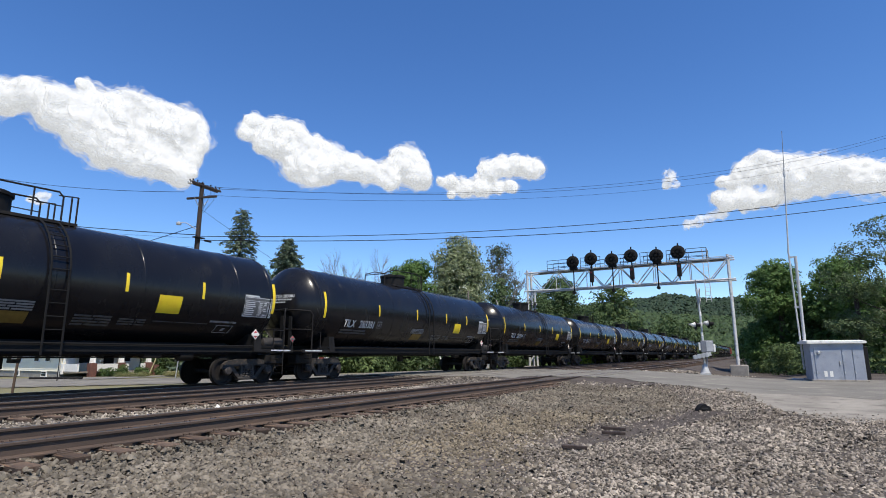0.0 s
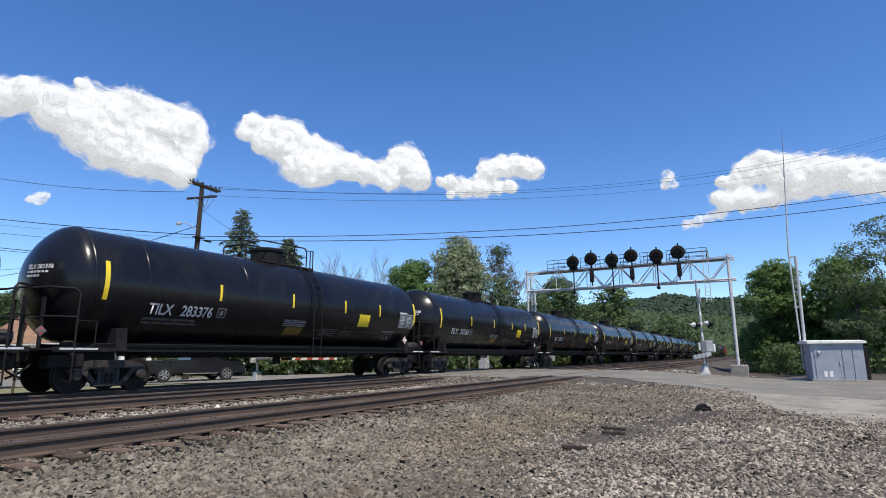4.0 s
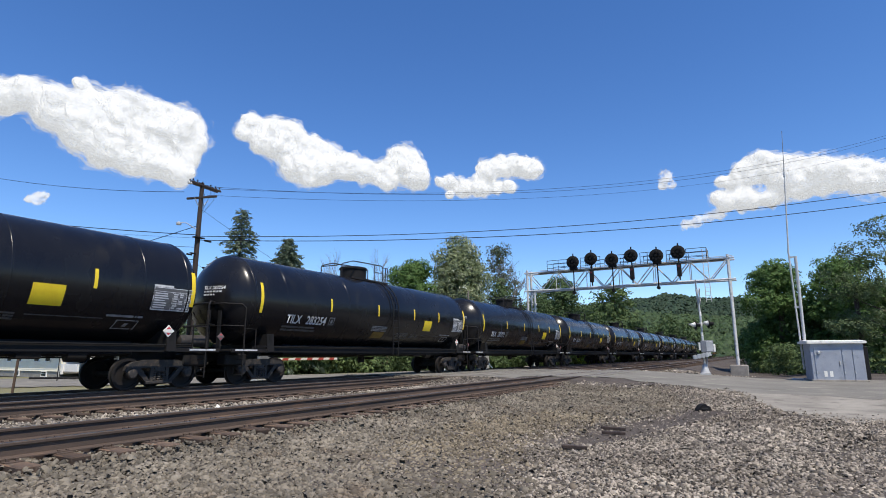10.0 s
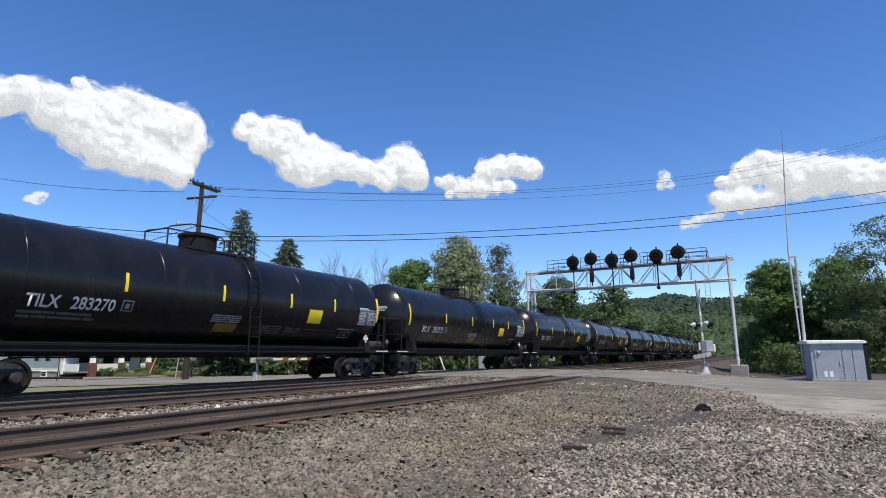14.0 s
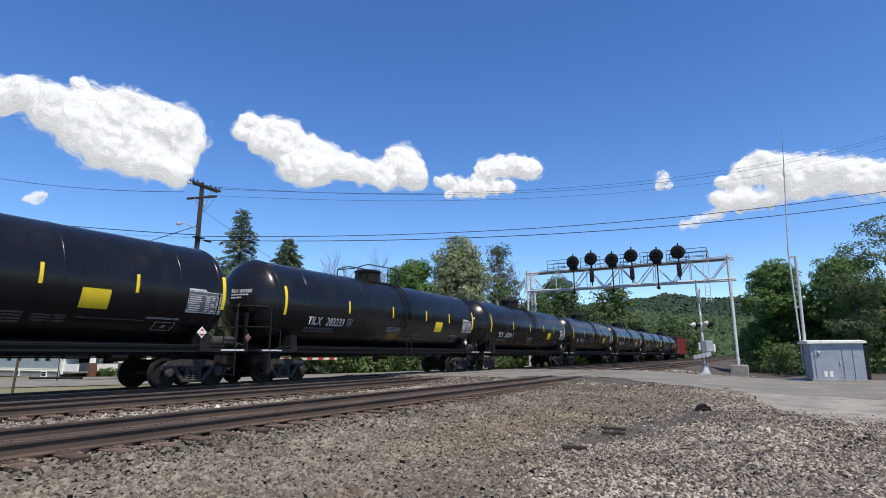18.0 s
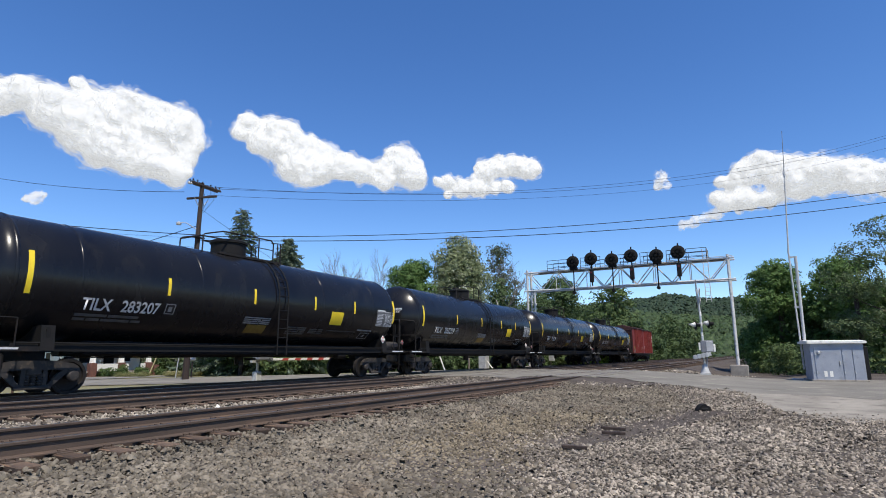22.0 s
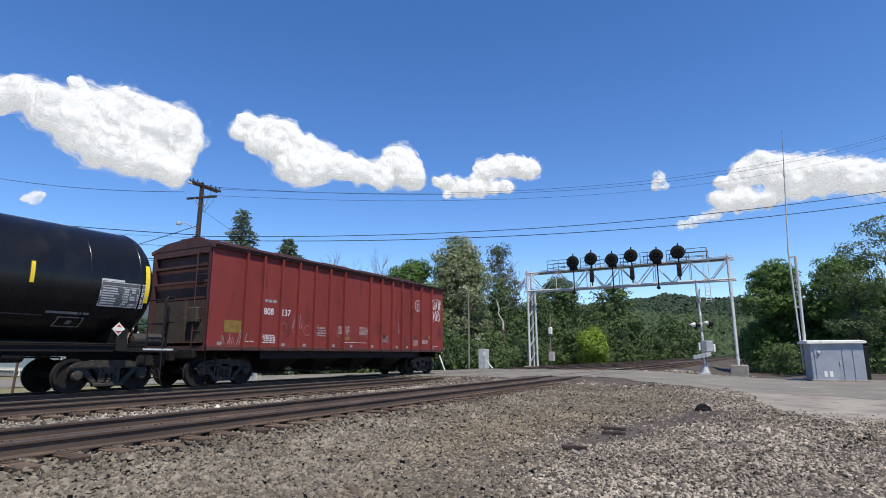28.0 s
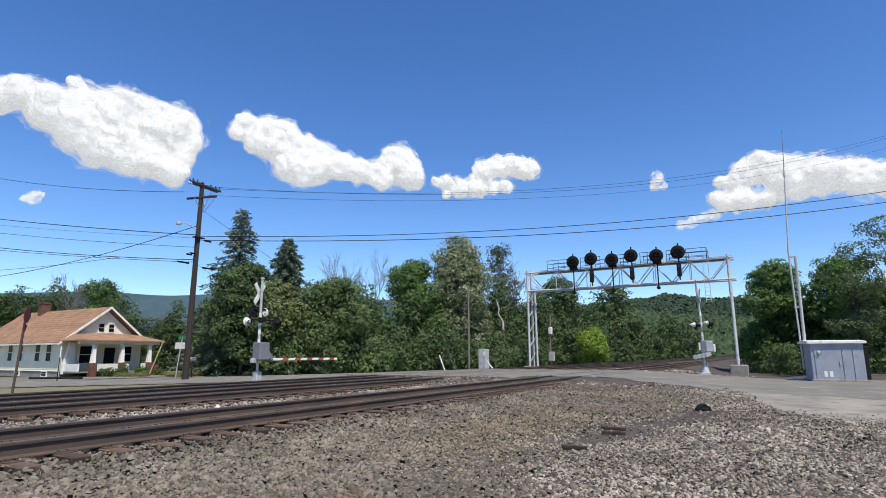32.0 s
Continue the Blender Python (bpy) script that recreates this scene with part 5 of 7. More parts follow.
def utility_pole():
    x, y = -30.6, 22.1
    z = gz(x, y)
    p = thing("utility_pole", "dark brown wooden utility pole with two crossarms", "utility pole", at=(x, y, z))
    h = 12.42
    part("pole", Shape().tube([(0, 0, 0), (0, 0.05, h)], 0.20, 12, 0.13), WOOD, p)
    top_arm = pose(-0.05, 0.30, h - 0.16, 0, 0, 97)
    for dy in (-0.13, 0.13):
        part("crossarm", Shape().box((0, dy, 0), (2.45, 0.10, 0.13), 0.01, top_arm), WOOD, p)
    part("crossarm", Shape().box((0, 0, 0), (2.2, 0.12, 0.13), 0.01, pose(0.12, 0.0, h - 0.98, 0, 0, 16)), WOOD, p)
    for k in (-1.1, -0.75, -0.35, 0.35, 0.75, 1.1):
        for dy in (-0.13, 0.13):
            part("insulator", Shape().lathe([(0.02, 0), (0.02, 0.07), (0.05, 0.08), (0.05, 0.14), (0.02, 0.17)], "z", 8, top_arm @ pose(k, dy, 0.06)), DARK, p)
    part("dead_end_insulator", Shape().lathe([(0.05, -0.2), (0.09, -0.12), (0.05, -0.05), (0.09, 0.02), (0.05, 0.1)], "x", 10, top_arm @ pose(-1.25, -0.1, -0.12)), GALV, p)
    for k, a in ((0.35, 0.5), (0.6, -0.3), (0.8, 0.9)):
        part("jumper_wire", Shape().tube([(0.1, a, h - 0.2), (0.35, a * 0.6 + 0.2, h - 0.2 - k), (0.2, 0.1, h - 1.6 - k * 0.5)], 0.012, 5), MATT_BLACK, p)
    for z_, dy, ln in ((8.75, 0.75, 0.5), (7.05, -0.85, 0.75), (7.0, 0.95, 0.85), (7.6, -0.5, 0.35)):
        part("splice_case", Shape().tube([(0.05, dy - ln / 2, z_ + 0.05 * math.copysign(1, -dy)), (0.05, dy + ln / 2, z_ - 0.05 * math.copysign(1, dy))], 0.055, 10), MATT_BLACK, p, "black cable splice case")
    part("brace", Shape().tube([(0.1, 0.5, h - 1.1), (0, 0, h - 1.7)], 0.025, 6).tube([(0.1, -0.5, h - 1.1), (0, 0, h - 1.7)], 0.025, 6), GALV, p)
    part("cable_bracket", Shape().box((0.15, 0, 8.8), (0.3, 0.7, 0.06)).box((0.1, -0.3, 7.75), (0.1, 0.4, 0.08), 0.02), MATT_BLACK, p)
    part("street_lamp", Shape().tube([(0, 0, 9.3), (-0.2, -0.7, 9.65), (-0.3, -1.1, 9.6)], 0.03, 6).lathe([(0.05, 0), (0.16, -0.08), (0.14, -0.2)], "z", 12, pose(-0.3, -1.15, 9.65)), GALV, p)
    part("guy_wire", Shape().tube([(0, 0, 8.6), (-6, 4.5, 0.1)], 0.015, 5), MATT_BLACK, p)
    return z + h


utility_pole()
wire([((-31.0, 21.2, 11.2), (-49.9, 17.8, 14.37), 0.3)], 0.016)
wire([((-30.5, 23.2, 11.85), (15.4, 74.0, 24.9), 2.6)], 0.012)
wire([((-30.6, 22.6, 11.85), (15.2, 73.0, 24.3), 2.8)], 0.012)
wire([((-30.4, 22.4, 11.2), (15.3, 74.2, 23.5), 2.5)], 0.010)
wire([((-30.5, 22.2, 8.45), (9.42, 47.46, 12.17), 1.0)], 0.022)
wire([((-30.5, 22.2, 8.2), (9.35, 47.58, 11.41), 0.95)], 0.024)
wire([((-30.5, 22.0, 8.5), (-50.2, 18.3, 11.29), 0.1)], 0.026)
wire([((-30.5, 22.0, 7.7), (-50.3, 18.5, 10.24), 0.1)], 0.014)
wire([((-30.5, 22.0, 8.3), (-50.3, 18.4, 10.85), 0.1)], 0.008)
wire([((-30.5, 22.0, 6.9), (-50.4, 18.7, 9.15), 0.15)], 0.024)
wire([((-30.5, 22.0, 6.75), (-50.4, 18.7, 8.95), 0.1)], 0.016)
wire([((-30.6, 22.0, 9.1), (-50.6, 19.1, 6.82), 0.35)], 0.022)
wire([((-37.0, 21.0, 7.5), (-50.6, 19.0, 7.35), 0.1)], 0.014)
wire([((-30.6, 22.2, 6.7), (-44.0, 40.0, 6.3), 0.3)], 0.010)
wire([((-30.5, 22.2, 10.2), (-40.0, 50, 6.0), 0.3)], 0.012)

# ---- small signs and posts behind the tracks ----


def stop_sign():
    x, y = -22.9, 9.8
    s = thing("stop_sign", "faded red stop sign on a leaning thin steel post", "stop sign", at=pose(x, y, gz(x, y), 0, 2, 47))
    part("post", Shape().box((0, 0, 1.35), (0.07, 0.05, 2.75)), RAIL_RUST, s)
    part("plate", Shape().prism([(0.31 * math.cos(radians(22.5 + 45 * k)), 2.82 + 0.31 * math.sin(radians(22.5 + 45 * k))) for k in range(8)], 0.03, 0.045, "x"), SIGN_RED, s, "octagonal plate")
    part("plate", Shape().prism([(-0.16, 2.46), (0, 2.2), (0.16, 2.46)], 0.03, 0.045, "x"), SIGN_RED, s)


stop_sign()


def post(name, label, category, x, y, h, r, material, lean=(0, 0), extra=None):
    p = thing(name, label, category, at=pose(x, y, gz(x, y), lean[0], lean[1], 0))
    part("post", Shape().tube([(0, 0, -0.05), (0, 0, h)], r, 8), material, p)
    for nm, sh, m in extra or ():
        part(nm, sh, m, p)
    return p


post("street_sign", "white sign under a green street name plate on a leaning post", "street sign", -37.0, 25.9, 2.9, 0.04, GALV, (0, 8), [
    ("name_plate", Shape().box((0.02, 0.1, 2.85), (0.02, 0.75, 0.22)), SIGN_GREEN), ("notice_plate", Shape().box((0.03, 0.0, 2.3), (0.02, 0.95, 0.45)), WHITE)])
post("guy_guard", "yellowish plastic guard on a slanting guy wire", "guy guard", -45.0, 29.0, 3.2, 0.05, mat("aged_yellow_plastic", (0.38, 0.34, 0.16), (0.28, 0.25, 0.13), 0.6), (-20, 0))
post("mailbox", "grey mailbox on a short post", "mailbox", -36.2, 26.6, 1.15, 0.05, WOOD, (0, 0), [("box", Shape().box((0, 0, 1.3), (0.3, 0.5, 0.26), 0.08), GALV)])
post("marker_post", "thin dark steel marker post beside the street", "post", -39.5, 19.3, 1.5, 0.03, DARK)
post("marker_post", "thin dark steel marker post beside the street", "post", -50.0, 20.3, 1.2, 0.03, DARK)
post("delineator", "white leaning plastic delineator post", "delineator post", -20.6, 36.4, 1.25, 0.05, WHITE, (6, -20))
post("delineator", "white leaning plastic delineator post", "delineator post", -19.6, 43.0, 1.1, 0.05, WHITE, (14, -34))
post("line_pole", "slim weathered wooden line pole", "line pole", -22.0, 43.0, 6.9, 0.075, WOOD_PALE)
post("line_pole", "slim weathered wooden pole with a white box", "line pole", -20.7, 60.4, 5.9, 0.075, WOOD_PALE, (0, 1), [("meter_box", Shape().box((0.05, -0.1, 4.0), (0.4, 0.3, 0.75), 0.04), WHITE), ("switch_box", Shape().box((0.15, -0.1, 1.2), (0.6, 0.4, 1.0), 0.04), GALV)])
sb = thing("relay_case", "silver relay case on a concrete foot", "relay case", at=(-21.6, 45.1, gz(-21.6, 45.1)))
part("body", Shape().box((0, 0, 1.0), (0.7, 0.75, 1.75), 0.03), GALV, sb)
part("foot", Shape().box((0, 0, 0.06), (0.9, 0.9, 0.14), 0.02), CONCRETE, sb)
part("door", Shape().box((0.36, 0, 1.0), (0.03, 0.64, 1.6), 0.01), GALV, sb)
part("notice", Shape().box((0.2, -0.38, 1.5), (0.14, 0.01, 0.3)), WHITE, sb)
bar = thing("parking_barrier", "low fallen rail lying at the edge of the street", "barrier", at=pose(-41.5, 20.2, gz(-41.5, 20.2) + 0.05, 0, 0, 35))
part("rail", Shape().box((0, 0, 0.12), (3.4, 0.14, 0.14), 0.03), DARK, bar)

# Rubbish on the gravel.
tyre = thing("tyre_scrap", "black piece of torn tyre on the gravel", "tyre scrap", at=pose(-1.62, 17.3, gz(-1.62, 17.3), 0, 0, 40) @ Matrix.Scale(0.72, 4))
part("scrap", Shape().box((0.0, 0, 0.07), (0.36, 0.3, 0.2), 0.07).prism([(-0.30, 0.0), (-0.22, 0.13), (-0.10, 0.24), (0.04, 0.27), (0.13, 0.20), (0.24, 0.16), (0.30, 0.04), (0.25, -0.02), (0.0, -0.04), (-0.2, -0.03)], -0.12, 0.12, "y"), MATT_BLACK, tyre)
for k, (x, y, w, a) in enumerate(((-2.92, 12.35, 0.50, 20), (-2.80, 11.85, 0.46, 28), (-2.80, 9.15, 0.40, 25))):
    pl = thing("scrap_plank", "short weathered plank half sunk in the gravel", "plank", "planks on the gravel", at=pose(x, y, gz(x, y) + 0.02, 2, 3, a))
    part("plank", Shape().box((0, 0, 0.03), (w, 0.07, 0.06), 0.01), WOOD, pl)

paper = thing("paper_scrap", "crumpled white scrap of paper between the tracks", "paper scrap", at=(-11.6, 9.3, gz(-11.6, 9.3) + 0.05))
part("scrap", Shape().add([(-0.08, 0, 0), (0.02, -0.03, 0.02), (0.09, 0.02, 0.01), (0.02, 0.04, 0.06), (-0.03, 0.02, 0.09)], [(0, 1, 3), (1, 2, 3), (0, 3, 4), (1, 4, 3)]), WHITE, paper)

# ---- the house ----


def house():
    """A one-storey bungalow with a gable to the tracks and a porch before it."""
    gy = -0.85
    h = thing("house", "cream bungalow with a brown shingle roof and an open porch", "house", at=(0, 0, gy))
    x0, x1, y0, y1 = -52.34, -67.5, 25.7, 32.7
    ym = (y0 + y1) / 2
    eave, apex = 3.2, 6.1
    part("foundation", Shape().box(((x0 + x1) / 2, ym, 0.25), (x0 - x1 - 0.1, y1 - y0 - 0.1, 0.55)), BLOCK, h, "grey block foundation")
    w = part("wall", Shape().box(((x0 + x1) / 2, y0 + 0.09, 1.87), (x0 - x1, 0.18, 2.70)), SIDING, h)
    for k in range(17):
        part("siding_board", Shape().prism([(y0 - 0.022, 0.53 + k * 0.157), (y0, 0.53 + k * 0.157), (y0, 0.68 + k * 0.157)], x0, x1, "x"), SIDING, w)
    part("wall", Shape().box(((x0 + x1) / 2, y1 - 0.09, 1.87), (x0 - x1, 0.18, 2.70)), SIDING, h)
    part("wall", Shape().prism([(y0 + 0.18, 0.52), (y1 - 0.18, 0.52), (y1 - 0.18, 3.2), (ym, apex - 0.2), (y0 + 0.18, 3.2)], x0 - 0.18, x0, "x"), SIDING, h)
    part("wall", Shape().prism([(y0 + 0.18, 0.52), (y1 - 0.18, 0.52), (y1 - 0.18, 3.2), (ym, apex - 0.2), (y0 + 0.18, 3.2)], x1, x1 + 0.18, "x"), SIDING, h)
    over, rake = 0.55, 0.50
    slope = (apex - 0.05 - eave) / (ym - y0)
    for s in (-1, 1):
        ye = ym + s * (ym - y0 + over)
        ze = apex - slope * (ym - y0 + over)
        rf = part("roof", Shape().prism([(ym, apex), (ye, ze), (ye, ze + 0.14), (ym, apex + 0.16)], x0 + rake, x1 - rake, "x"), SHINGLE, h, "brown asphalt shingle roof slope")
        if s < 0:
            rows = 15
            for r in range(rows):
                t0, t1 = r / rows, (r + 1) / rows
                ya, yb = ye + (ym - ye) * t0, ye + (ym - ye) * t1
                za, zb = ze + 0.14 + (apex + 0.02 - ze) * t0, ze + 0.14 + (apex + 0.02 - ze) * t1
                part("shingle_course", Shape().prism([(ya - 0.01, za + 0.012), (yb, zb + 0.004), (yb, zb + 0.016), (ya - 0.01, za + 0.026)], x0 + rake, x1 - rake, "x"), SHINGLE, rf)
        part("fascia", Shape().prism([(ym, apex - 0.02), (ye, ze - 0.02), (ye, ze + 0.2), (ym, apex + 0.2)], x0 + rake, x0 + rake + 0.06, "x"), WHITE, h, "white rake board")
        part("gutter", Shape().box(((x0 + x1) / 2, ye - s * -0.04, ze + 0.05), (x0 - x1 + 2 * rake, 0.1, 0.12)), WHITE, h)
    part("chimney", Shape().box((x0 - 11.2, ym - 0.2, apex + 0.25), (0.75, 0.75, 1.5), 0.02).box((x0 - 11.2, ym - 0.2, apex + 1.0), (0.9, 0.9, 0.14), 0.02), BRICK, h, "brown brick chimney")
    # Side windows and cellar lights.
    def window(cx, cy, cz, ww, wh, axis):
        fr = part("window", Shape().box((cx, cy, cz), (ww + 0.16, 0.1, wh + 0.16) if axis == "y" else (0.1, ww + 0.16, wh + 0.16)), WHITE, h, "white framed window")
        d = -0.055 if axis == "y" else 0.055
        for k in (-1, 1):
            c = (cx, cy + d, cz + k * wh / 4) if axis == "y" else (cx + d, cy, cz + k * wh / 4)
            part("pane", Shape().box(c, (ww - 0.05, 0.02, wh / 2 - 0.05) if axis == "y" else (0.02, ww - 0.05, wh / 2 - 0.05)), GLASS, fr)
    for x in (-64.0, -61.3, -59.4, -56.3, -54.4):
        window(x, y0 - 0.02, 2.15, 0.75, 1.55, "y")
    for x in (-59.7, -54.9):
        window(x, y0 + 0.02, 0.30, 0.75, 0.38, "y")
    for y in (ym - 0.45, ym + 0.45):
        window(x0, y, 4.35, 0.5, 0.75, "x")
    window(x0, 27.8, 1.95, 1.4, 1.5, "x")
    window(x0, 31.3, 2.0, 0.9, 1.4, "x")
    dr = part("door", Shape().box((x0 + 0.03, 29.7, 1.55), (0.1, 0.95, 2.05)), GLASS, h, "dark front door")
    part("door_frame", Shape().box((x0 + 0.02, 29.16, 1.6), (0.12, 0.1, 2.2)).box((x0 + 0.02, 30.24, 1.6), (0.12, 0.1, 2.2)), WHITE, dr)
    # Porch.
    px, pa, pb = -49.7, 25.5, 32.9
    part("porch_floor", Shape().box(((x0 + px) / 2, (pa + pb) / 2, 0.47), (px - x0, pb - pa - 0.4, 0.12)), WOOD_PALE, h)
    part("porch_roof", Shape().add([(x0, pa + 0.9, 3.85), (x0, pb - 0.9, 3.85), (px + 0.45, pa - 0.2, 3.18), (px + 0.45, pb + 0.2, 3.18), (x0, pa - 0.2, 3.18), (x0, pb + 0.2, 3.18),
                                    (px + 0.45, pa - 0.2, 3.06), (px + 0.45, pb + 0.2, 3.06), (x0, pa - 0.2, 3.06), (x0, pb + 0.2, 3.06)],
                                   [(0, 2, 3, 1), (0, 4, 2), (1, 3, 5), (2, 6, 7, 3), (4, 8, 6, 2), (3, 7, 9, 5), (6, 8, 9, 7)]), SHINGLE, h, "low shingled porch roof")
    part("porch_beam", Shape().box((px, (pa + pb) / 2, 2.95), (0.2, pb - pa - 0.2, 0.25)), WHITE, h)
    for y in (pa + 1.4, 29.35, pb - 1.0):
        col = part("porch_column", Shape().lathe([(0.26, 1.25), (0.24, 1.3), (0.17, 2.7), (0.24, 2.75), (0.24, 2.85)], "z", 4, pose(px, y, 0, 0, 0, 45)), WHITE, h, "tapered white porch column")
        part("pier", Shape().box((px, y, 0.62), (0.55, 0.55, 1.25), 0.02), BRICK, col, "brown brick pier")
    for a, b in ((pa + 1.7, 29.05), (29.65, 30.05), (31.2, pb - 1.3)):
        part("parapet", Shape().box((px, (a + b) / 2, 0.85), (0.16, b - a, 0.62)), WHITE, h, "white boarded porch wall")
    part("parapet", Shape().box(((x0 + px) / 2, pa + 0.3, 0.85), (px - x0, 0.14, 0.62)), WHITE, h)
    part("pier", Shape().box((px, pb - 0.3, 0.5), (0.5, 0.5, 1.0), 0.02), BRICK, h)
    part("corner_pilaster", Shape().prism([(pa + 0.1, 0.3), (pa + 1.2, 0.3), (pa + 0.9, 3.0), (pa + 0.4, 3.0)], x0 + 0.3, x0 + 0.55, "x"), WHITE, h, "white battered corner panel")
    part("steps", Shape().box((px + 0.4, 30.6, 0.3), (0.5, 1.0, 0.3)).box((px + 0.8, 30.6, 0.15), (0.5, 1.0, 0.3)), CONCRETE, h)
    part("downpipe", Shape().tube([(x0 + 0.4, pa - 0.1, 0.0), (x0 + 0.4, pa - 0.1, 3.0)], 0.05, 6), WHITE, h)


house()
# ---- trees and woods ----


def leaves(name, lobes, clumps, per, size, material, seed, parent=None, spread=0.45, droop=0.0, up=0.35, label=""):
    """A crown of small leaves: clumps like little domes near the surface of lobes (x, y, z, rx, ry, rz), their leaves turned outwards."""
    per, size = int(per * 2.6), size * 0.72
    g = np.random.default_rng(seed)
    lobes = np.array(lobes, float)
    wgt = (lobes[:, 3] * lobes[:, 5]) ** 1.0
    pick = g.choice(len(lobes), clumps, p=wgt / wgt.sum())
    d = g.normal(0, 1, (clumps, 3))
    d /= np.linalg.norm(d, axis=1, keepdims=True)
    rad = g.uniform(0.35, 1.06, (clumps, 1)) ** 0.55
    c = lobes[pick, :3] + d * rad * lobes[pick, 3:]
    n = clumps * per
    own = np.repeat(g.uniform(0.65, 1.5, (clumps, 1)), per, 0)
    out = g.normal(0, 1, (n, 3)) + np.repeat(d, per, 0) * 0.6 + np.array([0, 0, 0.55])
    out /= np.linalg.norm(out, axis=1, keepdims=True)
    p = np.repeat(c, per, 0) + out * own * spread * 1.45 * g.uniform(0.55, 1.08, (n, 1)) * np.array([1, 1, 0.66])
    nrm = out * 1.25 + g.normal(0, 0.55, (n, 3)) + np.array([0, 0, up]) + np.repeat(d, per, 0) * 0.35
    nrm /= np.linalg.norm(nrm, axis=1, keepdims=True)
    a = np.cross(nrm, g.normal(0, 1, (n, 3)))
    a /= np.linalg.norm(a, axis=1, keepdims=True)
    b = np.cross(nrm, a)
    s = size * g.uniform(0.55, 1.35, (n, 1))
    a, b = a * s, b * s
    bend = nrm * s * 0.22
    v = np.stack([p - a - bend, p - b * 0.9, p + a + bend], 1).reshape(-1, 3)
    f = np.arange(3 * n).reshape(-1, 3)
    me = raw_mesh(name, v, f, 3, material)
    ob = new(name, me)
    if parent:
        ob.parent = parent
    if label:
        ob["label"] = label
    return ob


def limb(sh, a, b, r0, r1, rng, kinks=4, sway=0.12):
    a, b = Vector(a), Vector(b)
    ln = (b - a).length
    pts = [a.lerp(b, k / kinks) + Vector((rng.uniform(-1, 1), rng.uniform(-1, 1), rng.uniform(-0.5, 0.5))) * ln * sway * (0 < k < kinks) for k in range(kinks + 1)]
    sh.tube(pts, r0, 7, r1)
    return pts


def broad_tree(label, x, y, h, w, seed, material, clumps=520, size=0.26, low=0.22, lobes=None, bark=None, name="tree", per=9, spread=0.42, tall=1.0):
    """Tapered trunk, limbs, and a crown of leaf clumps with an uneven outline."""
    rng = random.Random(seed)
    z = gz(x, y)
    t = thing(name, label, "tree", at=(x, y, z))
    made = []
    if lobes is None:
        lobes = []
        k = 9
        for q in range(k):
            f = q / (k - 1)
            zz = h * (low + (0.93 - low) * f)
            wide = w / 2 * (0.35 + 0.65 * math.sin(math.pi * (0.22 + 0.66 * f)))
            for _ in range(2):
                a = rng.uniform(0, 2 * math.pi)
                rr = wide * rng.uniform(0.38, 0.55)
                off = max(wide - rr, 0) * rng.uniform(0.75, 1.1)
                lobes.append((off * math.cos(a), off * math.sin(a), min(zz, h - rr * 0.8), rr, rr, rr * rng.uniform(0.7, 0.95) * tall))
        lobes.append((0, 0, h - w * 0.16, w * 0.17, w * 0.17, w * 0.16))
    trunk = Shape()
    limb(trunk, (0, 0, -0.2), (rng.uniform(-0.2, 0.2), rng.uniform(-0.2, 0.2), h * 0.72), max(w * 0.035, 0.12), 0.06, rng, 5, 0.02)
    for lb in lobes[::2]:
        limb(trunk, (0, 0, max(h * 0.15, lb[2] * rng.uniform(0.45, 0.7))), lb[:3], max(w * 0.014, 0.05), 0.02, rng, 4, 0.06)
    part("trunk", trunk, bark or BARK, t)
    leaves("crown", lobes, clumps, per, size, material, seed, t, spread)
    return t


def spruce(label, x, y, h, w, seed, low=0.05, dens=1.0):
    rng = random.Random(seed)
    g = np.random.default_rng(seed)
    z = gz(x, y)
    t = thing("spruce", label, "tree", at=(x, y, z))
    wood = Shape().tube([(0, 0, -0.2), (0, 0, h * 0.97)], w * 0.035, 8, 0.02)
    pts, dirs = [], []
    k = 0.0
    zz = h * low
    while zz < h * 0.985:
        f = zz / h
        r = w / 2 * (1 - f) ** 0.75 * rng.uniform(0.78, 1.12) + 0.12
        nb = 6 if f > 0.6 else 8
        for b in range(nb):
            a = k + b * 2 * math.pi / nb + rng.uniform(-0.25, 0.25)
            rr = r * rng.uniform(0.7, 1.1)
            tip = Vector((rr * math.cos(a), rr * math.sin(a), zz - rr * 0.28 + rng.uniform(-0.1, 0.15)))
            wood.tube([(0, 0, zz), tuple(tip * 0.5 + Vector((0, 0, zz * 0.5 + 0.04))), tuple(tip)], 0.025, 4, 0.008, False)
            m = int(max(12, rr * 34) * dens)
            s = g.uniform(0.15, 1.02, m)
            base = np.array([0, 0, zz])
            p = base + (np.array(tip) - base) * s[:, None] + g.normal(0, 0.07, (m, 3)) * np.array([1.5, 1.5, 0.9])
            p[:, 2] -= g.uniform(0, 0.22, m)
            pts.append(p)
            dirs.append(np.tile(np.array([math.cos(a), math.sin(a), -0.35]), (m, 1)))
        k += 0.7
        zz += h * 0.026 + 0.05
    p, d = np.concatenate(pts), np.concatenate(dirs)
    n = len(p)
    d = d + g.normal(0, 0.45, (n, 3))
    d /= np.linalg.norm(d, axis=1, keepdims=True)
    side = np.cross(d, g.normal(0, 1, (n, 3)))
    side /= np.linalg.norm(side, axis=1, keepdims=True)
    s = g.uniform(0.11, 0.25, (n, 1))
    v = np.stack([p - d * s, p - side * s * 0.3, p + d * s, p + side * s * 0.3], 1).reshape(-1, 3)
    part("trunk", wood, BARK, t)
    ob = new("crown", raw_mesh("crown", v, np.arange(4 * n).reshape(-1, 4), 4, NEEDLE))
    ob.parent = t
    return t


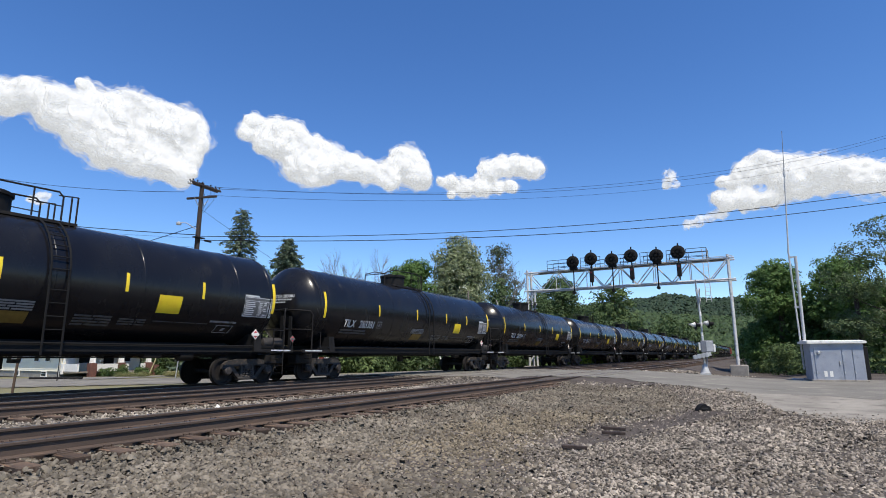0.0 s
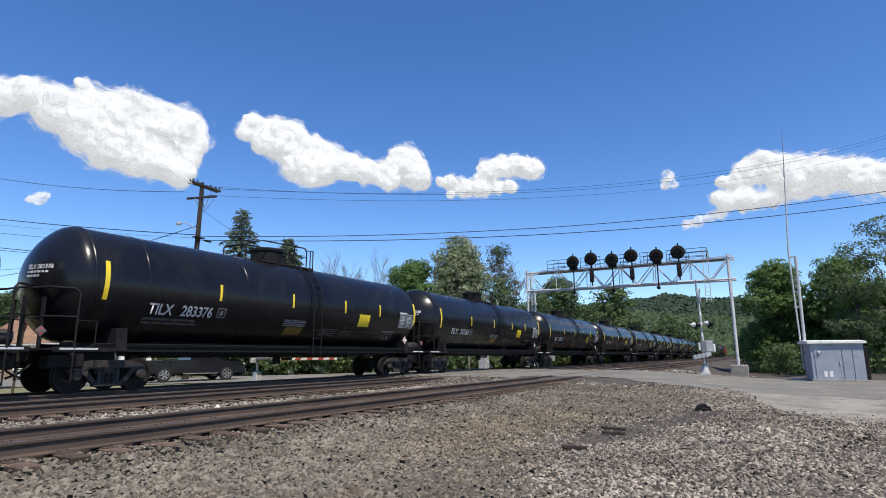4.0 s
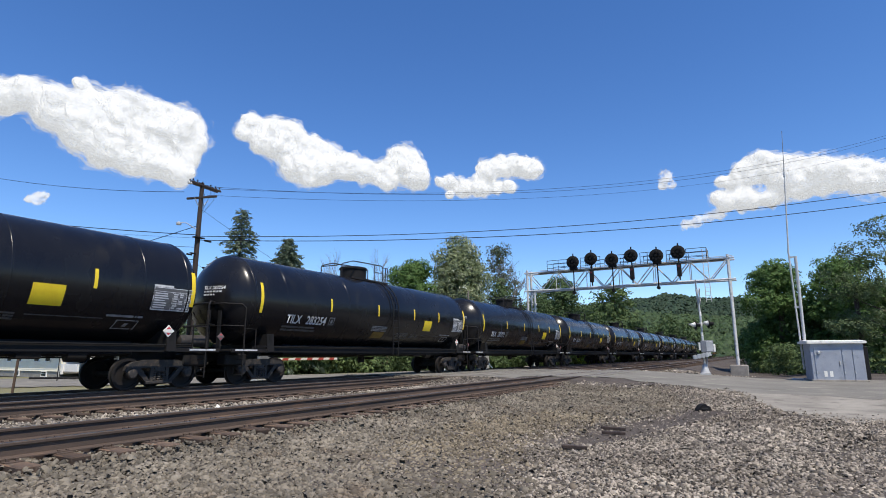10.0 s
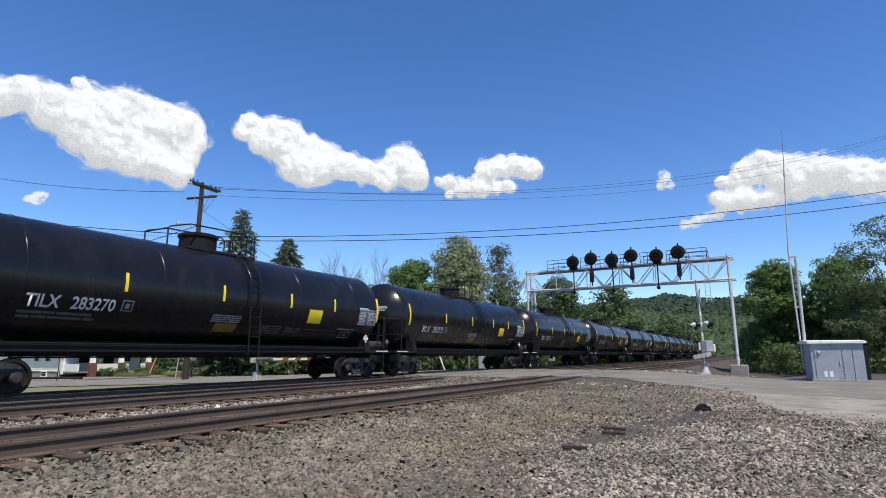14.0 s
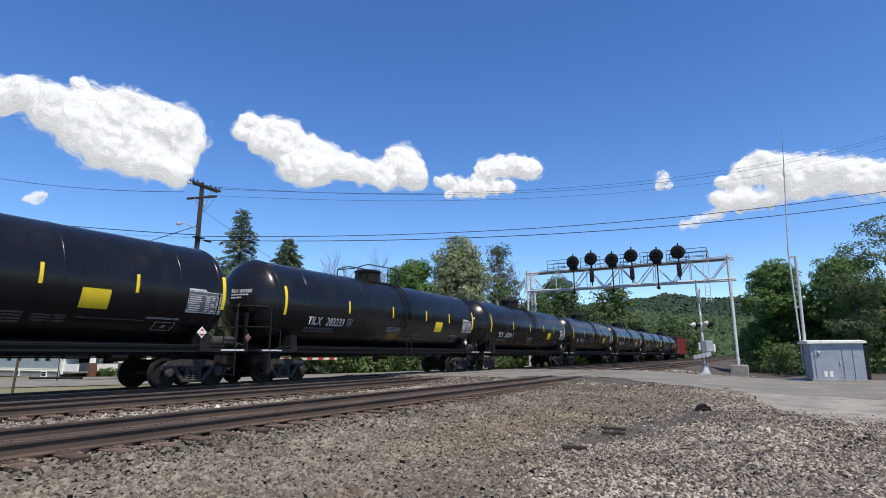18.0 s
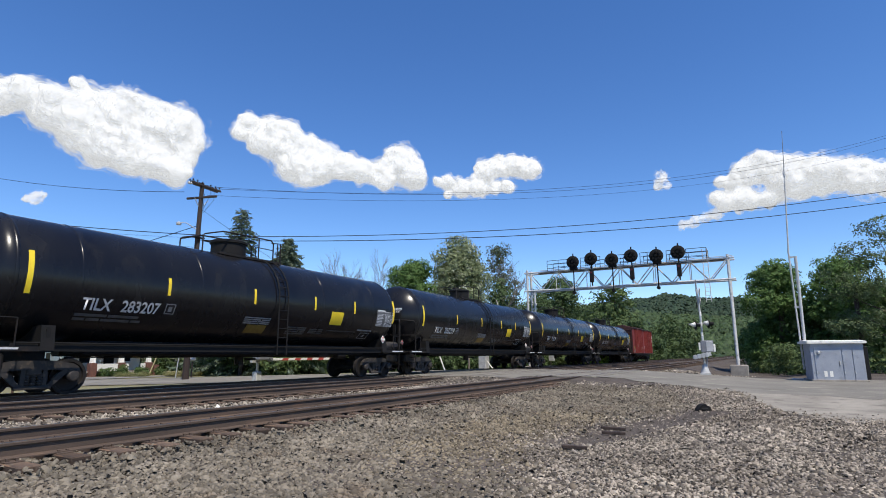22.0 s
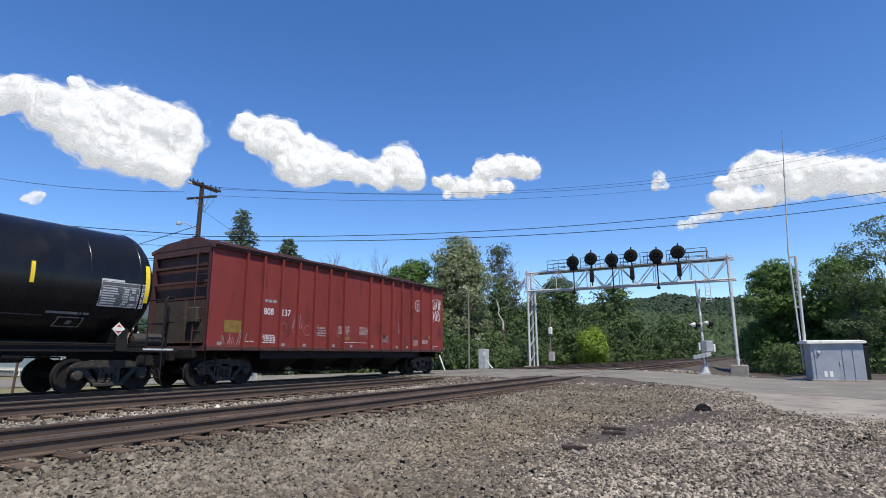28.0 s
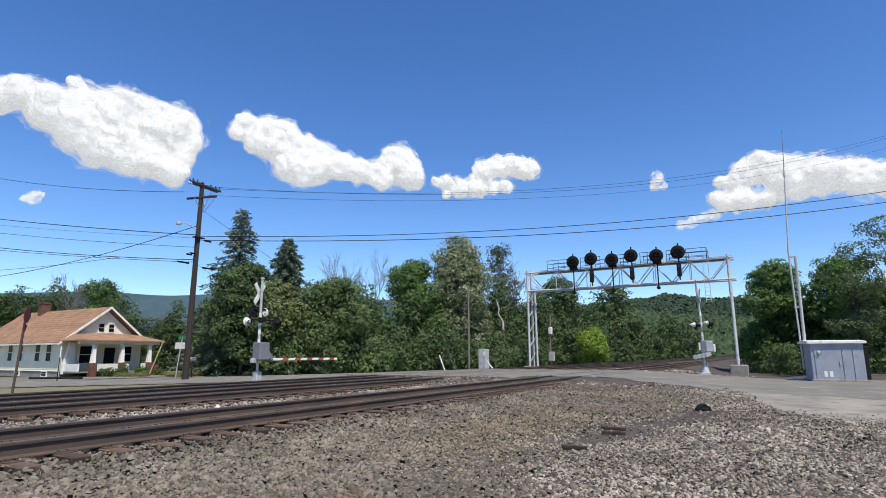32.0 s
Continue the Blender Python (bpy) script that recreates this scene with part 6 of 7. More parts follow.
def bare_tree(label, x, y, h, w, seed, material):
    rng = random.Random(seed)
    t = thing("bare_tree", label, "tree", at=(x, y, gz(x, y)))
    sh = Shape()

    def grow(a, d, ln, r, n):
        b = a + d * ln
        sh.tube([a, a.lerp(b, 0.5) + Vector((rng.uniform(-1, 1), rng.uniform(-1, 1), 0)) * ln * 0.05, b], r, 5, r * 0.7, False)
        if n:
            for _ in range(3):
                nd = (d + Vector((rng.uniform(-1, 1), rng.uniform(-1, 1), rng.uniform(-0.1, 0.5))) * 0.55).normalized()
                grow(a.lerp(b, rng.uniform(0.45, 1)), nd, ln * rng.uniform(0.55, 0.75), r * 0.62, n - 1)
    for q in range(3):
        grow(Vector((rng.uniform(-w, w) * 0.3, rng.uniform(-w, w) * 0.3, -0.2)), Vector((rng.uniform(-0.1, 0.1), rng.uniform(-0.1, 0.1), 1)).normalized(), h * 0.38, 0.080, 5)
    part("branch_work", sh, material, t, smooth=False)
    return t


spruce("tall dark green spruce with drooping tiers of branches", -38.4, 32.0, 14.6, 9.4, 21, 0.05, 1.0)
spruce("dark conifer standing beside the tall spruce", -34.4, 33.6, 11.6, 8.8, 22, 0.12, 1.8)
broad_tree("dense leafy tree growing against the spruce", -35.6, 30.4, 8.6, 6.0, 23, LEAF_DEEP, 900, 0.2)
broad_tree("dense green tree beside the crossing street", -33.2, 31.8, 7.2, 5.2, 24, LEAF_OLIVE, 800, 0.2)
broad_tree("rounded green tree behind the gate", -31.4, 35.8, 7.8, 7.2, 25, LEAF, 1000, 0.2)
broad_tree("green tree with light leaves behind the street", -31.2, 48.9, 11.2, 7.6, 26, LEAF_FRESH, 1300, 0.21)
BLOOM_CROWN = [(0.75 * math.cos(k * 2.4) * w, 0.75 * math.sin(k * 2.4) * w, z + 0.5 * math.sin(k * 1.7), r, r, r * 0.95) for k, (w, z, r) in enumerate([(1.9, 3.2, 1.7), (2.2, 3.6, 1.6), (2.3, 4.4, 1.7), (2.5, 5.2, 1.7), (2.4, 6.0, 1.8), (2.6, 6.6, 1.7), (2.5, 7.4, 1.8), (2.4, 8.2, 1.7), (2.3, 8.8, 1.7), (2.2, 9.4, 1.6), (2.0, 9.9, 1.6), (1.8, 10.5, 1.5), (1.6, 11.0, 1.5), (1.2, 11.6, 1.4), (0.8, 12.1, 1.3), (0.3, 12.5, 1.2), (0.2, 5.0, 2.4), (0.2, 8.0, 2.5), (0.2, 10.6, 2.2)])]
broad_tree("big pale-blossoming tree with a rounded crown", -27.4, 51.4, 13.9, 7.4, 27, LEAF_BLOOM, 2300, 0.19, 0.18, lobes=BLOOM_CROWN)
broad_tree("sparse grey-green tree with a ragged top", -26.6, 60.5, 14.6, 5.0, 28, LEAF_GREY, 330, 0.20, 0.2, bark=BARK_GREY, per=7)
bare_tree("leafless grey tree beside the big blossoming tree", -25.6, 59.0, 14.6, 3.5, 43, BARK_GREY)
broad_tree("green tree standing behind the signal bridge", -24.9, 76.1, 12.0, 8.2, 29, LEAF_DEEP, 1000, 0.26)
broad_tree("thin open tree behind the signal bridge", -23.9, 107.4, 14.6, 9.0, 30, LEAF, 260, 0.40, 0.45, per=7)
broad_tree("small bright yellow-green bush by the track", -18.6, 70.0, 4.4, 3.9, 31, LEAF_LIGHT, 420, 0.17, 0.12, name="bush")
bare_tree("leafless grey tree among the woods", -40.4, 52.2, 15.5, 6.0, 32, BARK_GREY)
bare_tree("leafless grey tree among the woods", -37.2, 55.0, 14.2, 5.0, 33, BARK_GREY)
bare_tree("leafless grey tree behind the house", -82.7, 40.3, 15.5, 6.0, 34, BARK_GREY)
bare_tree("leafless grey tree behind the house", -80.5, 42.4, 15.0, 6.0, 35, BARK_GREY)
broad_tree("large dense dark green tree beside the track", 2.0, 72.0, 11.9, 10.4, 36, LEAF_FRESH, 2400, 0.23, 0.1)
broad_tree("dense green tree behind the cabin", 8.0, 70.0, 11.4, 8.6, 37, LEAF_FRESH, 1500, 0.23, 0.1)
PINE_TIERS = [(-0.4, 0.4, 11.8, 1.5), (-2.6, -0.6, 9.7, 1.3), (-1.1, 0.8, 9.1, 1.6), (-2.0, -0.9, 7.3, 1.7), (-3.2, 0.5, 6.4, 1.6), (-1.0, -0.4, 6.3, 1.9), (-2.1, 0.9, 4.5, 1.9), (-3.3, -0.7, 3.6, 1.7), (-1.3, 0.3, 3.1, 2.0), (-4.0, 0.2, 7.9, 1.0), (-0.6, 0.0, 10.6, 0.9), (1.6, 0.3, 8.6, 1.7), (1.8, -0.4, 5.2, 1.9)]
broad_tree("tall open pine with spreading tiers behind the cabin", 9.6, 56.0, 13.8, 7.0, 38, NEEDLE_PINE, 560, 0.15, lobes=[(a, b, c, r, r, r * 0.42) for a, b, c, r in PINE_TIERS], spread=0.34)
broad_tree("tall leafy tree behind the cabin", 13.5, 60.0, 15.0, 9.0, 39, LEAF_OLIVE, 520, 0.20, 0.15)
broad_tree("low light green bush at the foot of the big tree", 1.7, 62.5, 2.7, 3.2, 40, LEAF, 240, 0.18, 0.1, name="bush")
post("line_pole", "dark weathered wooden pole among the trees", "line pole", 7.0, 56.5, 6.5, 0.17, WOOD)
broad_tree("leafy tree behind the house", -70.5, 38.3, 11.3, 5.0, 41, LEAF_FRESH, 520, 0.20, 0.1)
trunk = thing("pale_trunk", "pale crooked dead trunk among the trees", "tree trunk", at=(-23.3, 52.6, gz(-23.3, 52.6)))
ps, low_trunk = Shape(), Shape()
limb(ps, (0.35, 0, 3.9), (-0.45, 0.2, 7.0), 0.12, 0.06, random.Random(5), 4, 0.05)
limb(low_trunk, (0.45, 0, -0.2), (0.35, 0, 3.9), 0.16, 0.12, random.Random(6), 3, 0.02)
part("dead_limb", ps, BARK_PALE, trunk, "bleached bare upper limb")
part("trunk", low_trunk, BARK, trunk)


def woods(name, label, spots, hmin, hmax, wid, clumps, size, material, seed, per=8, spread=0.6):
    """A run of undergrowth or wood too dense to tell apart: lobes from the ground up, in one mesh."""
    rng = random.Random(seed)
    lobes = []
    for (xa, ya), (xb, yb), n in spots:
        for k in range(n):
            f = (k + rng.random()) / n
            x, y = xa + (xb - xa) * f + rng.uniform(-1, 1) * wid * 0.6, ya + (yb - ya) * f + rng.uniform(-1, 1) * wid * 0.6
            h = rng.uniform(hmin, hmax)
            z0 = gz(x, y)
            for q in range(3):
                r = wid * rng.uniform(0.4, 0.62) * (1.05 - 0.2 * q)
                lobes.append((x + rng.uniform(-1, 1) * wid * 0.25, y + rng.uniform(-1, 1) * wid * 0.25, z0 + max(h * (0.18 + 0.32 * q), r * 0.5), r, r, h * 0.24))
    ob = leaves(name, lobes, clumps, per, size, material, seed, None, spread)
    return tagged(ob, label, "woods", kind="stuff")


woods("undergrowth", "dense green shrubs along the far side of the street", [((-41.5, 31.5), (-36, 32), 5), ((-35, 31.5), (-28.5, 37.5), 8)], 1.2, 3.4, 1.9, 1500, 0.19, LEAF, 51)
# Shrubs in the deeper leaf colour, which puts the shade under the trees into them.
woods("undergrowth", "tangled green shrubs under the trees", [((-29, 40), (-24.5, 50), 9), ((-24.2, 50.5), (-23.2, 62), 9)], 1.8, 4.2, 2.2, 1900, 0.20, LEAF_DEEP, 52)
woods("thicket", "dark green thicket behind the shrubs", [((-36, 37), (-30, 46), 9), ((-29, 52), (-26, 72), 9)], 4.0, 7.5, 3.2, 1700, 0.28, LEAF_DEEP, 53)
woods("thicket", "dark green trees beside the blossoming tree", [((-26.2, 57), (-24.4, 68), 8)], 7.0, 9.4, 2.8, 1100, 0.24, LEAF_DEEP, 64)
woods("thicket", "dark green wood edge along the track", [((-24, 66), (-21, 95), 10), ((-21, 95), (-22, 150), 12)], 4.0, 8.0, 3.6, 2200, 0.36, FOREST, 54)
woods("woods", "green wood behind the house", [((-98, 30), (-82, 47), 28)], 9.6, 12.0, 4.6, 5200, 0.25, FOREST, 55, 9, 0.5)
woods("woods", "green wood beside the house", [((-84, 44), (-64, 57), 13), ((-64, 57), (-42, 62), 11)], 7.4, 9.4, 4.0, 5200, 0.24, FOREST, 63, 9, 0.5)
woods("woods", "green wood behind the house", [((-130, 20), (-85, 48), 14)], 8.5, 10.5, 5.0, 3200, 0.34, LEAF_DEEP, 56)
woods("thicket", "dark green wood on the near side of the track", [((3, 74), (30, 66), 12), ((4, 84), (-1, 130), 10)], 5.5, 9.5, 4.0, 2000, 0.36, FOREST, 57)
woods("undergrowth", "low weeds and shrubs along the near side of the track", [((3, 58), (16, 52), 9), ((0.5, 66), (-0.5, 90), 6)], 0.8, 2.2, 1.6, 700, 0.17, LEAF, 58)
woods("thicket", "green woods lining the far track", [((-30, 120), (-75, 290), 26), ((-18, 160), (-48, 330), 22)], 9.0, 15.0, 7.5, 3200, 0.62, FOREST, 59, 8, 1.2)
woods("thicket", "green woods lining the track in the distance", [((6, 130), (-6, 330), 22)], 7.0, 12.0, 6.0, 1600, 0.6, FOREST, 60, 8, 1.1)
woods("weeds", "pale dry weeds and grass tufts along the street", [((-46, 26.5), (-38, 29.5), 8)], 0.05, 0.14, 0.5, 420, 0.06, GRASS, 61, 8, 0.25)
woods("garden_shrubs", "flowering shrubs before the porch", [((-48.8, 26.5), (-48.6, 32.5), 7)], 0.45, 0.85, 0.55, 220, 0.11, WEED, 62, 8, 0.2)


def ridge(name, label, pts, y_thick, material, size, count, seed):
    """A wooded hill: a smooth heightfield under many tree crowns."""
    pts = np.array(pts, float)
    g = np.random.default_rng(seed)
    k = len(pts)
    t = np.linspace(0, k - 1, 90)
    line = np.stack([np.interp(t, np.arange(k), pts[:, c]) for c in range(3)], 1)
    line[:, 2] += wobble(t * 2.0, t * 0, 1.0, seed * 1.3) * line[:, 2].max() * 0.05
    away = line[:, :2] / np.linalg.norm(line[:, :2], axis=1, keepdims=True)
    rows = []
    for q, (d, hh) in enumerate(((-1.0, -0.05), (-0.75, 0.14), (-0.5, 0.40), (-0.25, 0.74), (0, 1.0), (0.5, 0.7), (1.0, 0.0))):
        rows.append(np.column_stack([line[:, :2] + away * d * y_thick, line[:, 2] * hh - 4]))
    v = np.concatenate(rows)
    i, j = np.meshgrid(np.arange(89), np.arange(6))
    a = (j * 90 + i).ravel()
    hill = tagged(new(name, raw_mesh(name, v, np.stack([a, a + 1, a + 91, a + 90], 1), 4, material)), label, "hill", kind="structure")
    if not count:
        hill.data.shade_smooth()
        return hill
    u, w = g.uniform(0, 88.99, count), g.uniform(0.4, 4.25, count)
    grid = v.reshape(7, 90, 3)
    i0, j0 = u.astype(int), w.astype(int)
    fu, fw = (u - i0)[:, None], (w - j0)[:, None]
    p = (grid[j0, i0] * (1 - fu) + grid[j0, i0 + 1] * fu) * (1 - fw) + (grid[j0 + 1, i0] * (1 - fu) + grid[j0 + 1, i0 + 1] * fu) * fw
    scatter("hill_trees", p, size * g.uniform(0.6, 1.3, count), material, seed, "tree crowns covering the hill", 0.3, 0.9, "woods")
    return hill


ridge("hill", "wooded green hill beyond the tracks", [(-1500, 1150, 40), (-900, 1250, 60), (-560, 1380, 118), (-330, 1470, 138), (-200, 1480, 150), (-60, 1490, 136), (120, 1470, 112), (330, 1430, 96), (700, 1300, 70)], 420, FAR_WOOD, 5.2, 26000, 71)
ridge("hill", "near wooded slope beyond the tracks", [(-420, 520, 20), (-230, 590, 34), (-120, 610, 46), (-40, 620, 40), (60, 610, 34), (220, 580, 22)], 230, SLOPE_WOOD, 3.0, 24000, 72)
# The last ridge carries its haze in the material's blue, not in the air.
ridge("hill", "distant wooded ridge with haze painted into its blue colour", [(-3090, 216, 195), (-2660, 790, 230), (-2230, 1296, 256), (-1730, 1730, 256), (-1225, 2090, 230), (-650, 2300, 196)], 600, HAZED_RIDGE, 13.0, 0, 73)

# ---- clouds ----


def fbm(p, seed):
    """Smooth noise of three octaves at points p, from a small random lattice."""
    g = np.random.default_rng(seed)
    lat = g.uniform(-1, 1, (24, 24, 24))
    out = np.zeros(p.shape[:-1])
    for f, a in ((1.0, 0.55), (2.1, 0.3), (4.3, 0.15)):
        q = p * f
        i = np.floor(q).astype(int)
        t = q - i
        t = t * t * (3 - 2 * t)
        acc = 0
        for dx in (0, 1):
            for dy in (0, 1):
                for dz in (0, 1):
                    w = (t[..., 0] if dx else 1 - t[..., 0]) * (t[..., 1] if dy else 1 - t[..., 1]) * (t[..., 2] if dz else 1 - t[..., 2])
                    acc = acc + w * lat[(i[..., 0] + dx) % 24, (i[..., 1] + dy) % 24, (i[..., 2] + dz) % 24]
        out += a * acc
    return out


def skin(field, org, step):
    """The surface where a sampled field passes zero, as vertices and quads."""
    ins = field > 0
    nx, ny, nz = (d - 1 for d in field.shape)
    cnt, pos = np.zeros((nx, ny, nz)), np.zeros((nx, ny, nz, 3))
    corners = [(i, j, k) for i in (0, 1) for j in (0, 1) for k in (0, 1)]
    for a in corners:
        for b in corners:
            if sum(abs(u - v) for u, v in zip(a, b)) != 1 or a > b:
                continue
            fa = field[a[0]:a[0] + nx, a[1]:a[1] + ny, a[2]:a[2] + nz]
            fb = field[b[0]:b[0] + nx, b[1]:b[1] + ny, b[2]:b[2] + nz]
            cut = (fa > 0) != (fb > 0)
            t = np.where(cut, fa / np.where(cut, fa - fb, 1), 0)
            for c in range(3):
                pos[..., c] += np.where(cut, a[c] + t * (b[c] - a[c]), 0)
            cnt += cut
    live = cnt > 0
    index = np.full((nx, ny, nz), -1)
    index[live] = np.arange(live.sum())
    cell = np.argwhere(live)
    v = (cell + pos[live] / cnt[live][:, None]) * step + org
    quads = []
    for ax in range(3):
        sl = [slice(1, -1)] * 3
        sl[ax] = slice(0, -1)
        up = list(sl)
        up[ax] = slice(1, None)
        cut = np.argwhere(ins[tuple(sl)] != ins[tuple(up)]) + [0 if c == ax else 1 for c in range(3)]
        o1, o2 = [c for c in range(3) if c != ax]
        around = []
        for d1, d2 in ((0, 0), (1, 0), (1, 1), (0, 1)):
            q = cut.copy()
            q[:, o1] -= d1
            q[:, o2] -= d2
            around.append(index[q[:, 0], q[:, 1], q[:, 2]])
        quads.append(np.stack(around, 1))
    return v, np.concatenate(quads)


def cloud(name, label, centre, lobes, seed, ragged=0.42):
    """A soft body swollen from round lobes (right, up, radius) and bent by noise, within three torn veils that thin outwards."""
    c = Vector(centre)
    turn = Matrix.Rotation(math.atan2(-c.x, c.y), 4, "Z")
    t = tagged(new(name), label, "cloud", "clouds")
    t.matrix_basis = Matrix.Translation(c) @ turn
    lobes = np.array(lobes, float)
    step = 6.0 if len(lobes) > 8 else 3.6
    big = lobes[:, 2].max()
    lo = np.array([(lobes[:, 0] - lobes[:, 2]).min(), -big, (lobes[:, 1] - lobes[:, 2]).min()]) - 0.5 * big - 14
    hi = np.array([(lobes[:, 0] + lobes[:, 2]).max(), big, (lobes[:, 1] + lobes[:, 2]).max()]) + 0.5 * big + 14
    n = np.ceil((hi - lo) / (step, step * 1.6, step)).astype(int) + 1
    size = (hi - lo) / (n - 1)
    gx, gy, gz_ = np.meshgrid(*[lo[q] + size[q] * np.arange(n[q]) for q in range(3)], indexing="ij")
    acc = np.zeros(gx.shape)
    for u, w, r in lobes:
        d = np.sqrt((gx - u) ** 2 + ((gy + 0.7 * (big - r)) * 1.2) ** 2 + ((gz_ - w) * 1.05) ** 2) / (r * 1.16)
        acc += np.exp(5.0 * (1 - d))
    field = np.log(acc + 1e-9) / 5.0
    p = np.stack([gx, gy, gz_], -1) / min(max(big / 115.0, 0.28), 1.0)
    # Broad swellings, then rounded heads with creases, then torn shreds.
    field = field + ragged * 0.75 * fbm(p / 130.0, seed) + 0.36 * np.abs(fbm(p / 150.0, seed + 1)) - 0.07
    shreds = 0.26 * fbm(p / 70.0, seed + 3) + 0.14 * fbm(p / 42.0, seed + 4)
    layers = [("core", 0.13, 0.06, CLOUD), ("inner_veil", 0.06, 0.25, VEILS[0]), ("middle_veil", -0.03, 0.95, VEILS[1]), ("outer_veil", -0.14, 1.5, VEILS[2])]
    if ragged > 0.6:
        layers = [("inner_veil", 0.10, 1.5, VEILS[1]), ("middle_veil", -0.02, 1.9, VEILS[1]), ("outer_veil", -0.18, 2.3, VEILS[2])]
    inside = None
    for name_, level, tear, material in layers:
        f = field - level + tear * shreds
        if inside is not None:
            f = np.maximum(f, inside + 0.035)
        inside = f.copy()
        f[0], f[-1], f[:, 0], f[:, -1], f[:, :, 0], f[:, :, -1] = -1, -1, -1, -1, -1, -1
        if (f > 0).any():
            v, q = skin(f, lo, size)
            me = raw_mesh(name_, v, q, 4, material)
            me.shade_smooth()
            tagged(new(name_, me), kind="stuff").parent = t
    return t


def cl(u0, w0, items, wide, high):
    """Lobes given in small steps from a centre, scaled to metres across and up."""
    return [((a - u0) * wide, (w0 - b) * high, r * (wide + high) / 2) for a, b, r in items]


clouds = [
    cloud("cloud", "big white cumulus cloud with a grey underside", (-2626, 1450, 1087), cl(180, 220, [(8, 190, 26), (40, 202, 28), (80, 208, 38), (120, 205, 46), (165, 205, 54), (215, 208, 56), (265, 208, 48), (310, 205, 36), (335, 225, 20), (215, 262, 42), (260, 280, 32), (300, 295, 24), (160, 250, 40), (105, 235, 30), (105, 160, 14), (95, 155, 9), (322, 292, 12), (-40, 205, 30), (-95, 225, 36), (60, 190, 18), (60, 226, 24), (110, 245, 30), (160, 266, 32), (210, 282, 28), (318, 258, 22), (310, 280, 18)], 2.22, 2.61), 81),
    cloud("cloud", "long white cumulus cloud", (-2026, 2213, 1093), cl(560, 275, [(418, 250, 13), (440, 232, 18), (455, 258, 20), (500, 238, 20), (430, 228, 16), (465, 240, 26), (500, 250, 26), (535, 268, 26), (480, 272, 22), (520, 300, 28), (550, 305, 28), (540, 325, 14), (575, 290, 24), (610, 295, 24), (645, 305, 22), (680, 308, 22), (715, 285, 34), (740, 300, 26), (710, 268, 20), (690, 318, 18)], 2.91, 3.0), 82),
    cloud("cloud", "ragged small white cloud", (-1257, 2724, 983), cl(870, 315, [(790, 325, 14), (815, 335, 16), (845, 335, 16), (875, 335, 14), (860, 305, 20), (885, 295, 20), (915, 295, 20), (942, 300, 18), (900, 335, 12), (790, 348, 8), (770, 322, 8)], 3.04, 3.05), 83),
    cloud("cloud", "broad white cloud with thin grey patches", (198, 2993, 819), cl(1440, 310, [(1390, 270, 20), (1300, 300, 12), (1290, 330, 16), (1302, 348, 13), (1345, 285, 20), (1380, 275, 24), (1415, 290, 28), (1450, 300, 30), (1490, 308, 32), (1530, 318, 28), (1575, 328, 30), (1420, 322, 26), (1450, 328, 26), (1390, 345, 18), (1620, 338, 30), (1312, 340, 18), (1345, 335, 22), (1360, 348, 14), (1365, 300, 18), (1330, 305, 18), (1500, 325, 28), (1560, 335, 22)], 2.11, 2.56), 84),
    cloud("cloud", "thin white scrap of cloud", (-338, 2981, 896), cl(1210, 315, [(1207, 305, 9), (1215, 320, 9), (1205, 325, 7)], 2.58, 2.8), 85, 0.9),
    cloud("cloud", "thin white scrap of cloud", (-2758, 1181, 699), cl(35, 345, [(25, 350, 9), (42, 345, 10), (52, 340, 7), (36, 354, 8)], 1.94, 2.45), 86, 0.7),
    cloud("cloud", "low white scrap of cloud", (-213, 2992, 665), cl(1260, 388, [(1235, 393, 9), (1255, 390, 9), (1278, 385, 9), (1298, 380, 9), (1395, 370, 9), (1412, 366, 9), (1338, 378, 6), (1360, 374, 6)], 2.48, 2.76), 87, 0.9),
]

# ---- cars on the street ----


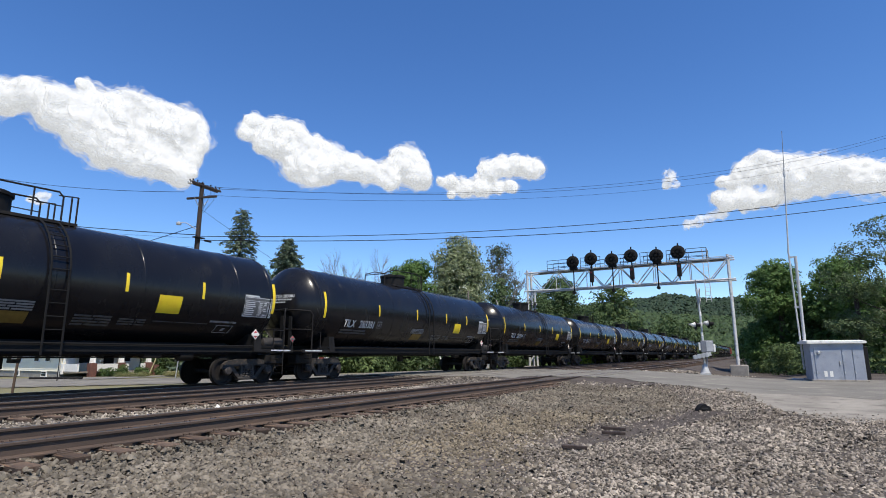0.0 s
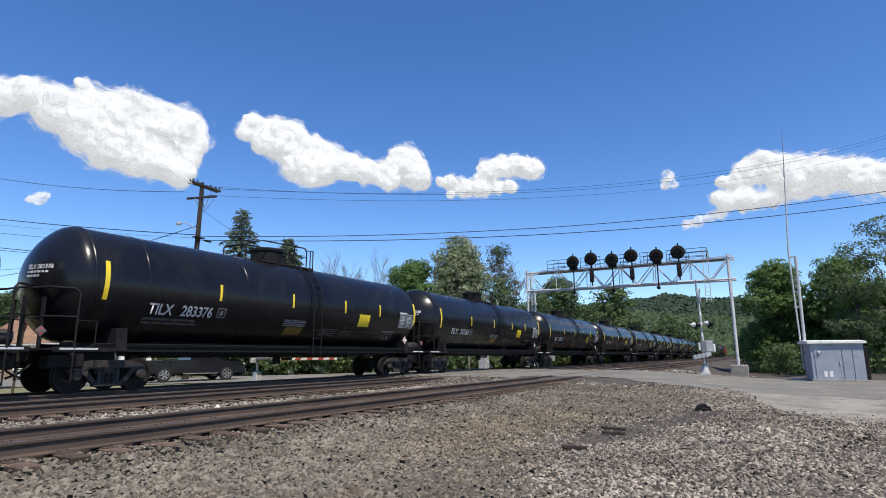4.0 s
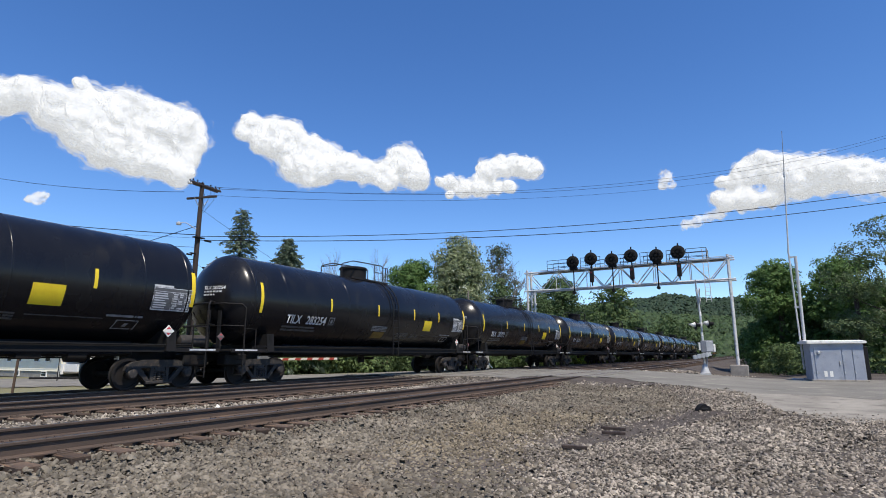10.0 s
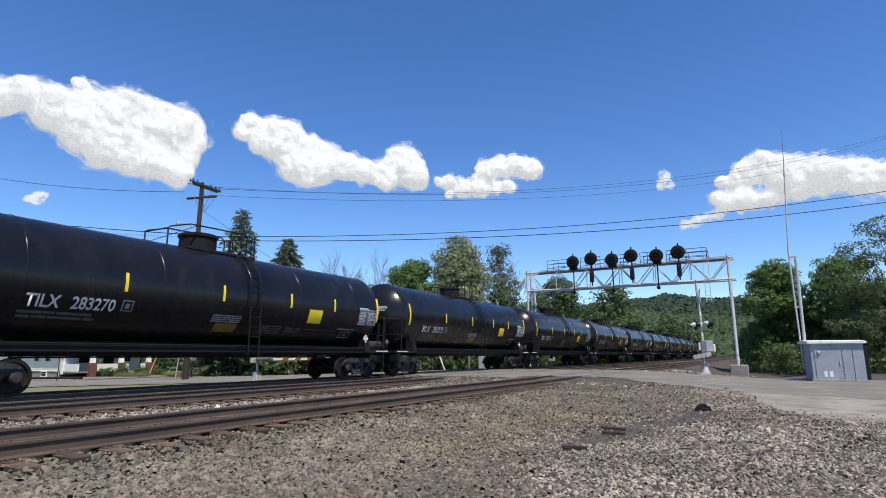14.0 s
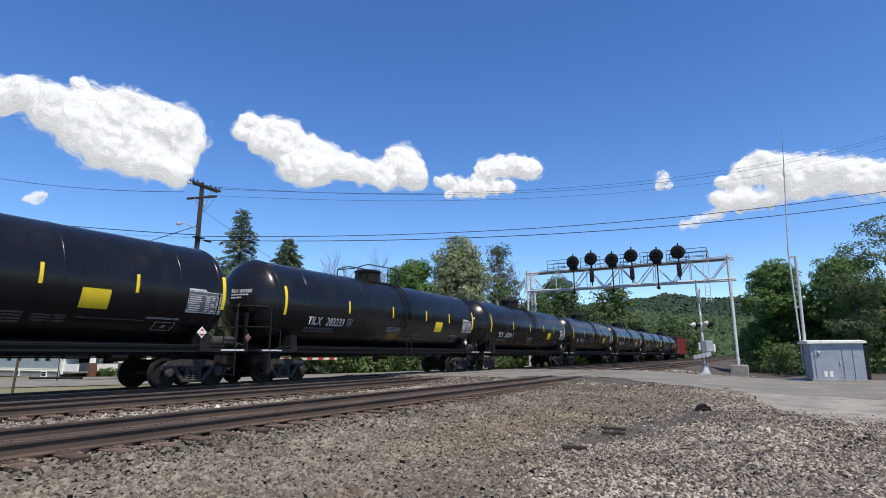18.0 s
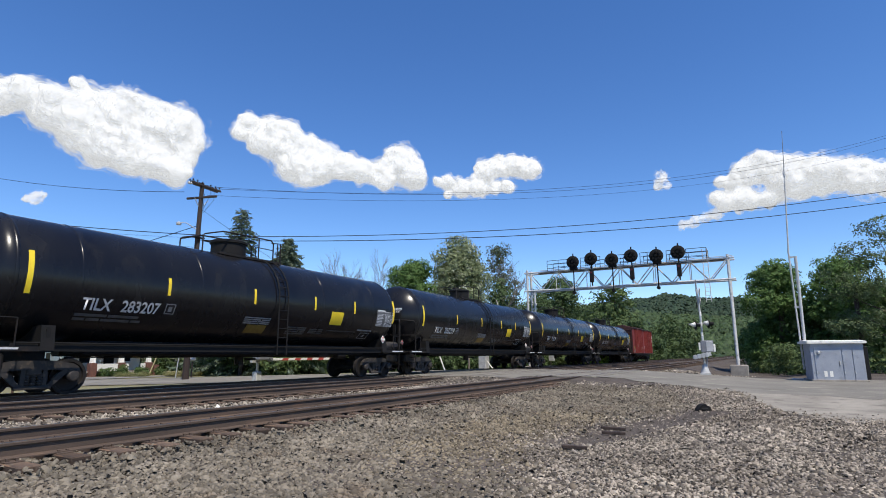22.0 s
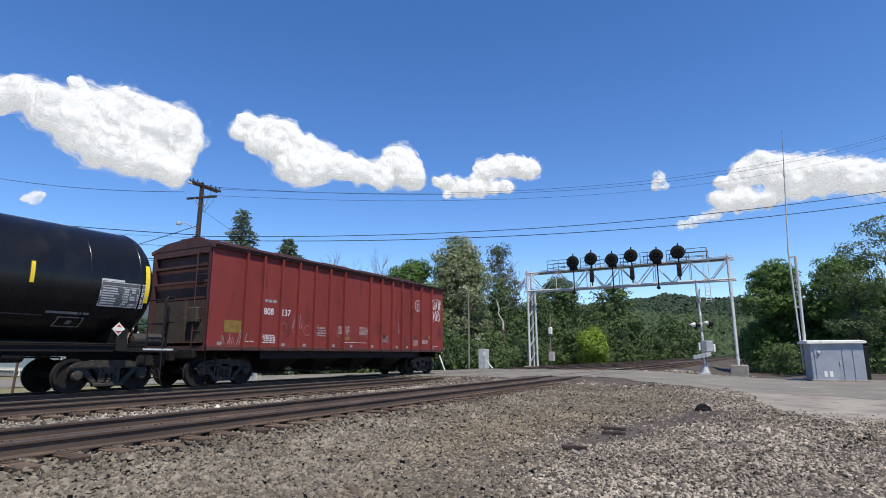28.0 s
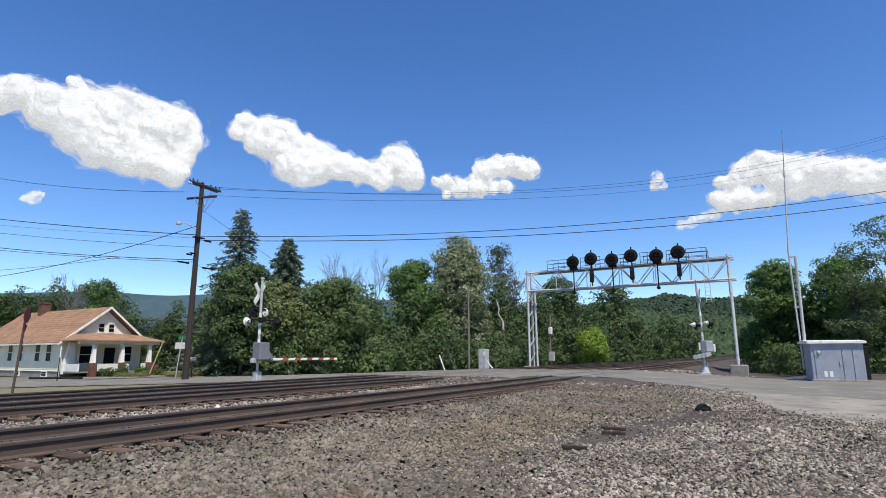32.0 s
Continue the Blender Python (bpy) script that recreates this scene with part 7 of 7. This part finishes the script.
def vehicle(name, label, paint, length, width, height, bed, wheelbase):
    """A road vehicle: body of a bent side outline, glass, lights, bumpers and four turning wheels. It faces +y."""
    v = thing(name, label, "car")
    L2 = length / 2
    side = [(-L2, 0.45), (-L2, 1.0), (-L2 + 0.1, 1.12)]
    side += [(-0.2, 1.14)] if bed else [(-L2 + 0.25, 1.15)]
    side += [(L2 - 1.6, 1.14), (L2 - 0.3, 1.02), (L2, 0.85), (L2, 0.42)]
    part("body", Shape().prism(side, -width / 2, width / 2, "x"), paint, v)
    c0 = (-0.35 if bed else -L2 + 0.3)
    cab = [(c0, 1.14), (c0 + (0.1 if bed else 0.35), height - 0.06), (c0 + 0.5, height), (L2 - 2.3, height), (L2 - 1.45, 1.14)]
    part("cab", Shape().prism(cab, -width / 2 + 0.12, width / 2 - 0.12, "x"), paint, v)
    for s in (-1, 1):
        x = s * (width / 2 - 0.11)
        for a, b in ((c0 + 0.45, c0 + 1.3), (c0 + 1.4, L2 - 2.15)):
            if b > a + 0.3:
                part("side_window", Shape().box((x, (a + b) / 2, (height + 1.18) / 2), (0.02, b - a, height - 1.34)), GLASS, v)
        part("sill_step", Shape().box((s * (width / 2 + 0.02), 0.2, 0.42), (0.12, 1.9, 0.06), 0.01), CHROME, v)
        for y, m in ((L2 - 0.02, WHITE), (-L2 + 0.02, LAMP_RED)):
            part("light", Shape().box((s * (width / 2 - 0.2), y, 0.85), (0.32, 0.06, 0.2), 0.02), m, v)
    part("windscreen", Shape().prism([(L2 - 2.27, height - 0.05), (L2 - 1.5, 1.18), (L2 - 1.46, 1.18), (L2 - 2.23, height - 0.05)], -width / 2 + 0.2, width / 2 - 0.2, "x"), GLASS, v)
    for y in (L2 + 0.02, -L2 - 0.02):
        part("bumper", Shape().box((0, y, 0.55), (width - 0.1, 0.14, 0.22), 0.04), CHROME if bed else paint, v)
    part("underside", Shape().box((0, 0, 0.42), (width - 0.5, length - 0.8, 0.2)), MATT_BLACK, v)
    for sx in (-1, 1):
        for sy in (-1, 1):
            wl = part("wheel", Shape().lathe([(0.25, -0.12), (0.36, -0.12), (0.38, -0.08), (0.38, 0.08), (0.36, 0.12), (0.25, 0.12)], "x", 24), RUBBER, v, "black tyre on a bright rim", at=(sx * (width / 2 - 0.11), sy * wheelbase / 2, 0.38))
            rim = Shape().lathe([(0.25, -0.124), (0.25, 0.124)], "x", 20)
            rim = part("rim", rim, DARK, wl, "dark wheel dish")
            for s in (-1, 1):
                part("rim_ring", Shape().tube([(s * 0.125, 0.235 * math.cos(q * math.pi / 8), 0.235 * math.sin(q * math.pi / 8)) for q in range(17)], 0.022, 6), CHROME, rim, "bright rim ring")
            sp = Shape()
            for k in range(3):
                sp.box((0, 0, 0), (0.28, 0.085, 0.46), 0, pose(0, 0, 0, 60 * k))
            part("spoke_star", sp, CHROME, wl)
    return v


pickup = vehicle("pickup_truck", "charcoal pickup truck with bright alloy rims on the street", CAR_GREY, 5.6, 1.95, 1.85, True, 3.4)
estate = vehicle("estate_car", "tan estate car driving along the street", CAR_TAN, 4.8, 1.85, 1.75, False, 2.8)


# ---- what moves ----
# Metres that the train has gone since the start.
RUN = [(0.0, 0.0), (4.0, 45.4), (8.0, 90.55), (12.0, 135.75), (16.0, 180.95), (20.0, 226.0), (25.0, 282.35), (28.0, 315.95), (32.0, 360.6)]


def motions():
    for k, ob in enumerate(tank_cars):
        walk(ob, [(t, pose(FAR, 17.27 + 7.83 + (k - 1) * PITCH - d, 0)) for t, d in RUN])
    walk(last_car, [(t, pose(FAR, 19.34 + 315.95 - d, 0)) for t, d in RUN])
    turn_wheels()
    drive()
    drift()


def turn_wheels():
    """All wheelsets roll alike: one action for each place of a wheelset in its truck."""
    speed = 11.29 / WHEEL_R
    done = {}
    for ob in [o for o in scene.objects if o.name.startswith("wheelset")]:
        y = round(ob.location.y, 2)
        if y not in done:
            at = ob.location.copy()
            walk(ob, [(f / FPS, Matrix.Translation(at) @ Matrix.Rotation(speed * f / FPS, 4, "X")) for f in range(0, 32 * FPS + 1)])
            done[y] = ob.animation_data
        else:
            ob.rotation_mode = "QUATERNION"
            ob.animation_data_create()
            ob.animation_data.action = done[y].action
            ob.animation_data.action_slot = done[y].action_slot


def street_pose(x, y, heading):
    return pose(x, y, float(ground_z(x, y)) + 0.04, 0, 0, heading)


def drive():
    """Two cars come along the street, pass behind the train and turn off behind the trees."""
    for ob, late, lane in ((pickup, 0.0, 0.0), (estate, 1.65, -0.6)):
        way = [(0.0, -37.0, -6.0, -20), (1.2, -34.2, 2.5, -22), (3.0, -29.6, 15.0, -20), (4.2, -27.8, 21.4, -12), (5.5, -27.2, 27.2, -2), (6.6, -27.1, 32.4, 6), (7.8, -28.0, 38.2, 16), (9.2, -31.5, 44.5, 42), (10.5, -40, 50, 60), (13.0, -60, 62, 58), (18.0, -95, 84, 58)]
        rows = [(min(t + late, 24.0 + late), street_pose(x + lane, y, a)) for t, x, y, a in way]
        if late:
            rows = [(0.0, street_pose(-37.0 + lane, -18.0, -20))] + rows
        rows.append((32.0, street_pose(-110 + lane, 93, 58)))
        walk(ob, rows)
        for wl in [c for c in ob.children if c.name.startswith("wheel")]:
            at = wl.location.copy()
            walk(wl, [(f / 10, Matrix.Translation(at) @ Matrix.Rotation(-1.32 * f, 4, "X")) for f in range(0, 321)])


def drift():
    """The clouds drift slowly to the side."""
    for ob, (first, last) in zip(clouds, ((-12, -46), (-2, -46), (32, 4), (-2, -12), (0, -60), (-8, -32), (-2, -34))):
        c = ob.location.copy()
        side = Vector((c.y, -c.x, 0)).normalized()
        turn = Matrix.Rotation(math.atan2(-c.x, c.y), 4, "Z")
        walk(ob, [(0.0, Matrix.Translation(c + side * first) @ turn), (32.0, Matrix.Translation(c + side * last) @ turn)])


motions()
